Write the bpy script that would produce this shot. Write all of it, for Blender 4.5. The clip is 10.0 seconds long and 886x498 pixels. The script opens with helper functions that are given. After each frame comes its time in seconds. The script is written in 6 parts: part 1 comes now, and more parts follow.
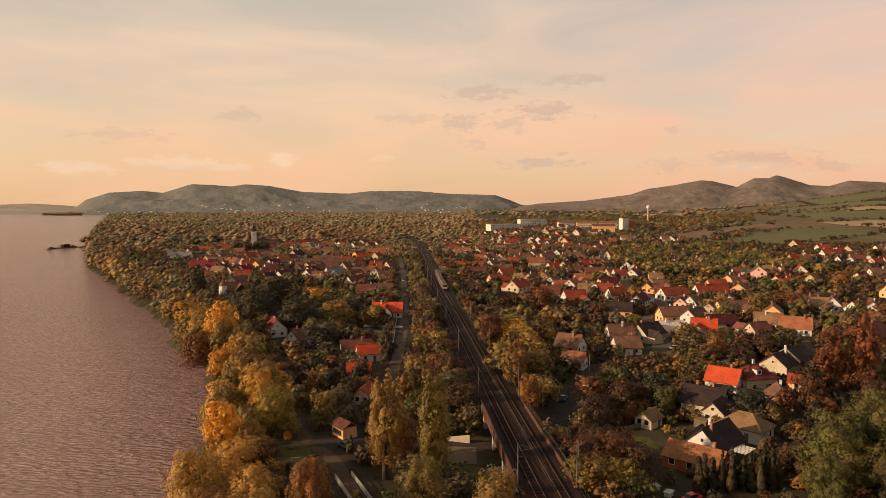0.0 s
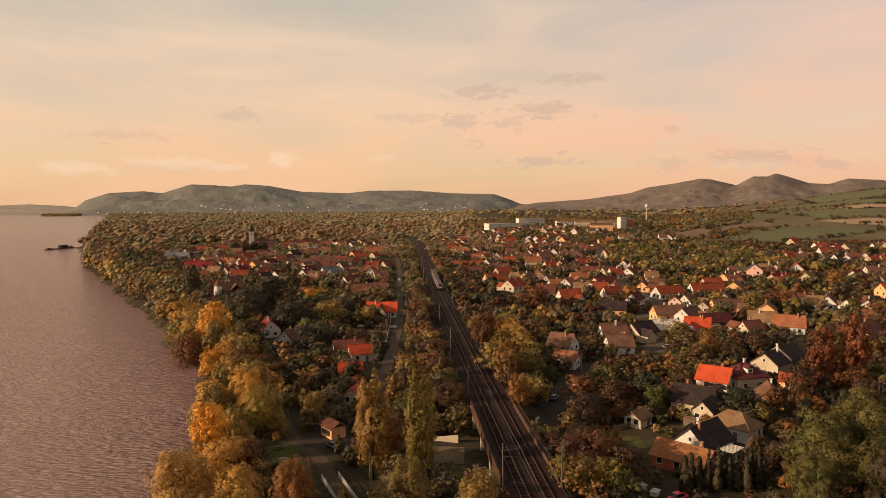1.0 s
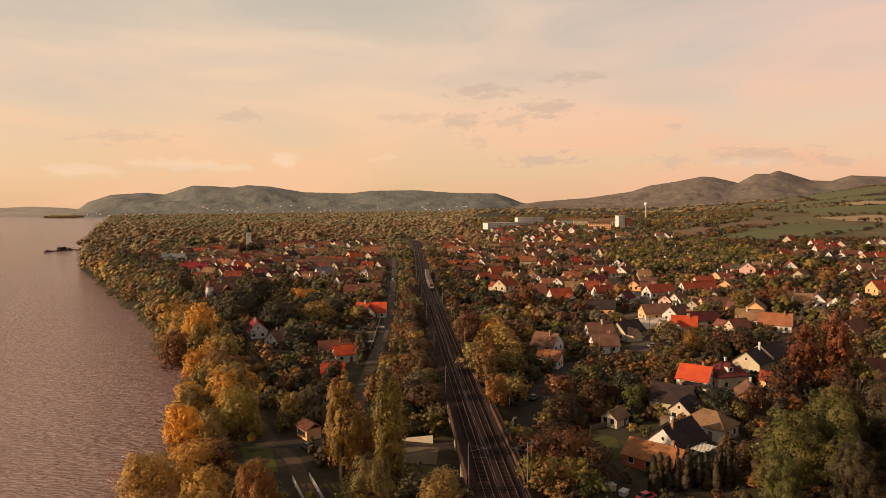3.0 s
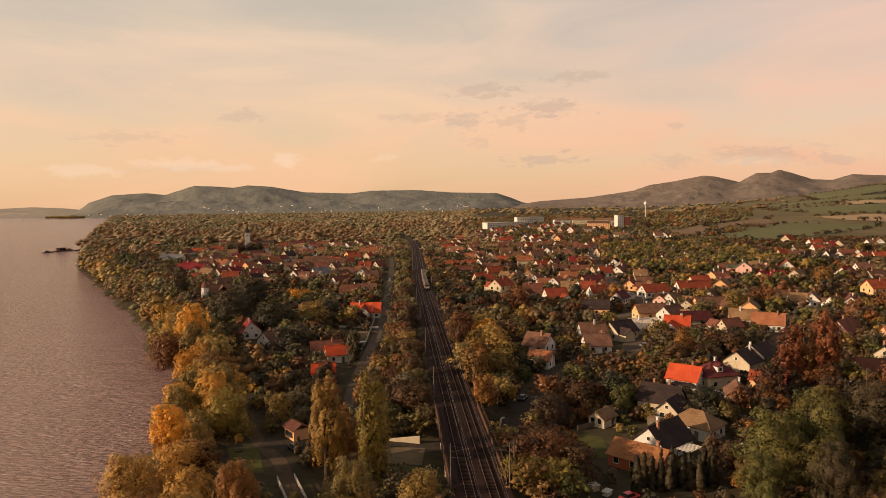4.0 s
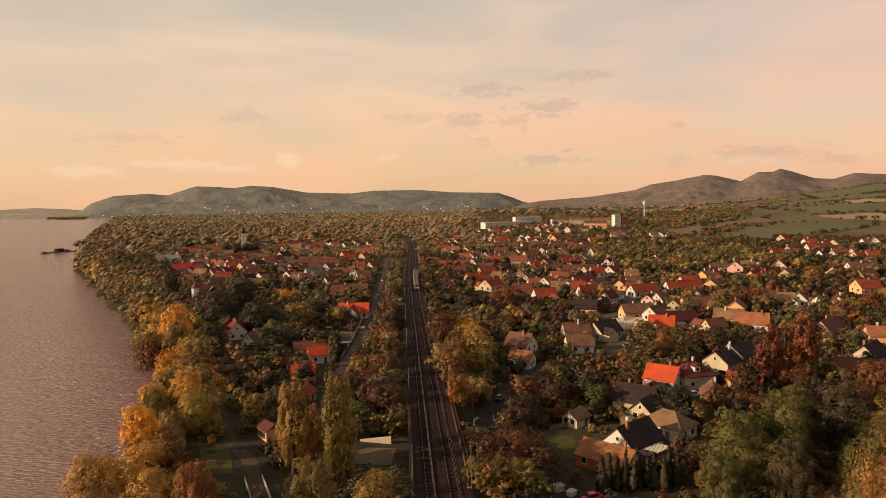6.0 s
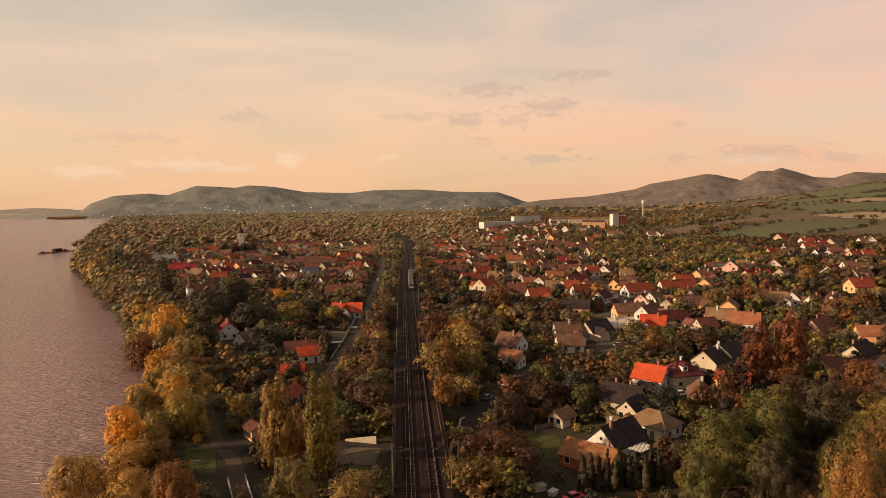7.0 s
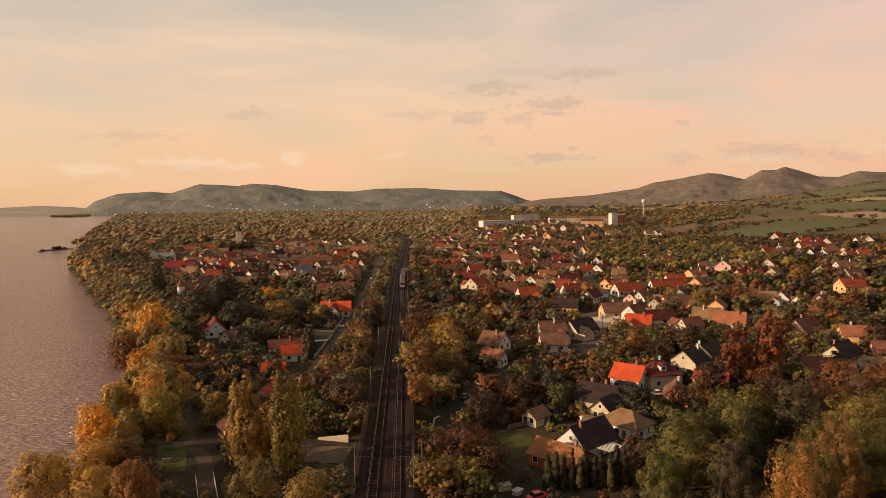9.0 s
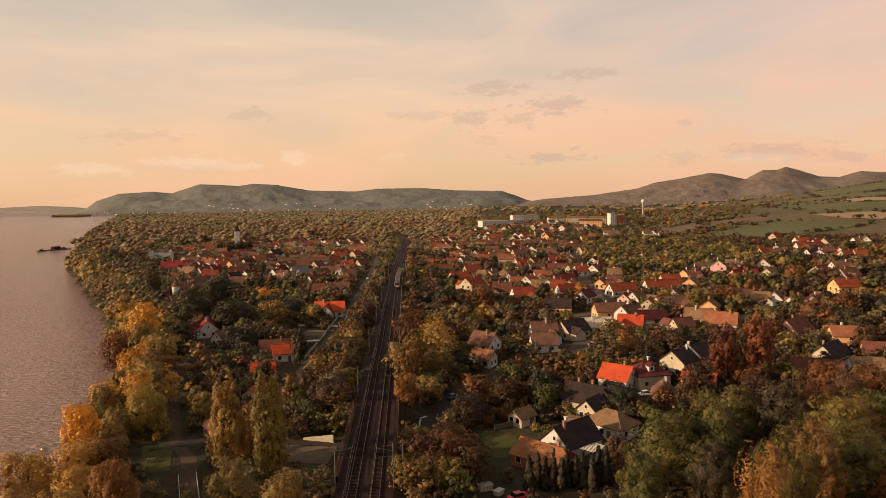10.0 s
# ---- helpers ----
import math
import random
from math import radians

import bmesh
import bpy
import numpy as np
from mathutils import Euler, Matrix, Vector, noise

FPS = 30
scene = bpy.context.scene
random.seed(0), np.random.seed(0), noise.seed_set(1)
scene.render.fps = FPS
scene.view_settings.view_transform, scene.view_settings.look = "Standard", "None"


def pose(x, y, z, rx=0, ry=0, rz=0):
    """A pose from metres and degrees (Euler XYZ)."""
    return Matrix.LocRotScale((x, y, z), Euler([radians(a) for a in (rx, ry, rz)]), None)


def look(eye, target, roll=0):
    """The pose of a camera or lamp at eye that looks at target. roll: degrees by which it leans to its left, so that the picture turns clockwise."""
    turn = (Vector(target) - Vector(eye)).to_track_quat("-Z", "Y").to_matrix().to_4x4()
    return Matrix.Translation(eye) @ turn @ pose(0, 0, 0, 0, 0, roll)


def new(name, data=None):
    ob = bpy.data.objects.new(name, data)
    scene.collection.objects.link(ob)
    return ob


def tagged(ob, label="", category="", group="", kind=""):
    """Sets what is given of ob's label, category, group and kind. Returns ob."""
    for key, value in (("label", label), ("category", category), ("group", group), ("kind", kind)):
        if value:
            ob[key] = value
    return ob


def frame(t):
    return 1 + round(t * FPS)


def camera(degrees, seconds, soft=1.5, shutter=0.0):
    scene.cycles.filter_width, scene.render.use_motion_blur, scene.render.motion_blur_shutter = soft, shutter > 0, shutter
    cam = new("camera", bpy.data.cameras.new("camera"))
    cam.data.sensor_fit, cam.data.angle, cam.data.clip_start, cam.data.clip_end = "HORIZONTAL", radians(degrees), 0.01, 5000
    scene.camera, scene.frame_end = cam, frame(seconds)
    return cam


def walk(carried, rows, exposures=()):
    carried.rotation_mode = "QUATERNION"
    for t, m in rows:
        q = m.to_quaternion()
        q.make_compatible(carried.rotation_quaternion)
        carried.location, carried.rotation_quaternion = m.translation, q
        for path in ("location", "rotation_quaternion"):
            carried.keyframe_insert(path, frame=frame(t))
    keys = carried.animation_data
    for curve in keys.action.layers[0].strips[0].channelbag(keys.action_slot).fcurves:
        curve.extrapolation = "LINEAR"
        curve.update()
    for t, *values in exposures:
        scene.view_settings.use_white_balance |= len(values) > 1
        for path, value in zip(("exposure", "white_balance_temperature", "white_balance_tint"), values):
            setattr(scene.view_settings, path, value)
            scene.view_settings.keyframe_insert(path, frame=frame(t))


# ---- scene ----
cam = camera(66.6, 10.0, 0.7)
PATH = [
    (0, (1.344, -0.11, 55.54), (1.328, 1.886, 55.406), -0.1),
    (0.5, (2.699, 0.005, 55.577), (2.683, 2.0, 55.442), -0.2),
    (1, (4.146, 0.125, 55.605), (4.13, 2.121, 55.469), -0.3),
    (1.5, (5.769, 0.197, 55.646), (5.752, 2.192, 55.509), -0.3),
    (2, (7.509, 0.194, 55.661), (7.489, 2.189, 55.523), -0.5),
    (2.5, (9.208, 0.196, 55.696), (9.186, 2.191, 55.559), -0.6),
    (4, (14.43, 0.09, 55.933), (14.401, 2.085, 55.795), -0.8),
    (4.5, (16.25, 0.027, 55.965), (16.219, 2.022, 55.827), -0.8),
    (5, (18.073, -0.035, 56.002), (18.04, 1.96, 55.864), -0.9),
    (5.5, (19.868, -0.071, 56.024), (19.833, 1.924, 55.886), -0.9),
    (7, (25.342, -0.135, 56.112), (25.304, 1.86, 55.972), -1.0),
    (7.5, (27.152, -0.129, 56.118), (27.112, 1.866, 55.977), -0.9),
    (8, (28.914, -0.073, 56.139), (28.867, 1.922, 55.996), -0.9),
    (8.5, (30.773, -0.064, 56.14), (30.725, 1.93, 55.996), -0.9),
    (9, (32.634, -0.127, 56.144), (32.585, 1.867, 56.0), -0.9),
    (9.5, (34.533, -0.149, 56.164), (34.481, 1.845, 56.02), -0.9),
    (10, (36.439, -0.138, 56.19), (36.386, 1.856, 56.046), -0.9),
]
walk(cam, [(t, look(eye, target, roll)) for t, eye, target, roll in PATH])

# ---- world and sun: low afternoon sun from the river side, thin warm cloud ----
SUN_FROM = Vector((-0.96, -0.24, 0.31)).normalized()
SUN_ELEV = math.asin(SUN_FROM.z)
SUN_TURN = math.atan2(SUN_FROM.x, SUN_FROM.y)

sun = new("sun", bpy.data.lights.new("sun", "SUN"))
sun.data.energy, sun.data.angle, sun.data.color = 5.9, radians(1.0), (1.0, 0.75, 0.50)
sun.matrix_world = look(SUN_FROM * 300, (0, 0, 0))


def link(tree, a, b):
    tree.links.new(a, b)


def sky_world():
    w = bpy.data.worlds.new("sky")
    scene.world = w
    w.use_nodes = True
    nt = w.node_tree
    nt.nodes.clear()
    N = nt.nodes.new
    sky = N("ShaderNodeTexSky")
    sky.sky_type, sky.sun_disc = "NISHITA", False
    sky.sun_elevation, sky.sun_rotation = SUN_ELEV, SUN_TURN
    clear = N("ShaderNodeMix")
    clear.data_type, clear.blend_type = "RGBA", "MULTIPLY"
    clear.inputs[0].default_value = 1.0
    clear.inputs[7].default_value = (0.16, 0.135, 0.105, 1)
    link(nt, sky.outputs[0], clear.inputs[6])
    tc = N("ShaderNodeTexCoord")
    sep = N("ShaderNodeSeparateXYZ")
    link(nt, tc.outputs["Generated"], sep.inputs[0])
    # the veil of cloud: peach near the horizon, pale above
    ramp = N("ShaderNodeValToRGB")
    el = ramp.color_ramp.elements
    el[0].position, el[0].color = 0.0, (0.92, 0.535, 0.31, 1)
    el[1].position, el[1].color = 1.0, (0.30, 0.33, 0.33, 1)
    for p, c in ((0.07, (0.94, 0.58, 0.345)), (0.14, (0.93, 0.625, 0.41)), (0.20, (0.89, 0.64, 0.45)), (0.28, (0.76, 0.61, 0.465)), (0.40, (0.53, 0.48, 0.42))):
        e = el.new(p)
        e.color = (*c, 1)
    link(nt, sep.outputs["Z"], ramp.inputs[0])
    # a pinker side away from the sun
    side = N("ShaderNodeMapRange")
    side.inputs[1].default_value, side.inputs[2].default_value = -0.1, 0.6
    link(nt, sep.outputs["X"], side.inputs[0])
    pink = N("ShaderNodeMix")
    pink.data_type, pink.blend_type = "RGBA", "MULTIPLY"
    pink.inputs[7].default_value = (0.96, 0.885, 1.0, 1)
    link(nt, side.outputs[0], pink.inputs[0])
    link(nt, ramp.outputs[0], pink.inputs[6])
    # thin streaks, with clear sky in the gaps
    mp = N("ShaderNodeMapping")
    mp.inputs["Scale"].default_value = (1.3, 1.3, 6.0)
    mp.inputs["Rotation"].default_value = (0.0, radians(-14), 0.0)
    link(nt, tc.outputs["Generated"], mp.inputs[0])
    n1 = N("ShaderNodeTexNoise")
    n1.inputs["Scale"].default_value, n1.inputs["Detail"].default_value, n1.inputs["Distortion"].default_value = 2.2, 11, 0.9
    link(nt, mp.outputs[0], n1.inputs[0])
    cover = N("ShaderNodeMapRange")
    cover.inputs[1].default_value, cover.inputs[2].default_value = 0.30, 0.62
    cover.inputs[3].default_value, cover.inputs[4].default_value = 0.62, 1.0
    link(nt, n1.outputs[0], cover.inputs[0])
    mix = N("ShaderNodeMix")
    mix.data_type = "RGBA"
    link(nt, cover.outputs[0], mix.inputs[0])
    link(nt, clear.outputs[2], mix.inputs[6])
    link(nt, pink.outputs[2], mix.inputs[7])
    # single clouds: azimuth, elevation, half width and height in radians, strength
    az, up = N("ShaderNodeMath"), N("ShaderNodeMath")
    az.operation, up.operation = "ARCTAN2", "ARCSINE"
    link(nt, sep.outputs["X"], az.inputs[0])
    link(nt, sep.outputs["Y"], az.inputs[1])
    link(nt, sep.outputs["Z"], up.inputs[0])
    where = N("ShaderNodeCombineXYZ")
    link(nt, az.outputs[0], where.inputs[0])
    link(nt, up.outputs[0], where.inputs[1])
    ragged = N("ShaderNodeMapping")
    ragged.inputs["Scale"].default_value = (1.0, 2.3, 1.0)
    ragged.inputs["Rotation"].default_value = (0, 0, radians(-24))
    link(nt, where.outputs[0], ragged.inputs[0])
    torn = N("ShaderNodeTexNoise")
    torn.inputs["Scale"].default_value, torn.inputs["Detail"].default_value, torn.inputs["Roughness"].default_value = 38, 9, 0.68
    link(nt, ragged.outputs[0], torn.inputs[0])

    def clouds(under, rows, colour, edge, rim):
        """Lay clouds of one colour over what is under them, with torn edges."""
        whole = None
        for a0, e0, wa, we, strength in rows:
            off, span, far = N("ShaderNodeVectorMath"), N("ShaderNodeVectorMath"), N("ShaderNodeVectorMath")
            off.operation, span.operation, far.operation = "SUBTRACT", "MULTIPLY", "LENGTH"
            off.inputs[1].default_value, span.inputs[1].default_value = (a0, e0, 0), (1 / wa, 1 / we, 0)
            link(nt, where.outputs[0], off.inputs[0])
            link(nt, off.outputs[0], span.inputs[0])
            link(nt, span.outputs[0], far.inputs[0])
            frayed = N("ShaderNodeMath")
            frayed.operation, frayed.inputs[1].default_value = "MULTIPLY_ADD", -edge
            link(nt, torn.outputs[0], frayed.inputs[0])
            link(nt, far.outputs["Value"], frayed.inputs[2])
            body = N("ShaderNodeMapRange")
            body.interpolation_type = "SMOOTHSTEP"
            body.inputs[1].default_value, body.inputs[2].default_value = 1.0 + rim - edge / 2, 0.6 - rim - edge / 2
            body.inputs[3].default_value, body.inputs[4].default_value = 0.0, strength
            link(nt, frayed.outputs[0], body.inputs[0])
            if whole is None:
                whole = body.outputs[0]
            else:
                top = N("ShaderNodeMath")
                top.operation = "MAXIMUM"
                link(nt, whole, top.inputs[0])
                link(nt, body.outputs[0], top.inputs[1])
                whole = top.outputs[0]
        lay = N("ShaderNodeMix")
        lay.data_type = "RGBA"
        lay.inputs[7].default_value = (*colour, 1)
        link(nt, whole, lay.inputs[0])
        link(nt, under, lay.inputs[6])
        return lay.outputs[2]

    over = clouds(mix.outputs[2], ((-0.542, 0.246, 0.159, 0.040, 0.55), (-0.120, 0.276, 0.184, 0.034, 0.6), (-0.353, 0.260, 0.101, 0.030, 0.25), (0.066, 0.180, 0.126, 0.020, 0.35), (-0.546, 0.162, 0.151, 0.030, 0.3), (0.303, 0.146, 0.092, 0.020, 0.25), (0.470, 0.179, 0.142, 0.022, 0.2), (-0.258, 0.199, 0.168, 0.018, 0.2)), (0.56, 0.50, 0.42), 1.0, 0.6)
    over = clouds(over, ((0.051, 0.159, 0.040, 0.012, 0.5), (0.141, 0.134, 0.044, 0.012, 0.6), (0.016, 0.118, 0.030, 0.013, 0.5), (0.089, 0.117, 0.025, 0.011, 0.4), (0.181, 0.176, 0.039, 0.008, 0.45), (0.129, 0.061, 0.049, 0.009, 0.55), (0.037, 0.089, 0.018, 0.008, 0.35), (-0.295, 0.125, 0.030, 0.008, 0.35), (0.311, 0.053, 0.027, 0.009, 0.35), (0.422, 0.057, 0.067, 0.012, 0.5), (0.510, 0.047, 0.030, 0.006, 0.4), (-0.054, 0.123, 0.050, 0.007, 0.3), (-0.445, 0.092, 0.059, 0.008, 0.3), (-0.376, 0.051, 0.075, 0.005, 0.25), (0.315, 0.102, 0.012, 0.004, 0.35)), (0.60, 0.44, 0.34), 6.0, 0.25)
    over = clouds(over, ((-0.501, 0.048, 0.042, 0.009, 0.38), (-0.376, 0.056, 0.071, 0.009, 0.4), (-0.321, 0.052, 0.046, 0.006, 0.4), (-0.237, 0.063, 0.025, 0.010, 0.48), (-0.101, 0.066, 0.020, 0.006, 0.25), (0.412, 0.050, 0.050, 0.007, 0.25)), (1.0, 0.74, 0.53), 3.6, 0.3)
    bg = N("ShaderNodeBackground")
    bg.inputs[1].default_value = 1.0
    link(nt, over, bg.inputs[0])
    out = N("ShaderNodeOutputWorld")
    link(nt, bg.outputs[0], out.inputs[0])


sky_world()
scene.view_settings.exposure = 0.0


# ---- materials ----
def material(name, dark, light, scale=1.0, rough=0.8, bump=0.3, coarse=0.12, metal=0.0, grain=(1, 1, 1), depth=0.02, vary=0.0):
    """Two scales of noise between two colours, in world metres; vary: change from piece to piece."""
    m = bpy.data.materials.new(name)
    m.use_nodes = True
    nt = m.node_tree
    N = nt.nodes.new
    b = nt.nodes["Principled BSDF"]
    geo = N("ShaderNodeNewGeometry")
    mp = N("ShaderNodeMapping")
    mp.inputs["Scale"].default_value = grain
    link(nt, geo.outputs["Position"], mp.inputs[0])
    fine, big = N("ShaderNodeTexNoise"), N("ShaderNodeTexNoise")
    fine.inputs["Scale"].default_value, fine.inputs["Detail"].default_value = scale, 6
    big.inputs["Scale"].default_value, big.inputs["Detail"].default_value = scale * coarse, 4
    link(nt, mp.outputs[0], fine.inputs[0])
    link(nt, geo.outputs["Position"], big.inputs[0])
    add = N("ShaderNodeMath")
    add.operation = "MULTIPLY_ADD"
    add.inputs[1].default_value = 0.5
    half = N("ShaderNodeMath")
    half.operation = "MULTIPLY"
    half.inputs[1].default_value = 0.5
    link(nt, big.outputs[0], half.inputs[0])
    link(nt, fine.outputs[0], add.inputs[0])
    link(nt, half.outputs[0], add.inputs[2])
    rng = N("ShaderNodeMapRange")
    rng.inputs[1].default_value, rng.inputs[2].default_value = 0.34, 0.66
    link(nt, add.outputs[0], rng.inputs[0])
    mix = N("ShaderNodeMix")
    mix.data_type = "RGBA"
    mix.inputs[6].default_value, mix.inputs[7].default_value = (*dark, 1), (*light, 1)
    link(nt, rng.outputs[0], mix.inputs[0])
    col = mix.outputs[2]
    if vary:
        info = N("ShaderNodeObjectInfo")
        hsv = N("ShaderNodeHueSaturation")
        r = N("ShaderNodeMapRange")
        r.inputs[3].default_value, r.inputs[4].default_value = 1 - vary, 1 + vary
        link(nt, info.outputs["Random"], r.inputs[0])
        link(nt, r.outputs[0], hsv.inputs["Value"])
        link(nt, col, hsv.inputs["Color"])
        col = hsv.outputs[0]
    link(nt, col, b.inputs["Base Color"])
    b.inputs["Roughness"].default_value, b.inputs["Metallic"].default_value = rough, metal
    b.inputs["Specular IOR Level"].default_value = 0.12 if rough > 0.7 else 0.5
    if bump:
        bp = N("ShaderNodeBump")
        bp.inputs["Strength"].default_value, bp.inputs["Distance"].default_value = bump, depth
        link(nt, fine.outputs[0], bp.inputs["Height"])
        link(nt, bp.outputs[0], b.inputs["Normal"])
    return m


def foliage(name, dark, light, warm, even=0.36, through_light=0.16):
    """Leaves: each clump its own tone, each tree its own tint, some light passing through."""
    m = bpy.data.materials.new(name)
    m.use_nodes = True
    nt = m.node_tree
    N = nt.nodes.new
    b = nt.nodes["Principled BSDF"]
    geo = N("ShaderNodeNewGeometry")
    mix = N("ShaderNodeMix")
    mix.data_type = "RGBA"
    mix.inputs[6].default_value, mix.inputs[7].default_value = (*dark, 1), (*light, 1)
    tone = N("ShaderNodeMapRange")
    tone.inputs[3].default_value, tone.inputs[4].default_value = even, 1 - even
    link(nt, geo.outputs["Random Per Island"], tone.inputs[0])
    link(nt, tone.outputs[0], mix.inputs[0])
    n = N("ShaderNodeTexNoise")
    n.inputs["Scale"].default_value, n.inputs["Detail"].default_value = 0.05, 3
    link(nt, geo.outputs["Position"], n.inputs[0])
    r = N("ShaderNodeMapRange")
    r.inputs[1].default_value, r.inputs[2].default_value = 0.42, 0.62
    link(nt, n.outputs[0], r.inputs[0])
    mix2 = N("ShaderNodeMix")
    mix2.data_type = "RGBA"
    mix2.inputs[7].default_value = (*warm, 1)
    half = N("ShaderNodeMath")
    half.operation = "MULTIPLY"
    half.inputs[1].default_value = 0.65
    link(nt, r.outputs[0], half.inputs[0])
    link(nt, half.outputs[0], mix2.inputs[0])
    link(nt, mix.outputs[2], mix2.inputs[6])
    info = N("ShaderNodeObjectInfo")
    hsv = N("ShaderNodeHueSaturation")
    v = N("ShaderNodeMapRange")
    v.inputs[3].default_value, v.inputs[4].default_value = 0.75, 1.25
    link(nt, info.outputs["Random"], v.inputs[0])
    tuft = N("ShaderNodeTexNoise")
    tuft.inputs["Scale"].default_value, tuft.inputs["Detail"].default_value = 0.55, 4
    link(nt, geo.outputs["Position"], tuft.inputs[0])
    tv = N("ShaderNodeMapRange")
    tv.inputs[1].default_value, tv.inputs[2].default_value = 0.32, 0.68
    tv.inputs[3].default_value, tv.inputs[4].default_value = 0.68, 1.3
    link(nt, tuft.outputs[0], tv.inputs[0])
    vv = N("ShaderNodeMath")
    vv.operation = "MULTIPLY"
    link(nt, v.outputs[0], vv.inputs[0])
    link(nt, tv.outputs[0], vv.inputs[1])
    link(nt, vv.outputs[0], hsv.inputs["Value"])
    link(nt, mix2.outputs[2], hsv.inputs["Color"])
    link(nt, hsv.outputs[0], b.inputs["Base Color"])
    b.inputs["Roughness"].default_value = 0.65
    b.inputs["Specular IOR Level"].default_value = 0.25
    tr = N("ShaderNodeBsdfTranslucent")
    link(nt, hsv.outputs[0], tr.inputs[0])
    ms = N("ShaderNodeMixShader")
    ms.inputs[0].default_value = through_light
    link(nt, b.outputs[0], ms.inputs[1])
    link(nt, tr.outputs[0], ms.inputs[2])
    link(nt, ms.outputs[0], nt.nodes["Material Output"].inputs[0])
    return m


def water_material():
    m = bpy.data.materials.new("river_water")
    m.use_nodes = True
    nt = m.node_tree
    N = nt.nodes.new
    b = nt.nodes["Principled BSDF"]
    geo = N("ShaderNodeNewGeometry")
    big = N("ShaderNodeTexNoise")
    big.inputs["Scale"].default_value, big.inputs["Detail"].default_value = 0.012, 5
    link(nt, geo.outputs["Position"], big.inputs[0])
    mix = N("ShaderNodeMix")
    mix.data_type = "RGBA"
    mix.inputs[6].default_value, mix.inputs[7].default_value = (0.220, 0.118, 0.101, 1), (0.302, 0.171, 0.149, 1)
    link(nt, big.outputs[0], mix.inputs[0])
    link(nt, mix.outputs[2], b.inputs["Base Color"])
    b.inputs["Roughness"].default_value, b.inputs["IOR"].default_value = 0.16, 1.33
    mp = N("ShaderNodeMapping")
    mp.inputs["Rotation"].default_value = (0, 0, radians(24))
    mp.inputs["Scale"].default_value = (1.0, 2.6, 1.0)
    link(nt, geo.outputs["Position"], mp.inputs[0])
    w1, w2 = N("ShaderNodeTexNoise"), N("ShaderNodeTexNoise")
    w1.inputs["Scale"].default_value, w1.inputs["Detail"].default_value = 0.42, 8
    w2.inputs["Scale"].default_value, w2.inputs["Detail"].default_value = 0.06, 3
    link(nt, mp.outputs[0], w1.inputs[0])
    link(nt, mp.outputs[0], w2.inputs[0])
    add = N("ShaderNodeMath")
    add.operation = "ADD"
    link(nt, w1.outputs[0], add.inputs[0])
    link(nt, w2.outputs[0], add.inputs[1])
    bp = N("ShaderNodeBump")
    bp.inputs["Strength"].default_value, bp.inputs["Distance"].default_value = 1.0, 2.7
    link(nt, add.outputs[0], bp.inputs["Height"])
    link(nt, bp.outputs[0], b.inputs["Normal"])
    return m


def tile_material(name, dark, light):
    """Roof tiles: courses as fine relief, mossy and faded patches."""
    m = material(name, tuple(v * 0.78 for v in dark), tuple(v * 1.1 for v in light), scale=2.6, rough=0.82, bump=0.0, coarse=0.12, vary=0.18)
    nt = m.node_tree
    N = nt.nodes.new
    geo = N("ShaderNodeNewGeometry")
    sep = N("ShaderNodeSeparateXYZ")
    link(nt, geo.outputs["Position"], sep.inputs[0])
    saw = N("ShaderNodeMath")
    saw.operation = "PINGPONG"
    saw.inputs[1].default_value = 0.11
    link(nt, sep.outputs["Z"], saw.inputs[0])
    bp = N("ShaderNodeBump")
    bp.inputs["Strength"].default_value, bp.inputs["Distance"].default_value = 0.5, 0.3
    link(nt, saw.outputs[0], bp.inputs["Height"])
    link(nt, bp.outputs[0], nt.nodes["Principled BSDF"].inputs["Normal"])
    return m


ROOF = {
    "red": tile_material("red_tiles", (0.182, 0.0374, 0.0176), (0.2913, 0.0623, 0.0282)),
    "bright": tile_material("bright_red_tiles", (0.40, 0.052, 0.020), (0.54, 0.082, 0.028)),
    "clay": tile_material("clay_tiles", (0.1768, 0.0629, 0.0248), (0.2856, 0.1164, 0.047)),
    "orange": tile_material("orange_tiles", (0.2184, 0.0686, 0.0317), (0.3034, 0.1184, 0.0564)),
    "rust": tile_material("rust_tiles", (0.0984, 0.0361, 0.0245), (0.1757, 0.065, 0.0408)),
    "brown": tile_material("brown_tiles", (0.0962, 0.04712, 0.03096), (0.1924, 0.0912, 0.0559)),
    "tan": tile_material("weathered_tiles", (0.1496, 0.0776, 0.038), (0.2543, 0.1444, 0.073)),
    "dark": tile_material("dark_tiles", (0.0259, 0.01672, 0.01548), (0.0555, 0.0342, 0.0301)),
    "crimson": tile_material("crimson_tiles", (0.1384, 0.0161, 0.0183), (0.2264, 0.0291, 0.0292)),
    "green": tile_material("mossy_tiles", (0.0407, 0.0418, 0.0301), (0.0888, 0.0836, 0.0559)),
    "maroon": tile_material("maroon_tiles", (0.0629, 0.0152, 0.01548), (0.111, 0.02736, 0.0258)),
    "pale": tile_material("pale_sheet_roofing", (0.42, 0.33, 0.25), (0.56, 0.46, 0.36)),
    "grey": tile_material("grey_slates", (0.1184, 0.1064, 0.1075), (0.2072, 0.19, 0.1806)),
}
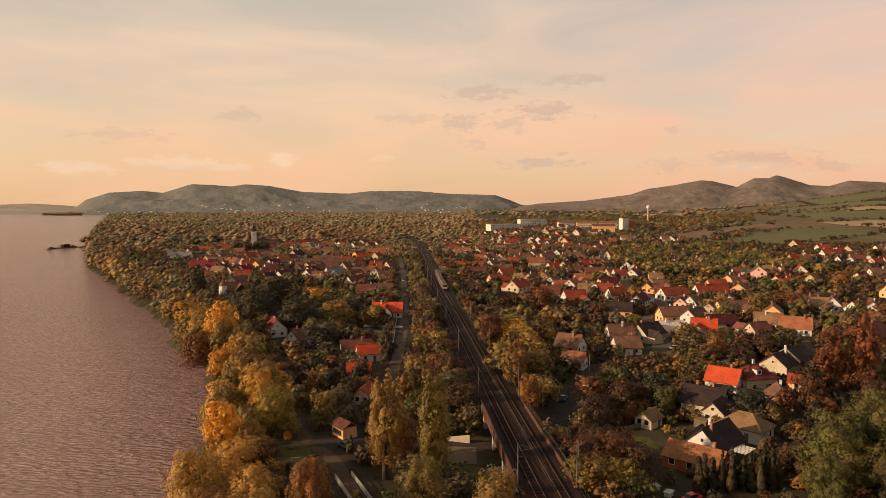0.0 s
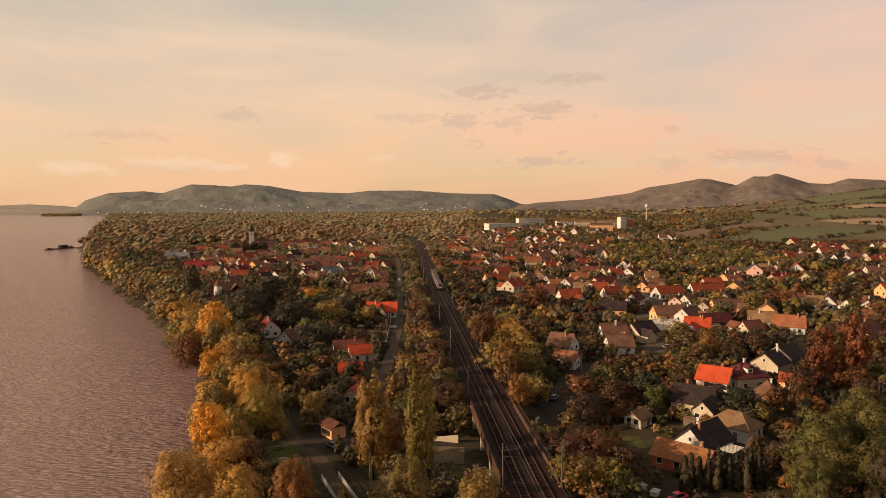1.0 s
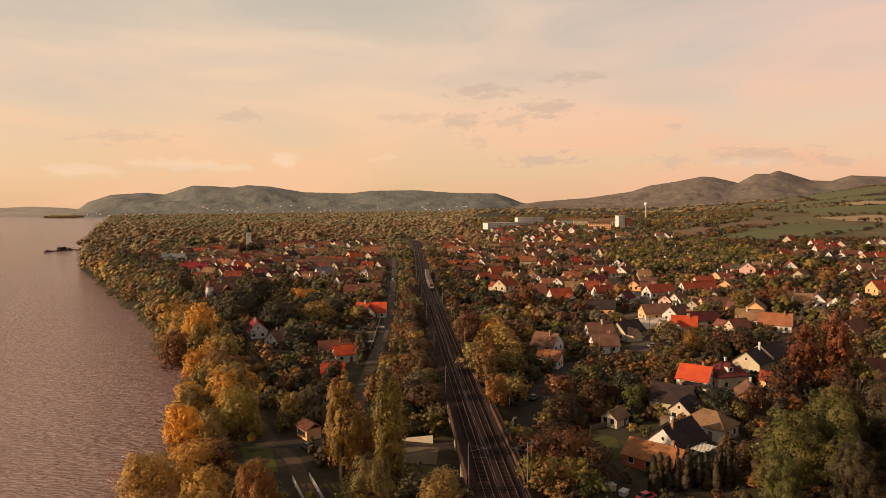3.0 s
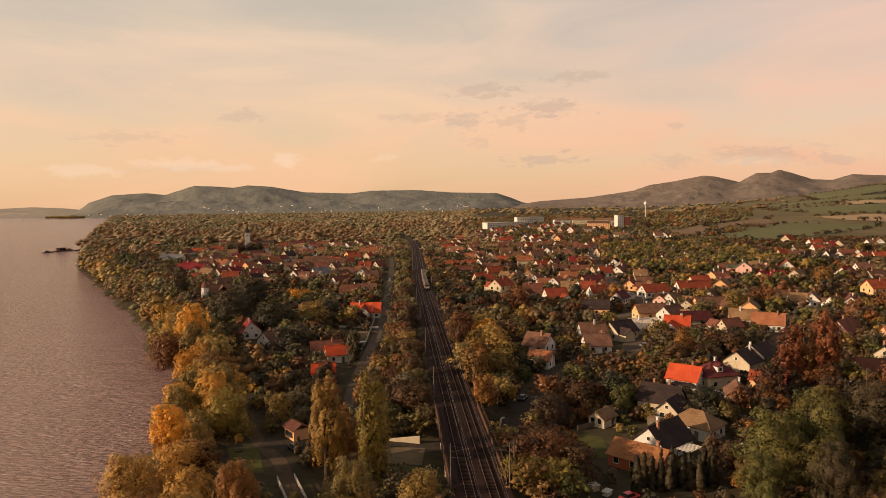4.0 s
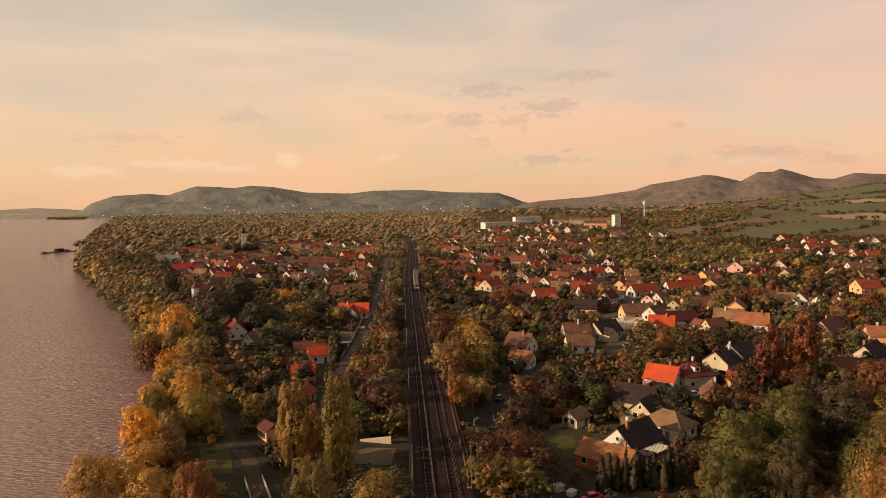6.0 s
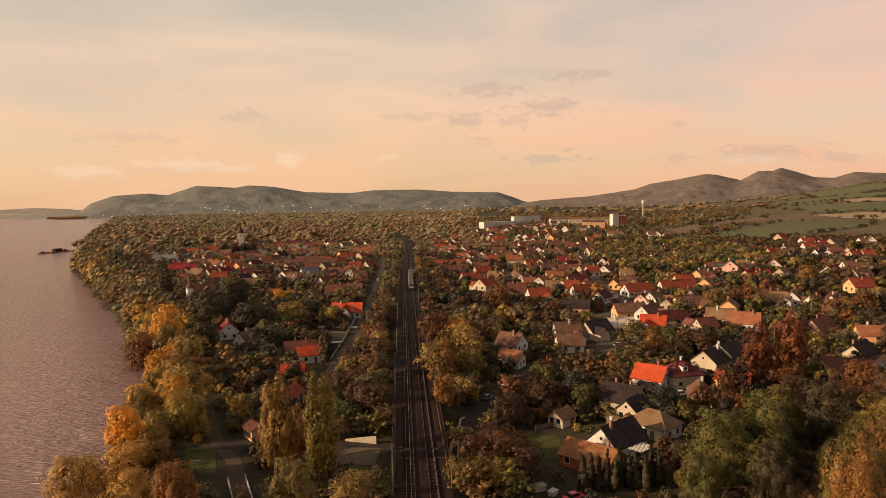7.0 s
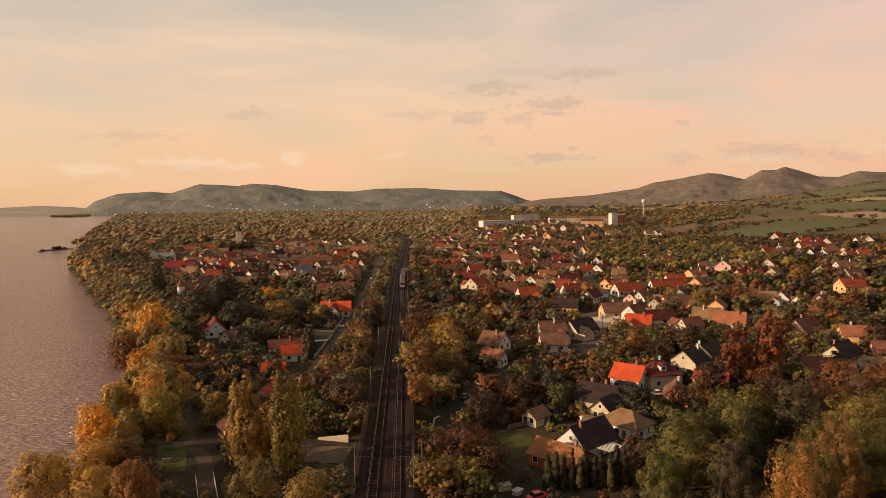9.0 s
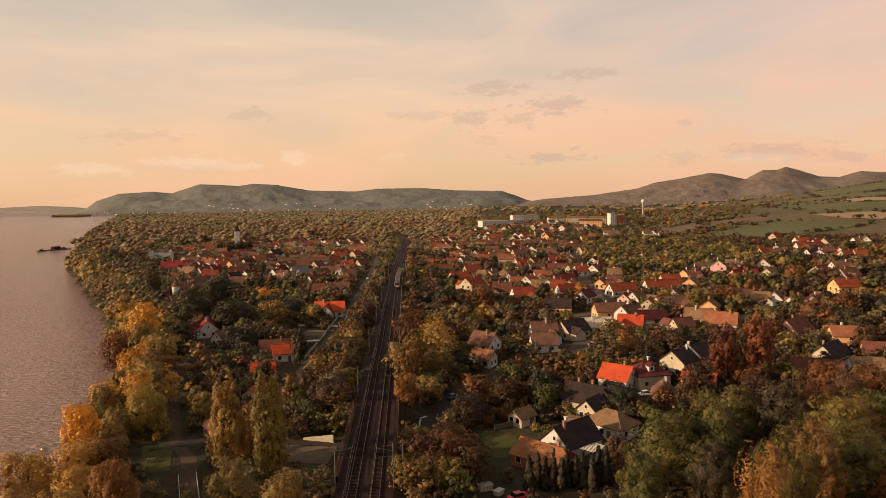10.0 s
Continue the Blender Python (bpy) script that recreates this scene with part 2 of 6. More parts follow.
WALL = {
    "white": material("white_plaster", (0.46, 0.415, 0.36), (0.66, 0.61, 0.54), 1.5, 0.9, 0.15),
    "cream": material("cream_plaster", (0.38, 0.29, 0.185), (0.55, 0.445, 0.31), 1.5, 0.9, 0.15),
    "orange": material("apricot_plaster", (0.62, 0.30, 0.13), (0.76, 0.42, 0.20), 1.5, 0.9, 0.15),
    "pink": material("pink_plaster", (0.60, 0.32, 0.25), (0.72, 0.44, 0.36), 1.5, 0.9, 0.15),
    "brick": material("red_brick", (0.30, 0.075, 0.035), (0.44, 0.13, 0.06), 3.0, 0.9, 0.3),
}
LEAF = {
    "olive": foliage("olive_leaves", (0.1210, 0.0862, 0.0236), (0.2754, 0.1847, 0.0516), (0.3067, 0.1693, 0.0381)),
    "green": foliage("green_leaves", (0.05, 0.0505, 0.0126), (0.1338, 0.1151, 0.0279), (0.1775, 0.1128, 0.0252)),
    "dark": foliage("dark_leaves", (0.0175, 0.0173, 0.0101), (0.0550, 0.0466, 0.0229), (0.0770, 0.0475, 0.0191)),
    "yellow": foliage("yellow_leaves", (0.3553, 0.1747, 0.0251), (0.6245, 0.3288, 0.0527), (0.6030, 0.2466, 0.0314)),
    "bronze": foliage("bronze_leaves", (0.102, 0.062, 0.0153), (0.2227, 0.1343, 0.0306), (0.2312, 0.119, 0.0255)),
    "gold": foliage("gold_green_leaves", (0.1415, 0.0954, 0.0166), (0.2971, 0.1972, 0.0398), (0.2405, 0.1643, 0.0332)),
    "orange": foliage("orange_leaves", (0.4512, 0.1754, 0.0186), (0.7521, 0.3265, 0.0372), (0.6447, 0.3143, 0.0399)),
    "ochre": foliage("ochre_leaves", (0.1005, 0.0536, 0.0164), (0.2360, 0.1177, 0.0328), (0.2621, 0.1015, 0.0226)),
    "rust": foliage("rust_leaves", (0.0655, 0.0272, 0.0118), (0.1696, 0.0659, 0.0245), (0.2159, 0.0788, 0.0181)),
    "red": foliage("copper_leaves", (0.1074, 0.0333, 0.0143), (0.2391, 0.0713, 0.0278), (0.2586, 0.0831, 0.0260)),
    "straw": foliage("straw_willow_leaves", (0.2150, 0.1232, 0.0261), (0.4385, 0.2556, 0.0581), (0.4998, 0.2297, 0.0387)),
    # Far tones, paled and evened, more translucent: distance haze put into the leaf colour.
    "haze": foliage("hazy_flood_plain_leaves", (0.2122, 0.1594, 0.0828), (0.2982, 0.2242, 0.116), (0.2854, 0.1869, 0.0923), 0.30, 0.30),
    "sienna": foliage("hazy_sienna_leaves", (0.2507, 0.1441, 0.0655), (0.3664, 0.2101, 0.0961), (0.3214, 0.2015, 0.0918), 0.30, 0.30),
    "moss": foliage("hazy_moss_leaves", (0.1435, 0.1229, 0.0552), (0.2178, 0.183, 0.0827), (0.2281, 0.1692, 0.0759), 0.30, 0.28),
    "gold_green": foliage("yellowing_green_leaves", (0.0546, 0.0468, 0.0113), (0.132, 0.102, 0.0243), (0.139, 0.0936, 0.0206)),
    "amber": foliage("amber_leaves", (0.1748, 0.0691, 0.0143), (0.3496, 0.1381, 0.0288), (0.2272, 0.1137, 0.0308)),
    "dull": foliage("dull_olive_leaves", (0.0800, 0.0579, 0.0276), (0.1520, 0.1102, 0.0531), (0.1680, 0.0997, 0.0403), 0.25),
    "brown": foliage("brown_leaves", (0.0396, 0.0207, 0.0110), (0.1079, 0.0535, 0.0254), (0.1223, 0.0635, 0.0228)),
}
M_BARK = material("bark", (0.035, 0.024, 0.016), (0.085, 0.060, 0.042), 6.0, 0.95, 0.6, grain=(1, 1, 0.2))
M_GROUND = material("autumn_grass", (0.027, 0.021, 0.011), (0.074, 0.053, 0.026), 0.45, 0.95, 0.5, 0.05, depth=0.2)
M_WATER = water_material()
M_ASPHALT = material("asphalt", (0.034, 0.023, 0.017), (0.066, 0.046, 0.034), 0.8, 0.9, 0.2)
M_OLDROAD = material("old_pale_asphalt", (0.078, 0.051, 0.035), (0.125, 0.084, 0.058), 0.8, 0.9, 0.2)
M_DIRT = material("pale_gravel", (0.058, 0.036, 0.022), (0.110, 0.068, 0.040), 0.9, 0.95, 0.3)
M_PALE = material("sandy_gravel", (0.105, 0.070, 0.038), (0.17, 0.115, 0.065), 0.9, 0.95, 0.3)
M_LAWN = material("lawn", (0.044, 0.042, 0.011), (0.084, 0.076, 0.020), 0.5, 0.95, 0.4)
M_BALLAST = material("brown_ballast", (0.019, 0.0082, 0.0062), (0.038, 0.0175, 0.013), 2.2, 0.95, 0.7, depth=0.06)
M_RAIL = material("rail_steel", (0.075, 0.046, 0.035), (0.13, 0.085, 0.066), 1.5, 0.55, 0.1, metal=0.5)
M_SLEEPER = material("concrete_sleeper", (0.026, 0.0125, 0.009), (0.042, 0.021, 0.015), 3.0, 0.9, 0.2)
M_CONCRETE = material("pale_concrete", (0.34, 0.28, 0.21), (0.50, 0.42, 0.33), 0.7, 0.9, 0.25)
M_RUSTSTEEL = material("rusty_steel", (0.075, 0.038, 0.025), (0.15, 0.080, 0.050), 1.2, 0.75, 0.25, metal=0.3)
M_POLE = material("galvanised_pole", (0.13, 0.105, 0.085), (0.20, 0.165, 0.135), 2.0, 0.6, 0.1, metal=0.5)
M_WOODPOLE = material("weathered_wood", (0.09, 0.065, 0.045), (0.17, 0.125, 0.09), 4.0, 0.9, 0.4, grain=(1, 1, 0.15))
M_FENCE = material("pale_fence_paint", (0.42, 0.37, 0.30), (0.60, 0.54, 0.45), 2.0, 0.8, 0.2)
M_GLASS = material("window_glass", (0.015, 0.014, 0.013), (0.035, 0.032, 0.030), 0.6, 0.08, 0.0)
M_TRIM = material("window_paint", (0.50, 0.44, 0.36), (0.66, 0.60, 0.52), 3.0, 0.6, 0.1)
M_CHIMNEY = material("chimney_brick", (0.24, 0.11, 0.065), (0.38, 0.19, 0.12), 4.0, 0.9, 0.4)
# Far-bank woods made paler than the hills, with distance haze in the colour.
M_HILL_PALE = material("hazy_far_bank_woods", (0.24, 0.20, 0.16), (0.32, 0.27, 0.21), 0.02, 1.0, 0.3, 0.12, depth=10)
# Hill woods greyed and lightened: distance haze is mixed into both base colours.
M_HILL_EAST = material("hazy_brown_hill_woods", (0.122, 0.092, 0.072), (0.225, 0.165, 0.124), 0.06, 1.0, 0.5, 0.2, grain=(1, 0.3, 1), depth=8)
M_HILL = material("hazy_far_woods", (0.122, 0.115, 0.098), (0.190, 0.174, 0.142), 0.06, 1.0, 0.4, 0.2, grain=(1, 0.3, 1), depth=8)
M_MEADOW = material("dry_meadow", (0.085, 0.064, 0.030), (0.165, 0.120, 0.058), 0.06, 1.0, 0.3, 0.12, depth=0.5)
M_FIELD_GREEN = material("winter_wheat", (0.092, 0.088, 0.036), (0.142, 0.130, 0.056), 0.03, 1.0, 0.2, 0.2, grain=(1, 6, 1))
M_FIELD_TAN = material("stubble_field", (0.26, 0.17, 0.09), (0.36, 0.24, 0.14), 0.03, 1.0, 0.2, 0.2, grain=(1, 6, 1))
M_FIELD_BROWN = material("ploughed_field", (0.14, 0.085, 0.048), (0.21, 0.13, 0.075), 0.03, 1.0, 0.2, 0.2, grain=(1, 6, 1))


# ---- mesh helpers ----
def part(name, bm, mat, parent=None, label=""):
    me = bpy.data.meshes.new(name)
    bm.to_mesh(me)
    bm.free()
    me.materials.append(mat)
    ob = new(name, me)
    if parent is not None:
        ob.parent = parent
    if label:
        tagged(ob, label)
    return ob


def shared(name, me, parent, m):
    ob = new(name, me)
    ob.parent = parent
    ob.matrix_basis = m
    return ob


def box(bm, cx, cy, cz, sx, sy, sz, turn=0.0, bevel=0.0):
    m = Matrix.Translation((cx, cy, cz)) @ Matrix.Rotation(turn, 4, "Z") @ Matrix.Diagonal((sx, sy, sz, 1))
    made = bmesh.ops.create_cube(bm, size=1.0, matrix=m)
    if bevel:
        edges = list({e for v in made["verts"] for e in v.link_edges})
        bmesh.ops.bevel(bm, geom=edges, offset=bevel, segments=1, affect="EDGES")


def rod(bm, a, b, r0, r1=None, n=8):
    a, b = Vector(a), Vector(b)
    d = b - a
    q = d.to_track_quat("Z", "Y").to_matrix().to_4x4()
    bmesh.ops.create_cone(bm, cap_ends=True, segments=n, radius1=r0, radius2=r0 if r1 is None else r1, depth=d.length,
                          matrix=Matrix.Translation((a + b) / 2) @ q)


def mesh_from(name, verts, faces, mats):
    me = bpy.data.meshes.new(name)
    me.from_pydata([tuple(v) for v in verts], [], faces)
    for m in mats:
        me.materials.append(m)
    me.update()
    return me


def smooth(a, b, v):
    t = np.clip((v - a) / (b - a), 0, 1)
    return t * t * (3 - 2 * t)


# ---- the lie of the land ----
BANK_Y = (-400, 0, 130, 155, 191, 209, 235, 248, 292, 327, 396, 518, 613, 895, 1558, 2333, 3347, 5200)
BANK_X = (20, -30, -49, -54, -64, -71, -84, -98, -120, -139, -186, -264, -328, -486, -815, -1185, -1690, -2600)
RAIL_Y = (-400, 0, 420, 657, 800, 910, 1000, 1070, 1144, 1260, 1500)
RAIL_X = (59.9, 28.0, -5.5, -20.0, -29.5, -39.0, -48.5, -58.0, -76.0, -115.0, -220.0)


def bank(y):
    return np.interp(y, BANK_Y, BANK_X) + 1.6 * np.sin(y * 0.11) + 0.9 * np.sin(y * 0.31 + 1)


def rail_x(y):
    return np.interp(y, RAIL_Y, RAIL_X)


def lie(x, y):
    """Natural ground, with the river bed and without the embankment."""
    x, y = np.asarray(x, float), np.asarray(y, float)
    g = 0.3 + 3.7 * smooth(20, 160, x) * smooth(90, 260, y)
    g = g + 0.02 * np.clip(y - 350, 0, 750) * smooth(-20, 220, x) + 0.007 * np.clip(x - 150, 0, 4000) * smooth(150, 500, y)
    # the vineyard slopes east of the town rise towards the south-east, with a shallow valley north of them
    rise = np.interp(np.arctan2(x, np.maximum(y, 1.0)), (0.0, 0.30, 0.44, 0.56, 0.80), (0.0, -0.004, 0.0063, 0.035, 0.055))
    g = g + rise * np.clip(np.hypot(x, y) - 1000, 0, 2300)
    edge = smooth(-9, 3, x - bank(y))
    return -6.5 + (g + 6.5) * edge


def ground_z(x, y):
    """Ground with the railway embankment, cut by the underpass."""
    g = lie(x, y)
    off = np.abs(np.asarray(x, float) - rail_x(y))
    ridge = 5.3 - np.clip(off - 5.2, 0, 99) * 0.62
    open_ = smooth(163.5, 165.5, y) + 1 - smooth(118, 120, y)
    ridge = np.where(open_ > 0.5, ridge, -9)
    ridge = ridge - smooth(700, 1000, y) * 2.5
    return np.maximum(g, ridge)


def gz(x, y):
    return float(ground_z(x, y))


def spread(a, b, first, grow):
    vals, v, s = [a], a, first
    while v < b:
        v += s
        s *= grow
        vals.append(min(v, b))
    return vals


def build_ground():
    ys = [-400, -300, -200, -100, -50, 0, 40, 80] + [100 + 2.0 * i for i in range(60)] + spread(220, 4900, 2.4, 1.022)
    right = spread(0, 4200, 1.8, 1.036)
    left = spread(0, 3600, 1.8, 1.036)
    us = [-v for v in reversed(left[1:])] + right
    verts, faces = [], []
    nx = len(us)
    for y in ys:
        xs = np.array(us) + float(rail_x(min(y, 700)))
        zs = ground_z(xs, np.full(nx, float(y)))
        verts += [(float(x), float(y), float(z)) for x, z in zip(xs, zs)]
    for j in range(len(ys) - 1):
        for i in range(nx - 1):
            a = j * nx + i
            faces.append((a, a + 1, a + nx + 1, a + nx))
    me = mesh_from("ground", verts, faces, [M_GROUND])
    tagged(new("ground", me), "brown-green autumn grassland and garden soil", "ground", kind="structure")


def sheet(name, outline, mat, lift, label, category, step=20.0, kind="structure"):
    """A patch that lies on the ground: a grid inside four corners (in order round the patch)."""
    a, b, c, d = [Vector(p) for p in outline]
    n = max(2, int((b - a).length / step) + 1)
    k = max(2, int((d - a).length / step) + 1)
    verts, faces = [], []
    for j in range(k + 1):
        for i in range(n + 1):
            u, v = i / n, j / k
            p = (a * (1 - u) + b * u) * (1 - v) + (d * (1 - u) + c * u) * v
            verts.append((p.x, p.y, gz(p.x, p.y) + lift))
    for j in range(k):
        for i in range(n):
            q = j * (n + 1) + i
            faces.append((q, q + 1, q + n + 2, q + n + 1))
    return tagged(new(name, mesh_from(name, verts, faces, [mat])), label, category, kind=kind)


def ribbon(name, pts, width, mat, lift, label, category, step=4.0, level=None):
    """A road along a line of points, rounded between them."""
    pts = [Vector(p) for p in pts]
    line = []
    for i in range(len(pts) - 1):
        p0, p1, p2, p3 = pts[max(i - 1, 0)], pts[i], pts[i + 1], pts[min(i + 2, len(pts) - 1)]
        n = max(1, int((p2 - p1).length / step))
        for k in range(n):
            t = k / n
            line.append(0.5 * ((2 * p1) + (p2 - p0) * t + (2 * p0 - 5 * p1 + 4 * p2 - p3) * t * t + (3 * p1 - p0 - 3 * p2 + p3) * t ** 3))
    line.append(pts[-1])
    verts, faces = [], []
    for i, p in enumerate(line):
        d = (line[min(i + 1, len(line) - 1)] - line[max(i - 1, 0)]).normalized()
        side = Vector((d.y, -d.x))
        for s in (-0.5, -0.17, 0.17, 0.5):
            q = p + side * width * s
            z = (max(gz(q.x, q.y), gz(p.x, p.y)) if level is None else level) + lift
            verts.append((q.x, q.y, z))
    for i in range(len(line) - 1):
        for k in range(3):
            a = i * 4 + k
            faces.append((a, a + 1, a + 5, a + 4))
    tagged(new(name, mesh_from(name, verts, faces, [mat])), label, category, kind="structure")
    return line


def build_river():
    ys = [-400, -200, 0, 60] + spread(90, 4900, 6, 1.03)
    verts, faces = [], []
    for y in ys:
        r = float(bank(y)) + 8
        for k in range(9):
            verts.append((r - (k / 8) ** 2 * (3400 + 0.0 * y), y, -2.0))
    for j in range(len(ys) - 1):
        for i in range(8):
            a = j * 9 + i
            faces.append((a, a + 9, a + 10, a + 1))
    tagged(new("water", mesh_from("water", verts, faces, [M_WATER])), "wide muddy brown river with small ripples", "river", kind="structure")


def build_hill(name, xs, zs, y_top, y_foot, mat, label, rough=7.0):
    """A wooded ridge: its crest line, folded slopes down to a foot nearer the town, and a back slope."""
    x0, x1 = xs[0], xs[-1]
    n = 320
    rows = 44
    verts, faces = [], []
    for j in range(rows + 5):
        v = j / rows
        for i in range(n + 1):
            x = x0 + (x1 - x0) * i / n
            soft = 170 * max(0.0, 1 - v) ** 0.7
            top = sum(float(np.interp(x + d * soft, xs, zs)) for d in (-1, -0.5, 0, 0.5, 1)) / 5
            f = noise.fractal(Vector((x * 0.0035, v * 3.2, y_top * 0.01)), 1.0, 2.0, 4)
            if v <= 1:
                s = v ** 0.8 * (0.55 + 0.45 * v)
                z = -4 + (top + 4) * s + f * rough * 4.0 * math.sin(math.pi * v) * min(1.0, top / 80)
                z += noise.fractal(Vector((x * 0.03, v * 30, 3)), 0.8, 2.0, 3) * rough * 0.3 * v ** 0.6
                y = y_foot + (y_top - y_foot) * v
            else:
                z = top - (v - 1) * 22 * 30
                y = y_top + (v - 1) * 22 * 60
            verts.append((x * y / y_top, y, z))
    for j in range(rows + 4):
        for i in range(n):
            a = j * (n + 1) + i
            faces.append((a, a + 1, a + n + 2, a + n + 1))
    me = mesh_from(name, verts, faces, [mat])
    for p in me.polygons:
        p.use_smooth = True
    tagged(new(name, me), label, "hill", kind="structure")
    return verts


def hill_village(spots, label, seed):
    """White houses with red roofs scattered over the foot of a far hill, each a few metres of wall and a pitched roof."""
    r = random.Random(seed)
    whole = bmesh.new()
    for x, y, z in spots:
        L, W, h = r.uniform(7, 12), r.uniform(6, 8), r.uniform(3, 4.5)
        m = pose(x, y, z, 0, 0, r.uniform(-50, 50))
        pts = [m @ Vector(p) for p in ((-L / 2, -W / 2, -4), (L / 2, -W / 2, -4), (L / 2, W / 2, -4), (-L / 2, W / 2, -4), (-L / 2, -W / 2, h), (L / 2, -W / 2, h),
                                       (L / 2, W / 2, h), (-L / 2, W / 2, h), (-L / 2, 0, h + W * 0.4), (L / 2, 0, h + W * 0.4))]
        v = [whole.verts.new(p) for p in pts]
        for q in ((0, 1, 5, 4), (1, 2, 6, 9, 5), (2, 3, 7, 6), (3, 0, 4, 8, 7)):
            whole.faces.new([v[k] for k in q])
        for q in ((4, 5, 9, 8), (6, 7, 8, 9)):
            whole.faces.new([v[k] for k in q]).material_index = 1
    me = bpy.data.meshes.new("hill_village")
    whole.to_mesh(me)
    whole.free()
    me.materials.append(WALL["white"])
    me.materials.append(ROOF["rust"])
    tagged(new("hill_village", me), label, "houses", kind="stuff")


build_ground()
build_river()
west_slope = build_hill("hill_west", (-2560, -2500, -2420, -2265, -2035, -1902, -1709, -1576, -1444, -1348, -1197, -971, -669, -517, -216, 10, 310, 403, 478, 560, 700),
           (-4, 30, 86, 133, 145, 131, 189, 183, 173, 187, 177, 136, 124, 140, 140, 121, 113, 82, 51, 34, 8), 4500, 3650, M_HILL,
           "long wooded hill ridge in haze-greyed autumn colours", 5)
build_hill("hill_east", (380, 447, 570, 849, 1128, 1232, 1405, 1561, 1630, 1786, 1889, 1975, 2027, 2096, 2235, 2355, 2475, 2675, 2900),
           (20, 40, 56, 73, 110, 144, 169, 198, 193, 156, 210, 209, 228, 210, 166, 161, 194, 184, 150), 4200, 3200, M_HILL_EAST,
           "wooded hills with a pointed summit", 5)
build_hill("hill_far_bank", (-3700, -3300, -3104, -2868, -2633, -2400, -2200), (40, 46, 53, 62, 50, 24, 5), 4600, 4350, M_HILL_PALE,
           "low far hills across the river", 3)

slope_rnd = random.Random(5)
hill_village([p for p in west_slope if -2100 < p[0] < 400 and 3690 < p[1] < 3960 and slope_rnd.random() < (0.05 if noise.noise(Vector((p[0] / 160, p[1] / 90, 2))) > 0.1 else 0.003)],
             "pale scattered houses at the foot of a wooded hill", 6)

# fields on the rising land
G_WORDS, T_WORDS, B_WORDS = "green winter wheat field on a slope", "pale tan stubble field", "brown ploughed field"
sheet("meadow", ((255, 800), (420, 640), (2300, 2700), (900, 3000)), M_MEADOW, 0.45, "dry olive-brown meadow on the rising land", "meadow", 30.0)
FIELDS = [
    (((282, 735), (488, 961), (564, 870), (343, 684)), M_FIELD_GREEN, G_WORDS),
    (((391, 989), (519, 1086), (474, 974), (347, 852)), M_FIELD_BROWN, B_WORDS),
    (((574, 1058), (665, 1020), (607, 871), (570, 958)), M_FIELD_TAN, T_WORDS),
    (((734, 1568), (799, 1233), (715, 1030), (607, 1089)), M_FIELD_GREEN, G_WORDS),
    (((970, 2114), (1059, 1644), (920, 1334), (818, 1714)), M_FIELD_GREEN, G_WORDS),
    (((1478, 2868), (1546, 2415), (1241, 1812), (995, 1834)), M_FIELD_GREEN, G_WORDS),
    (((257, 813), (379, 981), (335, 830), (252, 726)), M_FIELD_BROWN, B_WORDS),
    (((870, 1540), (911, 1411), (859, 1244), (790, 1337)), M_FIELD_TAN, T_WORDS),
]
for corners, mat_, words in FIELDS:
    sheet("field", corners, mat_, 0.9, words, "field")

# roads
STREET = ((-12, 172), (-15, 187), (-16.8, 217), (-17.6, 262), (-20, 330), (-26, 412), (-36, 552), (-50, 700), (-66, 840))
UNDERPASS = ((-31, 154), (-16, 152), (0, 150), (14, 151), (23, 154), (29, 165), (37, 191), (46, 212), (56, 224), (78, 240))
QUAY = ((-19.6, 131.6), (-21.5, 137), (-24, 143), (-32, 155), (-42, 177), (-50, 194), (-58, 215), (-63, 240))
EAST_ROAD = ((78, 240), (96, 296), (109, 322), (112.5, 345), (112.5, 373), (113, 407), (116, 441), (122, 500), (140, 600), (165, 720))
SIDE_ROAD = ((68, 309), (89, 309), (108, 322), (128, 306), (156, 290))
LANE = ((128, 150), (122, 175), (120, 200), (128, 235), (140, 262), (160, 290), (200, 330), (260, 370))
ROADS = [(STREET, 6), (UNDERPASS, 7), (QUAY, 4), (EAST_ROAD, 7), (SIDE_ROAD, 6), (LANE, 5)]
ribbon("road", STREET, 4.0, M_OLDROAD, 0.06, "straight worn asphalt village street beside the railway", "road")
ribbon("road", UNDERPASS, 7.0, M_ASPHALT, 0.07, "curved asphalt road passing under the railway bridge", "road")
sheet("yard", ((-2.5, 141), (7.3, 139.6), (7.6, 149.5), (-4.5, 151)), M_PALE, 0.10, "pale sandy yard beside the underpass", "yard", 2.0)
ribbon("kerb", ((20.5, 157.5), (23.5, 160), (25.5, 163.5), (27, 169)), 0.5, M_CONCRETE, 0.25, "pale curved concrete kerb", "kerb", 1.0)
ribbon("road", QUAY, 3.2, M_DIRT, 0.05, "gravel riverside lane", "road")
ribbon("road", EAST_ROAD, 7.0, M_OLDROAD, 0.08, "asphalt village road between houses", "road")
ribbon("road", SIDE_ROAD, 6.0, M_OLDROAD, 0.06, "asphalt side road in the village", "road")
ribbon("road", LANE, 5.0, M_DIRT, 0.05, "pale village lane between trees", "road")
sheet("lawn", ((39.5, 141.5), (48.5, 143), (49, 156), (41, 158)), M_LAWN, 0.06, "green garden lawn", "lawn", 2.0)
sheet("lawn", ((-31.5, 135.5), (-25.5, 136.5), (-30.8, 151), (-38, 151)), M_LAWN, 0.06, "small green lawn beside the lane", "lawn", 2.0)
sheet("lawn", ((3, 131), (8.6, 132), (7.6, 138.8), (0.5, 140)), M_LAWN, 0.06, "strip of lawn beside the railway bridge", "lawn", 2.0)
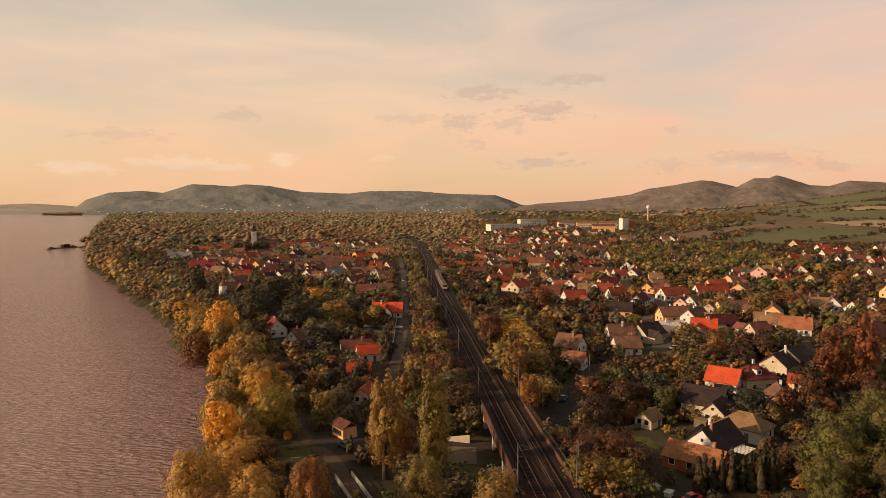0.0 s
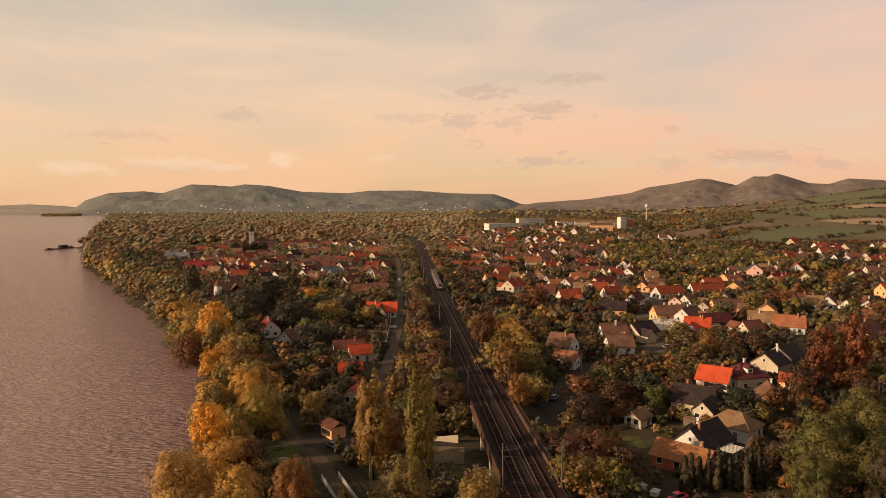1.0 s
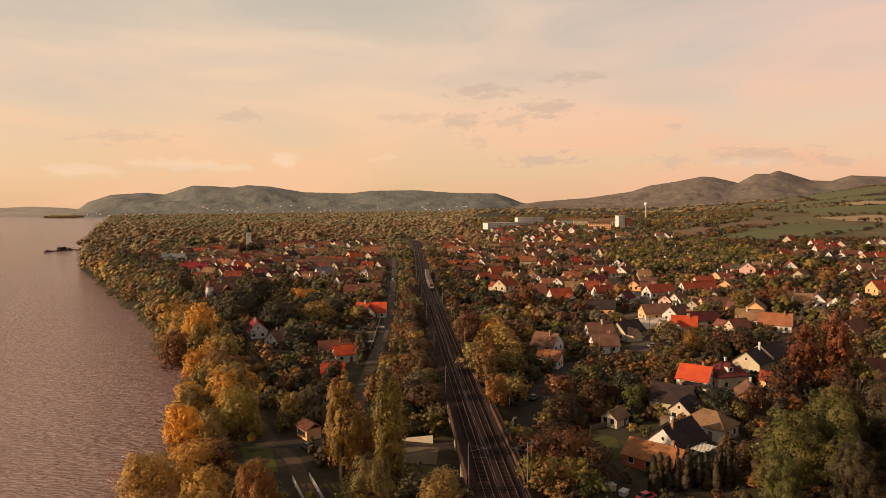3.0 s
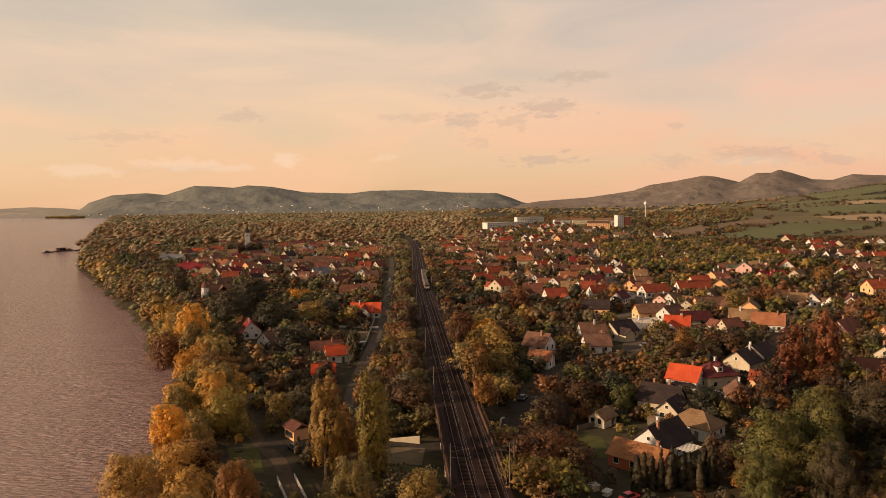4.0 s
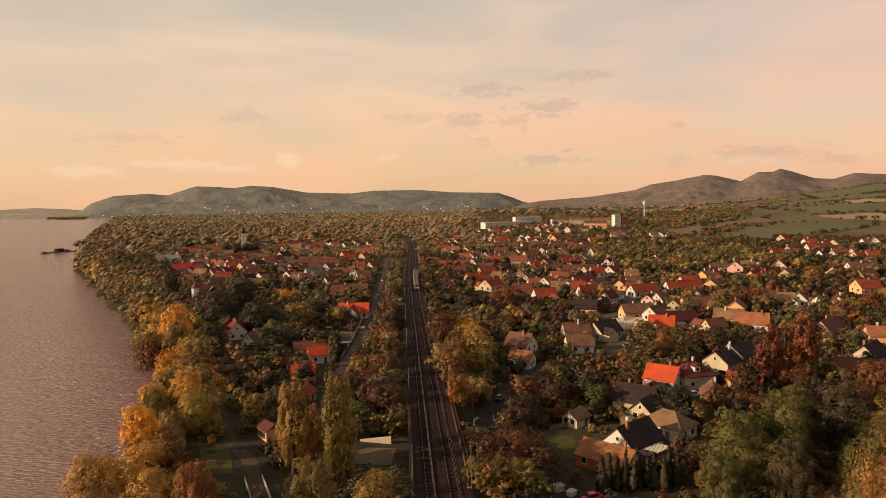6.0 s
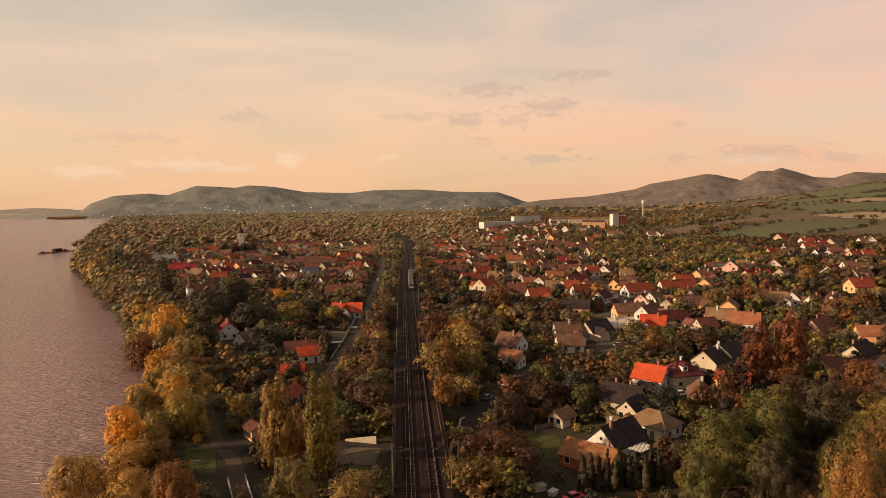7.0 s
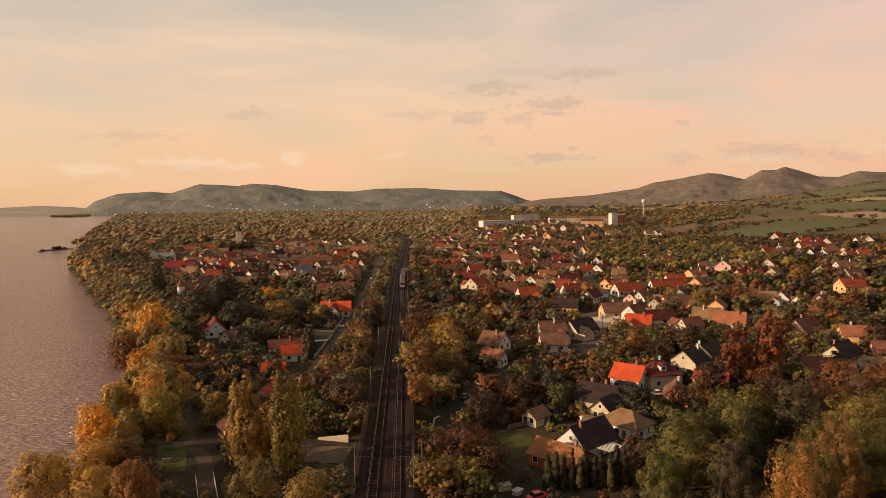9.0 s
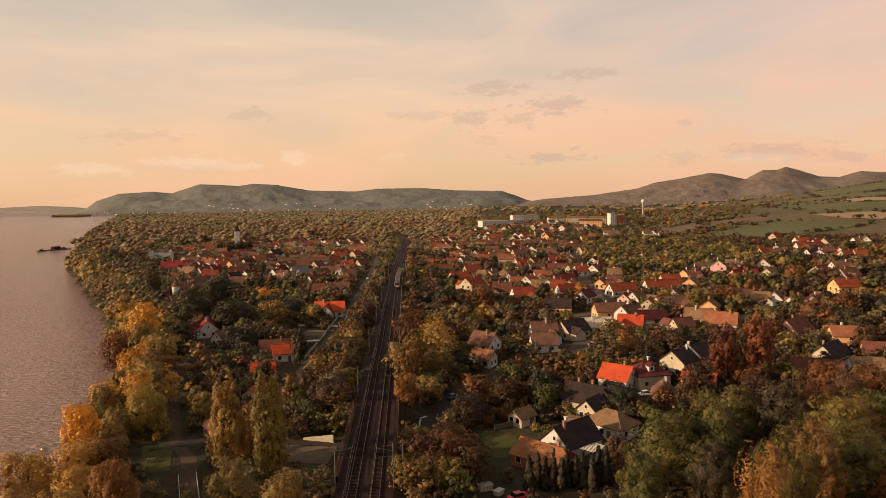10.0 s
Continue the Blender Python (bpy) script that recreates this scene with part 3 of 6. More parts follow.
sheet("lawn", ((68, 226), (84, 228), (88, 240), (71, 238)), M_LAWN, 0.06, "green garden lawn", "lawn", 2.0)


# ---- the railway ----
def sweep_along(bm, off, z, w, h, ya, yb, step=6.0):
    """A bar of width w and height h that follows the railway at a sideways offset."""
    ring = None
    y = ya
    while True:
        x = float(rail_x(y)) + off
        row = [bm.verts.new((x + sx * w / 2, y, z + sz * h)) for sx, sz in ((-1, 0), (1, 0), (1, 1), (-1, 1))]
        if ring:
            for i in range(4):
                bm.faces.new((ring[i], ring[(i + 1) % 4], row[(i + 1) % 4], row[i]))
        ring = row
        if y >= yb:
            break
        y = min(y + step, yb)


def build_railway():
    rw = tagged(new("railway_track"), "double railway line with steel rails on brown ballast", "railway", kind="structure")
    bm = bmesh.new()
    for ya, yb in ((60, 118), (163, 900)):
        sweep_along(bm, 0, 5.15, 10.4, 0.35, ya, yb)
    sweep_along(bm, 0, 5.4, 9.0, 0.1, 118, 163)
    part("ballast", bm, M_BALLAST, rw)
    for track in (-2.05, 2.05):
        for gauge in (-0.75, 0.75):
            bm = bmesh.new()
            sweep_along(bm, track + gauge, 5.62, 0.085, 0.17, 60, 900)
            part("rail", bm, M_RAIL, rw)
    bm = bmesh.new()
    y = 90.0
    while y < 330:
        for track in (-2.05, 2.05):
            box(bm, float(rail_x(y)) + track, y, 5.56, 2.5, 0.26, 0.14)
        y += 0.62
    tagged(part("sleepers", bm, M_SLEEPER, rw, "worn concrete sleepers"), kind="stuff")


def build_bridge():
    br = tagged(new("railway_bridge"), "railway bridge with rusty steel girders and pale concrete piers", "bridge", kind="structure")
    bm = bmesh.new()
    sweep_along(bm, 0, 4.3, 10.2, 1.1, 116, 165, 3)
    part("deck", bm, M_RUSTSTEEL, br)
    for s in (-1, 1):
        bm = bmesh.new()
        sweep_along(bm, s * 5.15, 4.0, 0.35, 2.6, 118, 163, 3)
        part("girder", bm, M_RUSTSTEEL, br, "rust-brown steel side girder")
        bm = bmesh.new()
        sweep_along(bm, s * 5.15, 6.6, 0.28, 0.10, 118, 163, 3)
        part("flange", bm, M_SLEEPER, br, "worn top flange")
        bm = bmesh.new()
        sweep_along(bm, s * 4.2, 5.55, 1.1, 0.08, 118, 163, 3)
        part("walkway", bm, M_SLEEPER, br)
        bm = bmesh.new()
        for k in range(16):
            y = 119 + k * 2.9
            x = float(rail_x(y)) + s * 5.6
            rod(bm, (x, y, 5.2), (x, y, 7.4), 0.05, n=6)
        sweep_along(bm, s * 5.6, 7.35, 0.07, 0.07, 119, 163, 3)
        sweep_along(bm, s * 5.6, 6.75, 0.05, 0.05, 119, 163, 3)
        part("railing", bm, M_RUSTSTEEL, br)
    for y in (119, 134, 148, 163):
        for s in (-1, 1):
            bm = bmesh.new()
            x = float(rail_x(y)) + s * 4.6
            box(bm, x, y, 1.9, 1.0, 1.3, 4.4, bevel=0.12)
            part("pier", bm, M_CONCRETE, br)
        bm = bmesh.new()
        box(bm, float(rail_x(y)), y, 4.0, 10.4, 1.4, 0.7, bevel=0.08)
        part("crossbeam", bm, M_CONCRETE, br)
    for y, d in ((117, -1), (165, 1)):
        bm = bmesh.new()
        box(bm, float(rail_x(y)), y + d * 1.0, 2.2, 10.8, 1.6, 5.9, bevel=0.1)
        part("abutment", bm, M_CONCRETE, br)


def mast(y, s):
    x = float(rail_x(y)) + s * 5.2
    z = 5.2
    th = tagged(new("catenary_mast"), "slim grey steel overhead line mast beside the track", "mast", group="masts along the railway")
    th.location = (x, y, z)
    bm = bmesh.new()
    rod(bm, (0, 0, -0.6), (0, 0, 8.4), 0.12, 0.08)
    part("pole", bm, M_POLE, th)
    bm = bmesh.new()
    rod(bm, (0, 0, 6.9), (-s * 3.2, 0, 7.5), 0.025, n=6)
    rod(bm, (0, 0, 5.9), (-s * 3.2, 0, 5.8), 0.022, n=6)
    rod(bm, (0, 0, 8.0), (-s * 3.2, 0, 7.5), 0.015, n=6)
    part("cantilever", bm, M_POLE, th)


build_railway()
build_bridge()
MASTS = (60, 116, 172, 226, 282, 338, 394, 452, 512, 574, 638)
for y in MASTS:
    for s in (-1, 1):
        mast(y, s)
for s in (-1, 1):
    bm = bmesh.new()
    for a, b in zip(MASTS[:-1], MASTS[1:]):
        for h, sag in ((11.0, 0.0), (12.7, 0.9)):
            last = None
            for k in range(7):
                t = k / 6
                y = a + (b - a) * t
                p = Vector((float(rail_x(y)) + s * 2.05, y, h - sag * 4 * t * (1 - t)))
                if last:
                    rod(bm, last, p, 0.018, n=4)
                last = p
    tagged(part("overhead_wire", bm, M_POLE), "thin overhead contact wires above the track", "wire")


# ---- houses ----
def window_mesh(name, w, h):
    """A frame as one closed ring, and its pane."""
    bm = bmesh.new()
    rings = []
    for a, y in ((0.07, -0.07), (-0.06, -0.07), (-0.06, 0.06), (0.07, 0.06)):
        x, z = w / 2 + a, h / 2 + a
        rings.append([bm.verts.new((px, y, pz)) for px, pz in ((-x, -z), (x, -z), (x, z), (-x, z))])
    for k in range(4):
        p, q = rings[k], rings[(k + 1) % 4]
        for i in range(4):
            bm.faces.new((p[i], p[(i + 1) % 4], q[(i + 1) % 4], q[i]))
    bmesh.ops.recalc_face_normals(bm, faces=bm.faces)
    me = bpy.data.meshes.new(name)
    bm.to_mesh(me)
    bm.free()
    me.materials.append(M_TRIM)
    bm = bmesh.new()
    box(bm, 0, 0.0, 0, w, 0.06, h)
    pane = bpy.data.meshes.new(name + "_pane")
    bm.to_mesh(pane)
    bm.free()
    pane.materials.append(M_GLASS)
    return me, pane


WIN, PANE = window_mesh("window", 1.25, 1.35)
WIN_SMALL, PANE_SMALL = window_mesh("small_window", 0.8, 0.9)
FAR_WIN, FAR_SMALL = PANE.copy(), PANE_SMALL.copy()
for me_ in (FAR_WIN, FAR_SMALL):
    for v_ in me_.vertices:
        v_.co.y *= 2.4
BUILT = []
ROOF_WORDS = {"pale": "pale sheet-metal", "clay": "orange-brown clay tiled", "maroon": "dark red tiled", "red": "red tiled", "bright": "bright red tiled", "orange": "orange tiled", "rust": "rust-brown tiled", "brown": "brown tiled", "tan": "weathered tan tiled",
              "dark": "dark tiled", "crimson": "crimson tiled", "green": "mossy dark", "grey": "grey slate"}
WALL_WORDS = {"white": "white plaster", "cream": "cream plaster", "orange": "apricot plaster", "pink": "pink plaster", "brick": "red brick"}


def roof_gable(L, W, eave, rise, over=0.45, th=0.2):
    """Two tiled slopes as one folded slab, ridge along x."""
    bm = bmesh.new()
    slope = rise / (W / 2)
    e = eave - over * slope
    sec = [(-W / 2 - over, e), (0, eave + rise), (W / 2 + over, e), (W / 2 + over, e + th), (0, eave + rise + th * 1.3), (-W / 2 - over, e + th)]
    ends = [[bm.verts.new((x, y, z)) for y, z in sec] for x in (-L / 2 - over, L / 2 + over)]
    a, b = ends
    for i in range(6):
        bm.faces.new((a[i], a[(i + 1) % 6], b[(i + 1) % 6], b[i]))
    for r, flip in ((a, False), (b, True)):
        for q in ((r[0], r[1], r[4], r[5]), (r[1], r[2], r[3], r[4])):
            bm.faces.new(q if not flip else q[::-1])
    box(bm, 0, 0, eave + rise + th * 1.3, L + 2 * over, 0.28, 0.12)
    bmesh.ops.recalc_face_normals(bm, faces=bm.faces)
    return bm


def roof_hip(L, W, eave, rise, over=0.5, th=0.2):
    bm = bmesh.new()
    e = eave - over * rise / (W / 2)
    r = max(0.3, L / 2 - W / 2 * 0.9)
    c = [(-L / 2 - over, -W / 2 - over), (L / 2 + over, -W / 2 - over), (L / 2 + over, W / 2 + over), (-L / 2 - over, W / 2 + over)]
    lo = [bm.verts.new((x, y, e)) for x, y in c]
    hi = [bm.verts.new((x, y, e + th)) for x, y in c]
    p, q = bm.verts.new((-r, 0, eave + rise + th)), bm.verts.new((r, 0, eave + rise + th))
    for i in range(4):
        bm.faces.new((lo[i], lo[(i + 1) % 4], hi[(i + 1) % 4], hi[i]))
    bm.faces.new(lo[::-1])
    bm.faces.new((hi[0], hi[1], q, p))
    bm.faces.new((hi[2], hi[3], p, q))
    bm.faces.new((hi[1], hi[2], q))
    bm.faces.new((hi[3], hi[0], p))
    box(bm, 0, 0, eave + rise + th, 2 * r, 0.28, 0.12)
    bmesh.ops.recalc_face_normals(bm, faces=bm.faces)
    return bm


def walls(L, W, eave, rise, hip):
    bm = bmesh.new()
    z0 = -2.2
    ring = [(-L / 2, -W / 2), (L / 2, -W / 2), (L / 2, W / 2), (-L / 2, W / 2)]
    lo = [bm.verts.new((x, y, z0)) for x, y in ring]
    hi = [bm.verts.new((x, y, eave)) for x, y in ring]
    for i in range(4):
        bm.faces.new((lo[i], lo[(i + 1) % 4], hi[(i + 1) % 4], hi[i]))
    bm.faces.new(lo[::-1])
    if hip:
        bm.faces.new(hi)
    else:
        p, q = bm.verts.new((-L / 2, 0, eave + rise)), bm.verts.new((L / 2, 0, eave + rise))
        bm.faces.new((hi[3], hi[0], p))
        bm.faces.new((hi[1], hi[2], q))
        bm.faces.new((hi[0], hi[1], q, p))
        bm.faces.new((hi[2], hi[3], p, q))
    # plinth
    box(bm, 0, 0, -0.9, L + 0.12, W + 0.12, 2.4)
    bmesh.ops.recalc_face_normals(bm, faces=bm.faces)
    return bm


def cottage(x, y, rot, L, W, roof, wall, storeys=1, hip=False, eave=0.0, rise=0.0, chimneys=1, name="house", z=None):
    """A village house: ridge along its own x axis, turned by rot degrees."""
    rnd = random.Random(int(x * 13 + y * 7))
    eave = eave or (2.9 if storeys == 1 else 5.4) + rnd.uniform(-0.1, 0.4)
    rise = rise or W / 2 * (rnd.uniform(0.78, 1.0) if not hip else 0.62)
    base = gz(x, y) if z is None else z
    th = tagged(new(name), f"{WALL_WORDS[wall]} village house with a {ROOF_WORDS[roof]} {'hipped' if hip else 'gabled'} roof", "house", group="village houses")
    th.matrix_basis = pose(x, y, base, 0, 0, rot)
    part("wall", walls(L, W, eave, rise, hip), WALL[wall], th)
    part("roof", (roof_hip if hip else roof_gable)(L, W, eave, rise), ROOF[roof], th)
    for k in range(chimneys):
        bm = bmesh.new()
        cx = rnd.uniform(-0.3, 0.3) * L
        cy = rnd.choice((-1, 1)) * W * 0.1
        box(bm, cx, cy, eave + rise + 0.2, 0.55, 0.55, 1.9, bevel=0.03)
        box(bm, cx, cy, eave + rise + 1.18, 0.72, 0.72, 0.12)
        part("chimney", bm, M_CHIMNEY if rnd.random() < 0.6 else WALL["white"], th)
    if y > 240 and rnd.random() < 0.5 and name == "house":
        # a lower wing at right angles
        wl, ww = rnd.uniform(4.5, 7.0), rnd.uniform(4.2, 5.4)
        wx, side = rnd.choice((-1, 1)) * L * 0.24, rnd.choice((-1, -1, 1))
        m = pose(wx, side * (W / 2 + wl / 2 - 1.2), 0, 0, 0, 90)
        part("wing_wall", walls(wl, ww, eave * 0.86, ww * 0.42, False), WALL[wall], th).matrix_basis = m
        part("wing_roof", roof_gable(wl, ww, eave * 0.86, ww * 0.42, 0.3), ROOF[roof], th).matrix_basis = m
    near = y < 360
    spots = []
    for s in (-1, 1):
        nl = max(2, int(L / 3.4))
        for f in range(storeys):
            for k in range(nl):
                if rnd.random() < 0.85:
                    spots.append((pose(-L / 2 + L * (k + 0.5) / nl, s * W / 2, 1.55 + 2.6 * f, 0, 0, 0 if s < 0 else 180), False))
            for k in (-1, 1):
                spots.append((pose(s * L / 2, k * W * 0.22, 1.55 + 2.6 * f, 0, 0, 90 * s), False))
        if not hip and rise > 2.2:
            spots.append((pose(s * L / 2, 0, eave + rise * 0.33, 0, 0, 90 * s), True))
    turn = radians(rot)
    for m, small in spots:
        n = m.to_3x3() @ Vector((0, -1, 0))
        if n.x * math.sin(turn) + n.y * math.cos(turn) > 0.6:
            continue
        if near:
            w = shared("window", WIN_SMALL if small else WIN, th, m)
            shared("pane", PANE_SMALL if small else PANE, w, Matrix.Identity(4))
        elif rnd.random() < (0.75 if y < 520 else 0.45):
            shared("window", FAR_SMALL if small else FAR_WIN, th, m)
    bm = bmesh.new()
    box(bm, L * 0.18, -W / 2 - 0.02, 1.0, 1.0, 0.12, 2.1, bevel=0.02)
    part("door", bm, M_WOODPOLE, th)
    BUILT.append((x, y, 0.5 * math.hypot(L, W) + 0.6, rot, L, W))
    return th


# the near houses east of the railway
cottage(53.2, 137.8, -43, 11.4, 7.6, "clay", "brick", 1, False, 2.5, 2.25, 1)
cottage(60.3, 146.4, 40, 11.0, 8.0, "dark", "white", 1, False, 2.8, 3.6, 2)
cottage(71.2, 156.2, -46, 10.2, 7.6, "tan", "white", 1, True, 3.1, 2.6, 0)
red_house = cottage(81.5, 193.5, -38, 8.6, 8.0, "bright", "white", 1, False, 3.3, 3.2, 1)
maroon_house = cottage(90.3, 195.0, 14, 10.0, 8.4, "maroon", "cream", 1, True, 3.9, 3.0, 1)
long_house = cottage(107.5, 209.5, 42, 21.0, 8.2, "dark", "cream", 1, False, 4.2, 3.2, 2)
cottage(68.5, 174.0, -37, 10.0, 7.4, "dark", "cream", 1, False, 3.2, 3.6, 2)
cottage(69.5, 168.0, 50, 8.0, 5.5, "dark", "cream", 1, False, 2.9, 2.5, 0)
cottage(51.0, 164.5, 45, 5.5, 4.4, "tan", "cream", 1, False, 2.2, 1.5, 0)
cottage(90.0, 178.5, 72, 7.5, 5.8, "brown", "orange", 1, False, 2.9, 2.4, 1)
cottage(56.0, 184.0, -10, 8.0, 5.0, "rust", "cream", 1, False, 2.3, 1.8, 0)
cottage(104.0, 191.0, -35, 9.0, 5.0, "red", "orange", 1, False, 2.5, 1.8, 0)
cottage(44.5, 236.5, -34, 8.5, 9.0, "brown", "white", 2, False, 5.0, 3.8, 1)
cottage(43.5, 223.5, -28, 7.5, 6.0, "orange", "white", 1, False, 3.0, 2.4, 0)
cottage(66.0, 243.0, 5, 9.0, 8.0, "brown", "white", 1, False, 2.8, 3.4, 1)
cottage(158.0, 247.0, 40, 13.0, 8.4, "rust", "pink", 1, False, 3.0, 4.2, 1)
cottage(168.0, 231.0, -14, 10.5, 9.0, "orange", "orange", 2, False, 4.8, 2.6, 1)
cottage(152.0, 212.0, 42, 12.0, 7.5, "dark", "cream", 1, False, 3.0, 3.4, 1)
cottage(140.0, 197.0, -20, 13.0, 7.0, "rust", "white", 1, False, 2.8, 2.6, 0)
cottage(156.0, 200.0, -8, 9.0, 7.0, "tan", "white", 1, False, 2.8, 2.0, 0)
cottage(170.0, 216.0, -20, 10.0, 7.0, "rust", "orange", 1, False, 2.8, 2.6, 0)
cottage(159.0, 188.0, 40, 10.0, 7.5, "red", "white", 1, False, 2.9, 3.2, 1)


def add_dormer(house, x, y, z, roof):
    """A small gabled dormer with a window, standing in a roof slope."""
    bm = bmesh.new()
    box(bm, 0, 0, 0, 1.7, 2.2, 1.5, bevel=0.03)
    body = part("dormer", bm, WALL["white"], house, "small white dormer")
    body.location = (x, y, z)
    part("dormer_roof", roof_gable(2.2, 1.7, 0.72, 0.6, 0.2, 0.1), ROOF[roof], body).matrix_basis = pose(0, 0, 0, 0, 0, 90)
    shared("window", FAR_SMALL, body, pose(0, -1.1, 0))


def add_porch(house, x, y, w, d, roof):
    """An open porch: a lean-to roof on timber posts."""
    bm = bmesh.new()
    box(bm, 0, 0, 2.55, w, d, 0.16, bevel=0.03)
    top = part("porch_roof", bm, ROOF[roof], house, "low porch roof")
    top.matrix_basis = pose(x, y, 0, 7, 0, 0)
    for k in (-1, 0, 1):
        bm = bmesh.new()
        box(bm, x + k * (w / 2 - 0.2), y - d / 2 + 0.2, 1.2, 0.14, 0.14, 2.6)
        part("post", bm, M_WOODPOLE, house)


add_dormer(maroon_house, -0.6, -2.5, 5.6, "maroon")
add_porch(red_house, 0.8, -5.2, 5.0, 2.6, "dark")
firewall = part("parapet", walls(0.45, 8.9, 4.8, 3.4, False), WALL["cream"], long_house, "pale plastered parapet wall across the roof")
firewall.location = (-1.5, 0, 0)

# the near houses between the railway and the river
cottage(-71.5, 281.0, 112, 10.5, 8.0, "crimson", "white", 1, False, 3.3, 3.9, 1)
cottage(-57.5, 262.5, 62, 9.0, 7.0, "brown", "white", 1, False, 2.9, 3.2, 1)
cottage(-32.5, 244.0, 18, 11.0, 6.5, "rust", "white", 1, False, 2.8, 2.8, 2)
cottage(-27.0, 235.5, 22, 8.0, 6.0, "bright", "white", 1, False, 3.0, 2.6, 0)
cottage(-27.0, 210.0, 10, 7.0, 5.6, "bright", "white", 1, False, 2.8, 2.4, 0)
cottage(-22.0, 186.0, 80, 8.0, 5.0, "red", "cream", 1, False, 2.6, 1.8, 0)
cottage(-28.5, 328.0, 0, 14.5, 8.0, "bright", "white", 1, False, 3.0, 4.0, 1)
cottage(-29.0, 324.0, 90, 8.0, 6.0, "red", "white", 1, False, 3.0, 3.2, 0)
# the eastern half of the village: the row along the village road first
cottage(117.9, 391.9, 60, 8, 6.5, "rust", "orange", 1, False)
cottage(123.1, 364.5, 18, 15, 8, "red", "white", 1, False)
cottage(118.9, 337.7, 58, 9, 6.2, "rust", "pink", 1, False)
cottage(124.5, 334.6, 38, 10, 7.2, "tan", "white", 1, False)
cottage(145.6, 369.5, 8, 18, 9, "red", "white", 1, False)
cottage(157.0, 390.9, 10, 11, 8, "red", "cream", 1, False)
cottage(125.0, 318.3, 62, 8, 6, "brown", "cream", 1, False)
cottage(135.6, 315.9, 12, 17, 7.5, "brown", "orange", 1, False)
cottage(134.5, 279.0, -25, 10.5, 8, "tan", "white", 1, False)
cottage(138.6, 265.6, -25, 11.5, 8, "orange", "white", 1, False)
cottage(115.1, 279.9, 6, 12, 6, "maroon", "cream", 1, False)
cottage(110.2, 295.7, 38, 11, 8, "brown", "white", 1, False)
cottage(104.4, 270.0, -22, 9.5, 8.2, "bright", "white", 1, False)
cottage(102.7, 301.4, 10, 14, 7.5, "brown", "orange", 1, False)
cottage(90.7, 270.4, 8, 11.5, 7, "pale", "cream", 1, False)
cottage(79.9, 263.5, 32, 11, 8.5, "dark", "cream", 1, False)
cottage(93.7, 369.9, 18, 9.5, 7.5, "red", "white", 1, False)
cottage(68.2, 261.0, 8, 10, 8.5, "brown", "white", 1, False)
cottage(121.8, 260.9, 20, 8, 6, "rust", "cream", 1, False)
cottage(117, 455, 12, 8.4, 8.2, "red", "white", 1, False)
cottage(127, 456, 57, 10.9, 8.4, "rust", "white", 1, False)
cottage(126, 396, 6, 8.5, 8.6, "brown", "cream", 1, False)
cottage(173, 412, 56, 10.8, 9.1, "green", "orange", 1, False)
cottage(221, 493, 11, 9.8, 7.2, "dark", "white", 1, False)
cottage(231, 495, 62, 11.6, 7.1, "rust", "white", 1, False)
cottage(202, 436, 66, 10.6, 9.5, "green", "pink", 2, False)
cottage(220, 460, -15, 8, 8.0, "tan", "pink", 1, False)
cottage(228, 461, 58, 9.5, 7.1, "brown", "pink", 1, False)
cottage(239, 455, 63, 12.2, 9.5, "red", "white", 1, False)
cottage(203, 410, 31, 8, 7.4, "crimson", "cream", 1, False)
cottage(211, 410, 3, 8, 8.2, "crimson", "cream", 1, False)
cottage(221, 407, 51, 12.0, 9.5, "tan", "cream", 1, False)
cottage(257, 418, 39, 12.4, 9.5, "crimson", "white", 1, False)
cottage(281, 439, 8, 12.4, 7.8, "brown", "white", 1, False)
cottage(319, 525, 1, 9.6, 7.6, "rust", "white", 1, False)
cottage(329, 527, 58, 11.5, 7.4, "rust", "white", 1, False)
cottage(321, 571, 6, 8, 8.0, "red", "white", 1, False)
cottage(329, 571, 0, 8, 7.7, "rust", "white", 1, False)
cottage(295, 557, 57, 11.4, 8.8, "brown", "cream", 1, False)
cottage(273, 531, 13, 8, 7.3, "red", "cream", 1, False)
cottage(281, 531, 4, 8, 7.4, "brown", "cream", 1, False)
cottage(178, 321, -15, 8, 7.5, "tan", "white", 1, False)
cottage(186, 323, 60, 11.5, 7.4, "brown", "white", 1, False)
cottage(190, 311, 35, 8, 7.8, "brown", "white", 1, False)
cottage(198, 312, 60, 10.0, 7.4, "rust", "white", 1, False)
cottage(277, 506, 12, 8, 8.0, "dark", "cream", 1, False)
cottage(285, 507, 68, 10.1, 8.3, "brown", "cream", 1, False)
cottage(298, 510, 24, 8, 8.5, "dark", "white", 1, False)
cottage(306, 512, 58, 11.5, 8.4, "orange", "white", 1, False)
cottage(321, 505, 19, 8.4, 7.9, "red", "cream", 1, False)
cottage(331, 505, 2, 8.4, 8.0, "red", "cream", 1, False)
cottage(264, 401, 20, 12.0, 8.1, "brown", "cream", 1, False)
cottage(230, 344, 8, 11.4, 8.9, "red", "orange", 2, False)
cottage(176, 408, 8, 8.8, 8.7, "rust", "cream", 1, False)
cottage(172, 330, 3, 8, 8.5, "brown", "cream", 1, False)
cottage(180, 331, 61, 9.2, 7.2, "rust", "cream", 1, False)
cottage(345, 668, 34, 11.1, 9.4, "red", "cream", 1, False)
cottage(350, 629, 12, 12.6, 7.6, "red", "white", 1, False)
cottage(351, 603, 12, 8, 7.0, "crimson", "cream", 1, False)
cottage(359, 605, 52, 11.9, 8.3, "brown", "cream", 1, False)
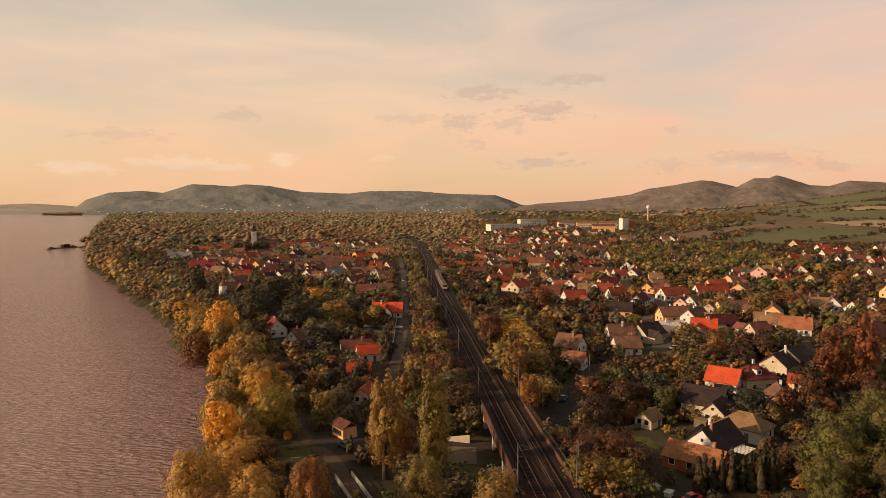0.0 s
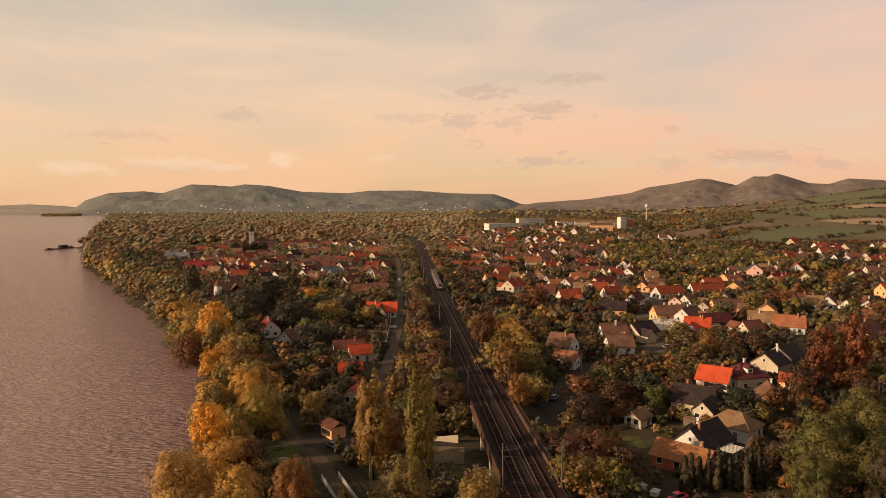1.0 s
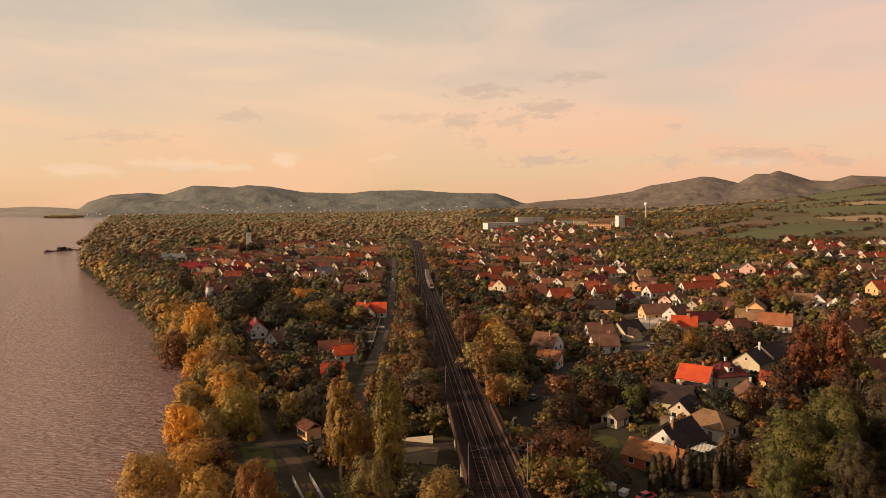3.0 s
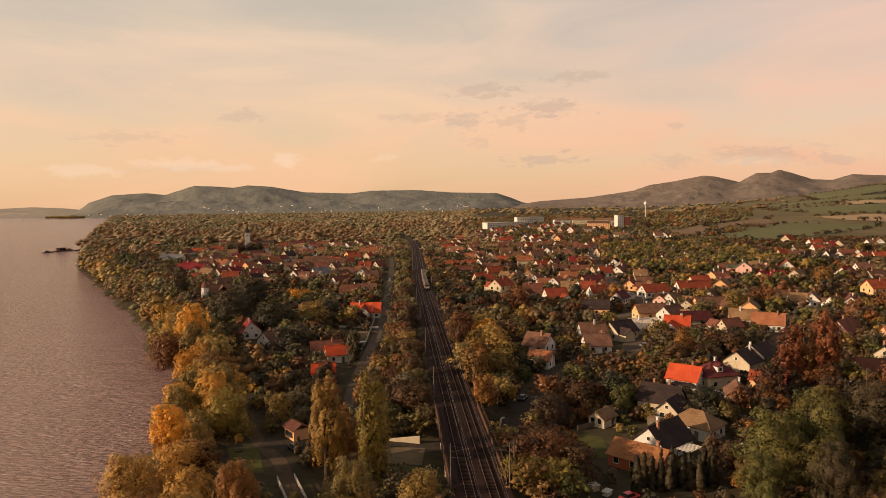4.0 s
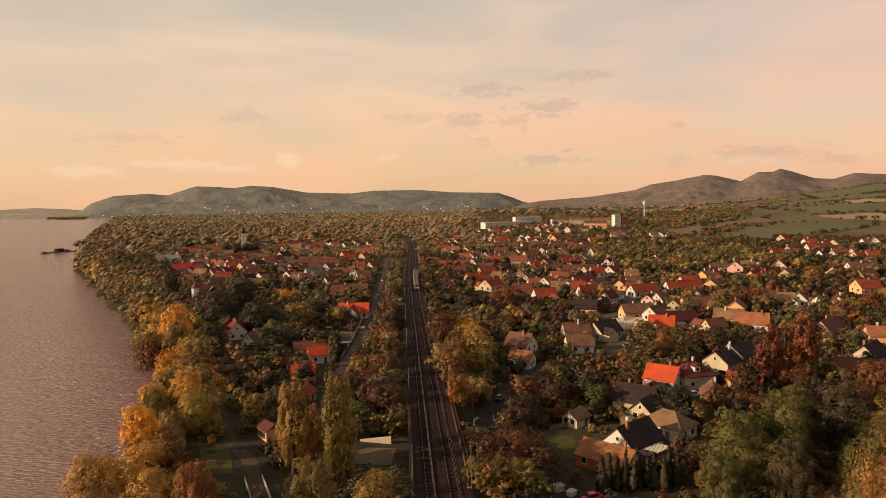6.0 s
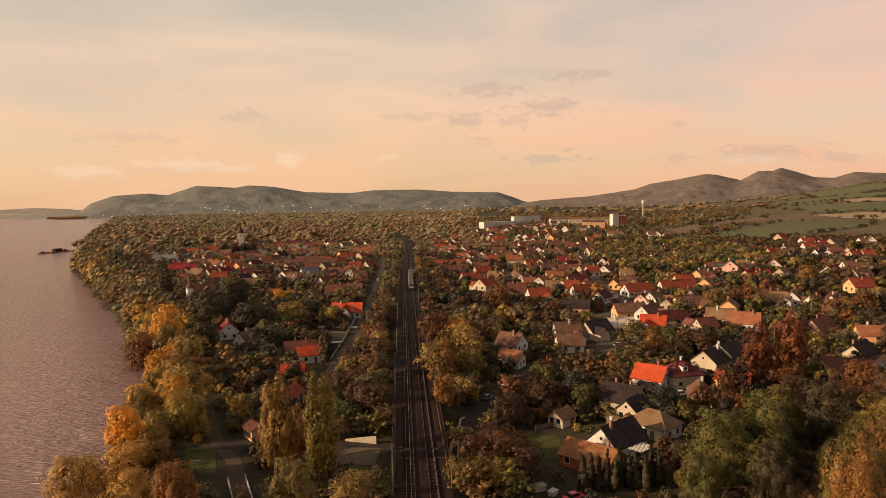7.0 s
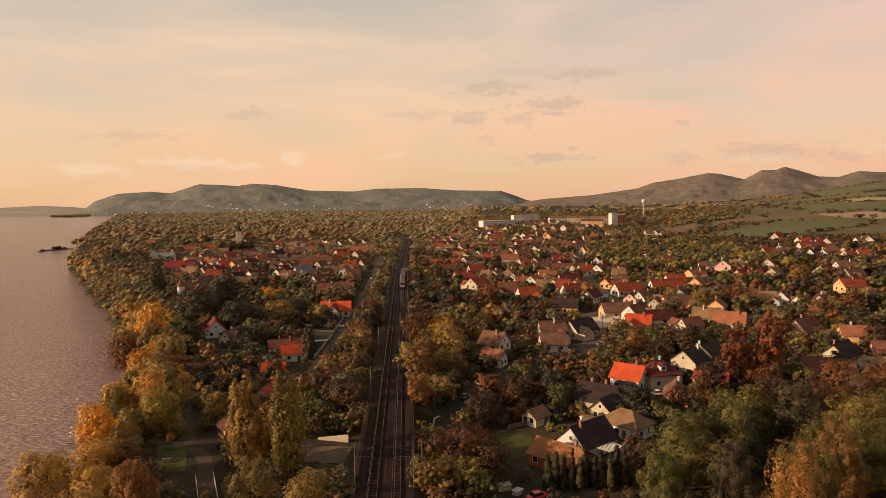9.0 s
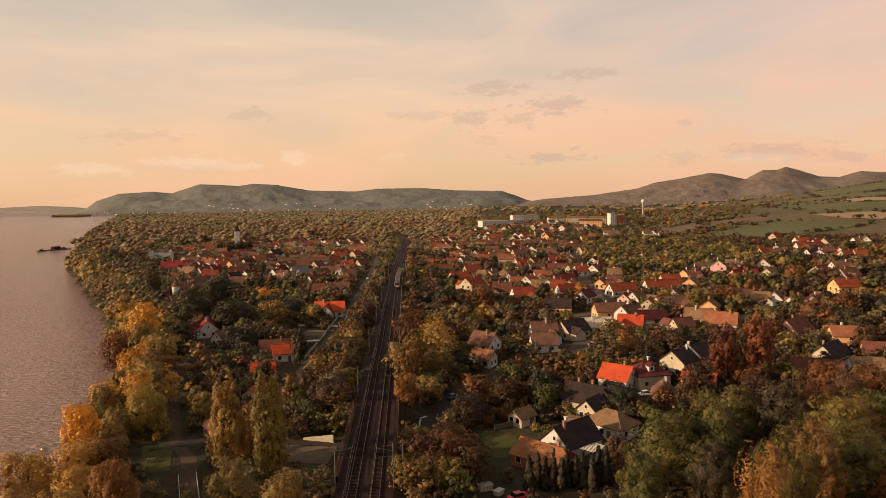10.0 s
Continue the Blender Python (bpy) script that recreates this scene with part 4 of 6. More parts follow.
cottage(393, 615, 9, 8, 7.4, "brown", "white", 1, False)
cottage(401, 616, 66, 10.0, 7.9, "brown", "white", 1, False)
cottage(196, 585, 12, 9.8, 7.2, "tan", "white", 1, False)
cottage(206, 586, 63, 10.7, 8.4, "rust", "white", 1, False)
cottage(253, 728, 4, 9.1, 7.5, "tan", "white", 1, False)
cottage(263, 728, 2, 9.1, 7.2, "tan", "white", 1, False)
cottage(244, 758, 2, 8, 8.5, "brown", "white", 1, False)
cottage(252, 759, 63, 10.2, 8.3, "rust", "white", 1, False)
cottage(226, 579, 3, 10.6, 8.7, "tan", "white", 1, False)
cottage(206, 785, -4, 8, 7.2, "tan", "white", 1, False)
cottage(214, 785, 3, 8, 7.2, "brown", "white", 1, False)
cottage(14, 565, -6, 10.4, 7.7, "red", "white", 1, False)
cottage(26, 565, 3, 10.4, 7.4, "red", "white", 1, False)
cottage(29, 570, -9, 9.5, 7.4, "red", "white", 1, False)
cottage(39, 571, 52, 10.6, 8.3, "brown", "white", 1, False)
cottage(30, 632, -1, 8, 7.4, "orange", "cream", 1, False)
cottage(38, 633, 63, 9.1, 7.5, "orange", "cream", 1, False)
cottage(23, 725, -23, 10.9, 7.3, "orange", "white", 1, False)
cottage(35, 727, 63, 11.3, 7.6, "orange", "white", 1, False)
cottage(45, 498, 23, 12.4, 9.2, "red", "cream", 1, False)
cottage(54, 475, 55, 11.2, 9.5, "tan", "cream", 1, True)
cottage(45, 533, 3, 13.4, 7.9, "brown", "cream", 1, False)
cottage(59, 535, 63, 11.7, 7.2, "rust", "cream", 1, False)
cottage(58, 459, 61, 12.1, 8.6, "brown", "orange", 1, False)
cottage(35, 457, 24, 12.9, 8.6, "red", "cream", 1, False)
cottage(43, 401, 49, 12.4, 9.5, "red", "cream", 2, False)
cottage(66, 454, 71, 10.8, 6.5, "tan", "white", 2, True)
cottage(70, 439, 57, 11.0, 6.5, "brown", "white", 1, False)
cottage(71, 421, 12, 8, 7.3, "orange", "white", 1, False)
cottage(79, 422, 60, 11.1, 7.2, "orange", "white", 1, False)
cottage(84, 528, 22, 10.1, 8.2, "red", "cream", 1, False)
cottage(94, 529, 52, 10.9, 7.1, "rust", "cream", 1, False)
cottage(70, 366, 15, 12.1, 8.8, "red", "white", 1, False)
cottage(82, 396, -6, 8, 7.6, "tan", "white", 1, False)
cottage(90, 397, 56, 11.1, 7.7, "tan", "white", 1, False)
cottage(90, 443, 6, 11.0, 9.4, "orange", "cream", 1, False)
cottage(92, 388, -4, 8.0, 7.8, "red", "cream", 1, False)
cottage(100, 389, 65, 9.8, 7.8, "orange", "cream", 1, False)
cottage(60, 385, -14, 10.8, 9.0, "rust", "cream", 1, False)
cottage(73, 546, -4, 12.7, 8.8, "orange", "cream", 2, False)
cottage(66, 618, 18, 8, 7.6, "brown", "cream", 1, False)
cottage(74, 618, 1, 8, 7.7, "brown", "cream", 1, False)
cottage(66, 759, 4, 19, 7.7, "rust", "white", 1, False)
cottage(75, 835, 7, 8.4, 8.1, "red", "cream", 1, False)
cottage(85, 835, 3, 8.4, 8.5, "red", "cream", 1, False)
cottage(106, 835, 62, 12.5, 9.2, "brown", "white", 1, False)
cottage(113, 813, 41, 11.1, 9.5, "red", "white", 1, False)
cottage(103, 1000, 62, 12.8, 9.5, "brown", "cream", 1, False)
cottage(172, 895, 61, 11.1, 9.5, "red", "white", 1, False)
cottage(150, 904, 9, 9.0, 8.5, "tan", "cream", 1, False)
cottage(160, 905, 57, 11.2, 7.6, "orange", "cream", 1, False)
cottage(112, 695, -12, 8.7, 8.3, "rust", "white", 1, False)
cottage(122, 696, 62, 11.0, 7.5, "rust", "white", 1, False)
cottage(124, 682, -8, 10.2, 7.7, "rust", "white", 1, False)
cottage(136, 682, -2, 10.2, 7.3, "brown", "white", 1, False)
cottage(137, 658, -10, 9.4, 7.4, "rust", "white", 1, False)
cottage(147, 660, 54, 11.5, 8.1, "orange", "white", 1, False)
cottage(97, 635, 6, 8, 8.4, "rust", "white", 1, False)
cottage(105, 636, 63, 11.0, 7.7, "brown", "white", 1, False)
cottage(108, 606, 8, 8, 8.1, "brown", "white", 1, False)
cottage(116, 606, -4, 8, 7.1, "brown", "white", 1, False)
cottage(110, 533, 3, 8, 8.0, "crimson", "cream", 1, False)
cottage(118, 533, 0, 8, 7.7, "brown", "cream", 1, False)
cottage(124, 550, 79, 10.2, 8.7, "tan", "white", 1, False)
cottage(96, 718, 26, 8, 7.0, "red", "cream", 1, False)
cottage(104, 718, 2, 8, 7.7, "brown", "cream", 1, False)
cottage(25, 974, 4, 12.2, 8.1, "orange", "white", 1, False)
cottage(39, 976, 68, 11.7, 7.7, "orange", "white", 1, False)
cottage(41, 1102, 12, 12.0, 7.4, "tan", "cream", 1, True)
cottage(53, 1103, 56, 10.3, 8.0, "tan", "cream", 1, True)
cottage(25, 1199, 12, 10.0, 7.8, "brown", "cream", 1, False)
cottage(35, 1199, -3, 10.0, 8.4, "brown", "cream", 1, False)
cottage(76, 1226, 33, 9.2, 7.9, "brown", "white", 1, False)
cottage(86, 1227, 62, 10.6, 7.7, "brown", "white", 1, False)
cottage(177, 1051, 9, 8.8, 8.3, "rust", "white", 1, False)
cottage(187, 1052, 68, 10.7, 7.2, "rust", "white", 1, False)
cottage(152, 1025, 17, 8, 7.2, "red", "white", 1, False)
cottage(160, 1026, 67, 10.4, 8.0, "red", "white", 1, False)
cottage(194, 896, -4, 9.8, 8.1, "brown", "white", 1, False)
cottage(204, 897, 61, 11.1, 8.2, "rust", "white", 1, False)
cottage(169, 724, 10, 8, 7.0, "rust", "cream", 1, False)
cottage(177, 724, -2, 8, 8.0, "orange", "cream", 1, False)
cottage(166, 598, 16, 13.0, 8.6, "brown", "cream", 1, False)
cottage(143, 584, 30, 10.7, 9.0, "orange", "cream", 1, False)
cottage(44, 634, 13, 8, 7.1, "brown", "cream", 1, False)
cottage(52, 635, 56, 9.4, 7.7, "brown", "cream", 1, False)
cottage(86, 578, 24, 11.6, 8.1, "brown", "cream", 2, False)
cottage(12, 688, -29, 8, 8.3, "brown", "white", 1, False)
cottage(20, 689, 66, 9.7, 7.6, "rust", "white", 1, False)
cottage(1, 600, -2, 8.5, 7.9, "brown", "white", 1, False)
cottage(90, 478, 17, 10.4, 8.7, "brown", "cream", 1, False)
cottage(113, 461, 28, 8.5, 8.0, "tan", "cream", 1, False)
# the western half of the village
cottage(-285, 783, 7, 14.4, 7.5, "red", "white", 1, False)
cottage(-269, 784, 63, 10.4, 7.7, "brown", "white", 1, False)
cottage(-273, 816, 5, 12.2, 7.9, "red", "cream", 1, False)
cottage(-259, 816, 2, 12.2, 7.2, "rust", "cream", 1, False)
cottage(-219, 644, -29, 8, 8.1, "tan", "white", 1, True)
cottage(-211, 645, 55, 10.2, 7.3, "rust", "white", 1, True)
cottage(-194, 608, -31, 13.2, 9.1, "orange", "white", 1, False)
cottage(-218, 589, 0, 10.8, 8.2, "crimson", "cream", 1, False)
cottage(-206, 590, 63, 10.9, 7.6, "brown", "cream", 1, False)
cottage(-181, 531, -18, 11.0, 7.1, "tan", "cream", 1, False)
cottage(-169, 533, 56, 11.7, 7.3, "rust", "cream", 1, False)
cottage(-170, 537, 1, 8, 7.6, "crimson", "cream", 1, False)
cottage(-162, 538, 58, 9.3, 7.9, "crimson", "cream", 1, False)
cottage(-173, 583, 22, 9.8, 7.5, "red", "orange", 1, False)
cottage(-163, 584, 62, 10.5, 7.8, "orange", "orange", 1, False)
cottage(-180, 603, 64, 11.3, 9.5, "orange", "white", 1, False)
cottage(-143, 545, 31, 10.0, 8.8, "tan", "white", 1, False)
cottage(-149, 666, 64, 12.9, 9.5, "dark", "cream", 2, False)
cottage(-122, 666, -4, 8, 8.5, "grey", "cream", 1, True)
cottage(-114, 666, -1, 8, 7.4, "brown", "cream", 1, True)
cottage(-97, 564, 13, 10.4, 8.0, "rust", "cream", 1, False)
cottage(-85, 565, 62, 9.6, 7.8, "brown", "cream", 1, False)
cottage(-106, 605, 6, 46, 8.0, "brown", "cream", 1, False)
cottage(-93, 483, -1, 8, 7.3, "brown", "cream", 1, False)
cottage(-85, 483, 1, 8, 8.3, "rust", "cream", 1, False)
cottage(-82, 489, 34, 12.2, 8.3, "grey", "white", 2, False)
cottage(-76, 499, 20, 8, 7.4, "brown", "cream", 1, False)
cottage(-68, 501, 58, 11.4, 7.1, "brown", "cream", 1, False)
cottage(-89, 467, -42, 10.1, 7.7, "brown", "white", 1, False)
cottage(-52, 493, 84, 10.7, 6.5, "brown", "white", 2, False)
cottage(-68, 524, 4, 10.9, 7.9, "brown", "cream", 1, False)
cottage(-56, 524, 0, 10.9, 7.5, "orange", "cream", 1, False)
cottage(-60, 568, -1, 10.4, 7.0, "red", "cream", 1, False)
cottage(-48, 569, 53, 9.9, 7.8, "rust", "cream", 1, False)
cottage(-84, 673, 7, 12.4, 7.1, "red", "cream", 1, False)
cottage(-70, 674, 62, 9.4, 7.8, "red", "cream", 1, False)
cottage(-83, 745, 8, 9.4, 8.3, "orange", "cream", 1, False)
cottage(-73, 745, -4, 9.4, 8.3, "orange", "cream", 1, False)
cottage(-48, 406, -3, 11.5, 7.9, "rust", "cream", 1, False)
cottage(-39, 413, 7, 11.7, 8.2, "brown", "cream", 1, False)
cottage(-45, 485, 21, 9.7, 8.6, "brown", "cream", 1, False)
cottage(-129, 849, -18, 10.6, 7.2, "rust", "white", 1, False)
cottage(-117, 850, 58, 9.6, 7.5, "brown", "white", 1, False)
cottage(-156, 884, 14, 14.8, 7.6, "orange", "white", 1, False)
cottage(-140, 885, 61, 10.4, 7.0, "orange", "white", 1, False)
cottage(-194, 980, 0, 12.3, 7.7, "rust", "cream", 1, False)
cottage(-180, 981, 66, 9.0, 8.2, "rust", "cream", 1, False)
cottage(-240, 1051, 8, 15.0, 7.4, "rust", "cream", 1, False)
cottage(-224, 1051, -3, 15.0, 8.0, "rust", "cream", 1, False)
cottage(-239, 915, 1, 19, 8.7, "dark", "cream", 1, False)
cottage(-188, 641, 62, 12.8, 7.1, "red", "cream", 2, False)
cottage(-179, 492, 14, 12.3, 7.6, "red", "cream", 1, False)
cottage(-275, 586, 4, 10.8, 8.5, "grey", "white", 1, True)
cottage(-263, 586, -1, 10.8, 8.3, "rust", "white", 1, True)
cottage(-246, 539, 1, 9.0, 7.5, "crimson", "cream", 1, False)
cottage(-236, 540, 62, 9.1, 7.8, "crimson", "cream", 1, False)
cottage(-389, 1001, 4, 19, 9.2, "rust", "cream", 2, False)
cottage(-415, 941, 0, 11.8, 7.1, "rust", "cream", 1, False)
cottage(-403, 941, 3, 11.8, 7.9, "orange", "cream", 1, False)
cottage(-436, 909, -4, 10.6, 8.4, "rust", "cream", 1, False)
cottage(-424, 909, 2, 10.6, 7.3, "orange", "cream", 1, False)
cottage(-278, 683, 8, 11.4, 8.5, "grey", "white", 1, False)
cottage(-266, 683, -2, 11.4, 8.3, "grey", "white", 1, False)
cottage(-110, 963, -1, 14.5, 7.6, "orange", "cream", 1, False)
cottage(-94, 964, 65, 9.8, 7.7, "orange", "cream", 1, False)
cottage(-131, 1037, 7, 13.0, 7.1, "rust", "white", 1, False)
cottage(-117, 1037, 2, 13.0, 7.1, "rust", "white", 1, False)
cottage(-79, 789, -2, 9.9, 7.9, "rust", "cream", 1, False)
cottage(-69, 789, -3, 9.9, 7.7, "brown", "cream", 1, False)
cottage(-93, 613, -3, 10.2, 8.2, "red", "cream", 1, False)
cottage(-81, 614, 61, 9.8, 8.1, "red", "cream", 1, False)
cottage(-124, 567, 12, 8, 7.2, "brown", "cream", 1, False)
cottage(-116, 568, 63, 10.1, 7.6, "brown", "cream", 1, False)
cottage(-194, 811, 16, 10.2, 7.0, "brown", "cream", 1, False)
cottage(-184, 812, 58, 11.2, 7.2, "brown", "cream", 1, False)
cottage(-164, 804, -1, 8.0, 7.8, "grey", "white", 1, True)
cottage(-156, 804, -4, 8.0, 8.2, "grey", "white", 1, True)
cottage(-186, 688, 19, 8.6, 8.2, "brown", "cream", 1, False)
cottage(-176, 688, 3, 8.6, 7.4, "brown", "cream", 1, False)
cottage(-152, 623, 41, 10.3, 9.5, "orange", "cream", 1, False)
cottage(-270, 788, 5, 40, 10, "red", "cream", 1, True)
cottage(-207, 566, 4, 22, 9, "crimson", "cream")
cottage(-190, 612, 30, 14, 10, "clay", "white")
cottage(-188, 905, 3, 36, 10, "maroon", "cream", 1, True)
cottage(-112, 634, 2, 28, 8, "brown", "cream")
cottage(-247, 588, 20, 13, 8, "maroon", "cream")
cottage(-240, 545, 0, 14, 8, "brown", "white")
cottage(-226, 640, 65, 12, 8, "orange", "cream")


def more_houses():
    """The rest of the village, too far off to tell its houses apart well: rows of small houses along its lanes, in one mesh."""
    r = random.Random(41)
    n = 0
    whole = bmesh.new()
    mats = list(ROOF.values()) + list(WALL.values()) + [M_CHIMNEY, M_GLASS]
    slot = {m.name: k for k, m in enumerate(mats)}

    def add(piece, mat, m):
        bmesh.ops.transform(piece, matrix=m, verts=piece.verts)
        old = {v: whole.verts.new(v.co) for v in piece.verts}
        for f in piece.faces:
            whole.faces.new([old[v] for v in f.verts]).material_index = slot[mat.name]
        piece.free()

    for _ in range(9000):
        y = r.uniform(300, 1120)
        east = r.random() < 0.66
        x = r.uniform(float(rail_x(y)) + 30, 150 + 0.36 * (y - 300)) if east else r.uniform(float(bank(y)) * 0.72, float(rail_x(y)) - 48)
        if (x > 150 and y > 560 and x < 290) or (not east and y < 440) or (east and y < 420 and x < 75) or (x > 270 and y > 640):
            continue
        L, W = r.uniform(8, 13), r.uniform(6.5, 8.5)
        if any(abs(hx - x) < 40 and math.hypot(hx - x, hy - y) < hr + 6.8 for hx, hy, hr, *_ in BUILT):
            continue
        if any(math.hypot(x - ax, y - ay) < 12 for line, w in ROADS for ax, ay in line):
            continue
        rot = r.choice((8, 55, 60, -10, 5, 62)) + r.uniform(-6, 6)
        roof = r.choice(("red", "rust", "rust", "brown", "brown", "brown", "tan", "rust", "dark", "maroon"))
        wall = r.choice(("white", "white", "cream", "cream", "orange"))
        m = pose(x, y, gz(x, y), 0, 0, rot)
        eave, rise, hip = r.uniform(2.7, 3.3), W / 2 * r.uniform(0.75, 1.0), r.random() < 0.12
        if hip:
            rise *= 0.7
        add(walls(L, W, eave, rise, hip), WALL[wall], m)
        add((roof_hip if hip else roof_gable)(L, W, eave, rise), ROOF[roof], m)
        bm = bmesh.new()
        box(bm, r.uniform(-0.3, 0.3) * L, W * 0.1, eave + rise + 0.2, 0.55, 0.55, 1.9)
        add(bm, M_CHIMNEY, m)
        bm = bmesh.new()
        for k in (-0.28, 0.02, 0.3):
            box(bm, L * k, -W / 2, 1.6, 1.1, 0.14, 1.2)
        for q in (-0.22, 0.22):
            box(bm, -L / 2, W * q, 1.6, 0.14, 1.1, 1.2)
        add(bm, M_GLASS, m)
        BUILT.append((x, y, 0.5 * math.hypot(L, W) + 0.6, rot, L, W))
        n += 1
        if n >= 170:
            break
    homes = list(BUILT)
    n = 0
    for _ in range(1500):
        hx, hy, hr, rot, L, W = r.choice(homes)
        if hy < 250:
            continue
        a = r.uniform(0, 6.28)
        d = hr + r.uniform(2.5, 6)
        x, y = hx + math.cos(a) * d, hy + math.sin(a) * d
        if any(abs(bx - x) < 30 and math.hypot(bx - x, by - y) < br * 0.8 + 2.4 for bx, by, br, *_ in BUILT):
            continue
        if any(math.hypot(x - ax, y - ay) < 9 for line, w in ROADS for ax, ay in line) or x < float(bank(y)) + 12 or abs(x - float(rail_x(y))) < 16:
            continue
        wl, ww = r.uniform(4, 8), r.uniform(3, 4.4)
        m = pose(x, y, gz(x, y), 0, 0, rot + r.choice((0, 90)))
        roof = r.choice(("rust", "brown", "grey", "tan", "dark", "brown"))
        add(walls(wl, ww, 2.1, 0.9, False), WALL[r.choice(("cream", "white", "brick"))], m)
        add(roof_gable(wl, ww, 2.1, 0.9, 0.25, 0.12), ROOF[roof], m)
        BUILT.append((x, y, 0.5 * math.hypot(wl, ww), rot, wl, ww))
        n += 1
        if n >= 90:
            break
    me = bpy.data.meshes.new("distant_houses")
    whole.to_mesh(me)
    whole.free()
    for m in mats:
        me.materials.append(m)
    tagged(new("distant_houses", me), "distant village houses and low outbuildings with tiled roofs", "houses", kind="stuff")


more_houses()


# ---- landmarks ----
def villa(x, y, rot):
    """A large white riverside villa with a corner turret."""
    th = cottage(x, y, rot, 15, 10, "brown", "white", 2, False, 6.2, 4.6, 3, "villa")
    tagged(th, "large white riverside villa with brown roofs and a turret", "villa")
    bm = bmesh.new()
    rod(bm, (-6.6, -5.2, -1), (-6.6, -5.2, 10.0), 2.0, n=12)
    part("turret", bm, WALL["white"], th)
    bm = bmesh.new()
    rod(bm, (-6.6, -5.2, 10.0), (-6.6, -5.2, 14.0), 2.4, 0.1, 12)
    part("turret_roof", bm, ROOF["brown"], th, "pointed brown turret roof")
    bm = bmesh.new()
    box(bm, 2, -6.2, 1.6, 6.0, 2.6, 4.2, bevel=0.05)
    part("porch", bm, WALL["white"], th)
    w = part("cross_gable", roof_gable(6.5, 7.0, 6.4, 3.6), ROOF["brown"], th)
    w.matrix_basis = pose(3, -3.4, 0, 0, 0, 90)


villa(-121, 381, 28)


def pergola(x, y, rot):
    th = tagged(new("pergola"), "white slatted pergola beside a house", "pergola")
    th.matrix_basis = pose(x, y, gz(x, y), 0, 0, rot)
    for sx in (-2.2, 2.2):
        for sy in (-1.4, 1.4):
            bm = bmesh.new()
            box(bm, sx, sy, 1.2, 0.12, 0.12, 2.6)
            part("post", bm, M_WOODPOLE, th)
    for k in range(9):
        bm = bmesh.new()
        box(bm, -2.4 + k * 0.6, 0, 2.6, 0.16, 3.4, 0.10)
        part("slat", bm, M_FENCE, th)


pergola(64.2, 141.2, 43)


def garden_clutter():
    """Low sheds, a trailer and stacked boards in the yards."""
    for x, y, rot, w, d, h, mat, label in (
            (40.5, 126.5, 20, 2.6, 1.5, 1.1, WALL["cream"], "low cream garden box beside the trees"),
            (43.0, 124.5, 50, 1.8, 1.2, 0.8, M_FENCE, "pale stacked boards in a yard"),
            (77.5, 146.0, 40, 3.5, 1.4, 0.9, M_WOODPOLE, "weathered stacked boards beside a house"),
            (63.5, 163.0, -40, 3.0, 2.2, 1.9, M_WOODPOLE, "small weathered wooden shed in a yard"),
            (76.0, 170.5, 45, 4.0, 2.6, 2.2, ROOF["rust"], "rust-coloured lean-to shed in a yard"),
            (-30.0, 227.5, 12, 5.0, 2.4, 2.0, WALL["white"], "low white outbuilding beside a garden"),
            (-37.0, 229.0, 5, 4.0, 1.6, 1.3, WALL["white"], "low white garden wall"),
            (-49.5, 258.0, 30, 3.0, 1.6, 1.0, M_FENCE, "pale glazed cold frame in a garden"),
            (-22.5, 262.5, 10, 4.5, 2.6, 1.2, M_PALE, "sandy vegetable bed beside the street"),
            (101.0, 246.0, 10, 6.0, 3.2, 2.3, ROOF["tan"], "tan-roofed open shed beside a lawn")):
        th = tagged(new("shed"), label, "shed")
        th.matrix_basis = pose(x, y, gz(x, y), 0, 0, rot)
        bm = bmesh.new()
        box(bm, 0, 0, h / 2 - 0.15, w, d, h + 0.3, bevel=0.04)
        part("body", bm, mat, th)
        bm = bmesh.new()
        box(bm, 0, 0, h + 0.05, w + 0.3, d + 0.3, 0.1, bevel=0.02)
        part("cover", bm, M_FENCE if h < 1.5 else ROOF["tan"], th)


garden_clutter()


def church(x, y):
    th = tagged(new("church"), "white village church with a dark spired tower", "church")
    th.matrix_basis = pose(x, y, gz(x, y), 0, 0, 12)
    bm = bmesh.new()
    box(bm, 0, 0, 11.2, 5.4, 5.4, 24.4, bevel=0.15)
    part("tower", bm, WALL["white"], th)
    bm = bmesh.new()
    box(bm, 0, 0, 23.6, 6.0, 6.0, 0.5, bevel=0.1)
    part("cornice", bm, M_CONCRETE, th)
    bm = bmesh.new()
    prof = ((3.2, 23.8), (3.1, 24.6), (2.7, 26.2), (1.5, 27.4), (1.6, 28.6), (0.9, 29.8), (0.3, 33.0), (0.1, 35.2))
    last = None
    for rad, z in prof:
        ring = [bm.verts.new((rad * math.cos(k * 0.7854 + 0.39), rad * math.sin(k * 0.7854 + 0.39), z)) for k in range(8)]
        if last:
            for k in range(8):
                bm.faces.new((last[k], last[(k + 1) % 8], ring[(k + 1) % 8], ring[k]))
        last = ring
    bm.faces.new(last)
    part("spire", bm, ROOF["dark"], th, "dark sheet-metal spire")
    for s in (0, 90, 180, 270):
        m = pose(0, 0, 20.4, 0, 0, s) @ pose(0, -2.72, 0)
        w = shared("window", WIN, th, m)
        shared("pane", PANE, w, Matrix.Identity(4))
    bm = bmesh.new()
    box(bm, 13, 0, 2.4, 21, 10, 7.0)
    part("nave", bm, WALL["white"], th)
    r = part("roof", roof_gable(21, 10, 5.8, 4.6), ROOF["rust"], th)
    r.location = (13, 0, 0)
    BUILT.append((x + 8, y, 15, 0, 20, 10))


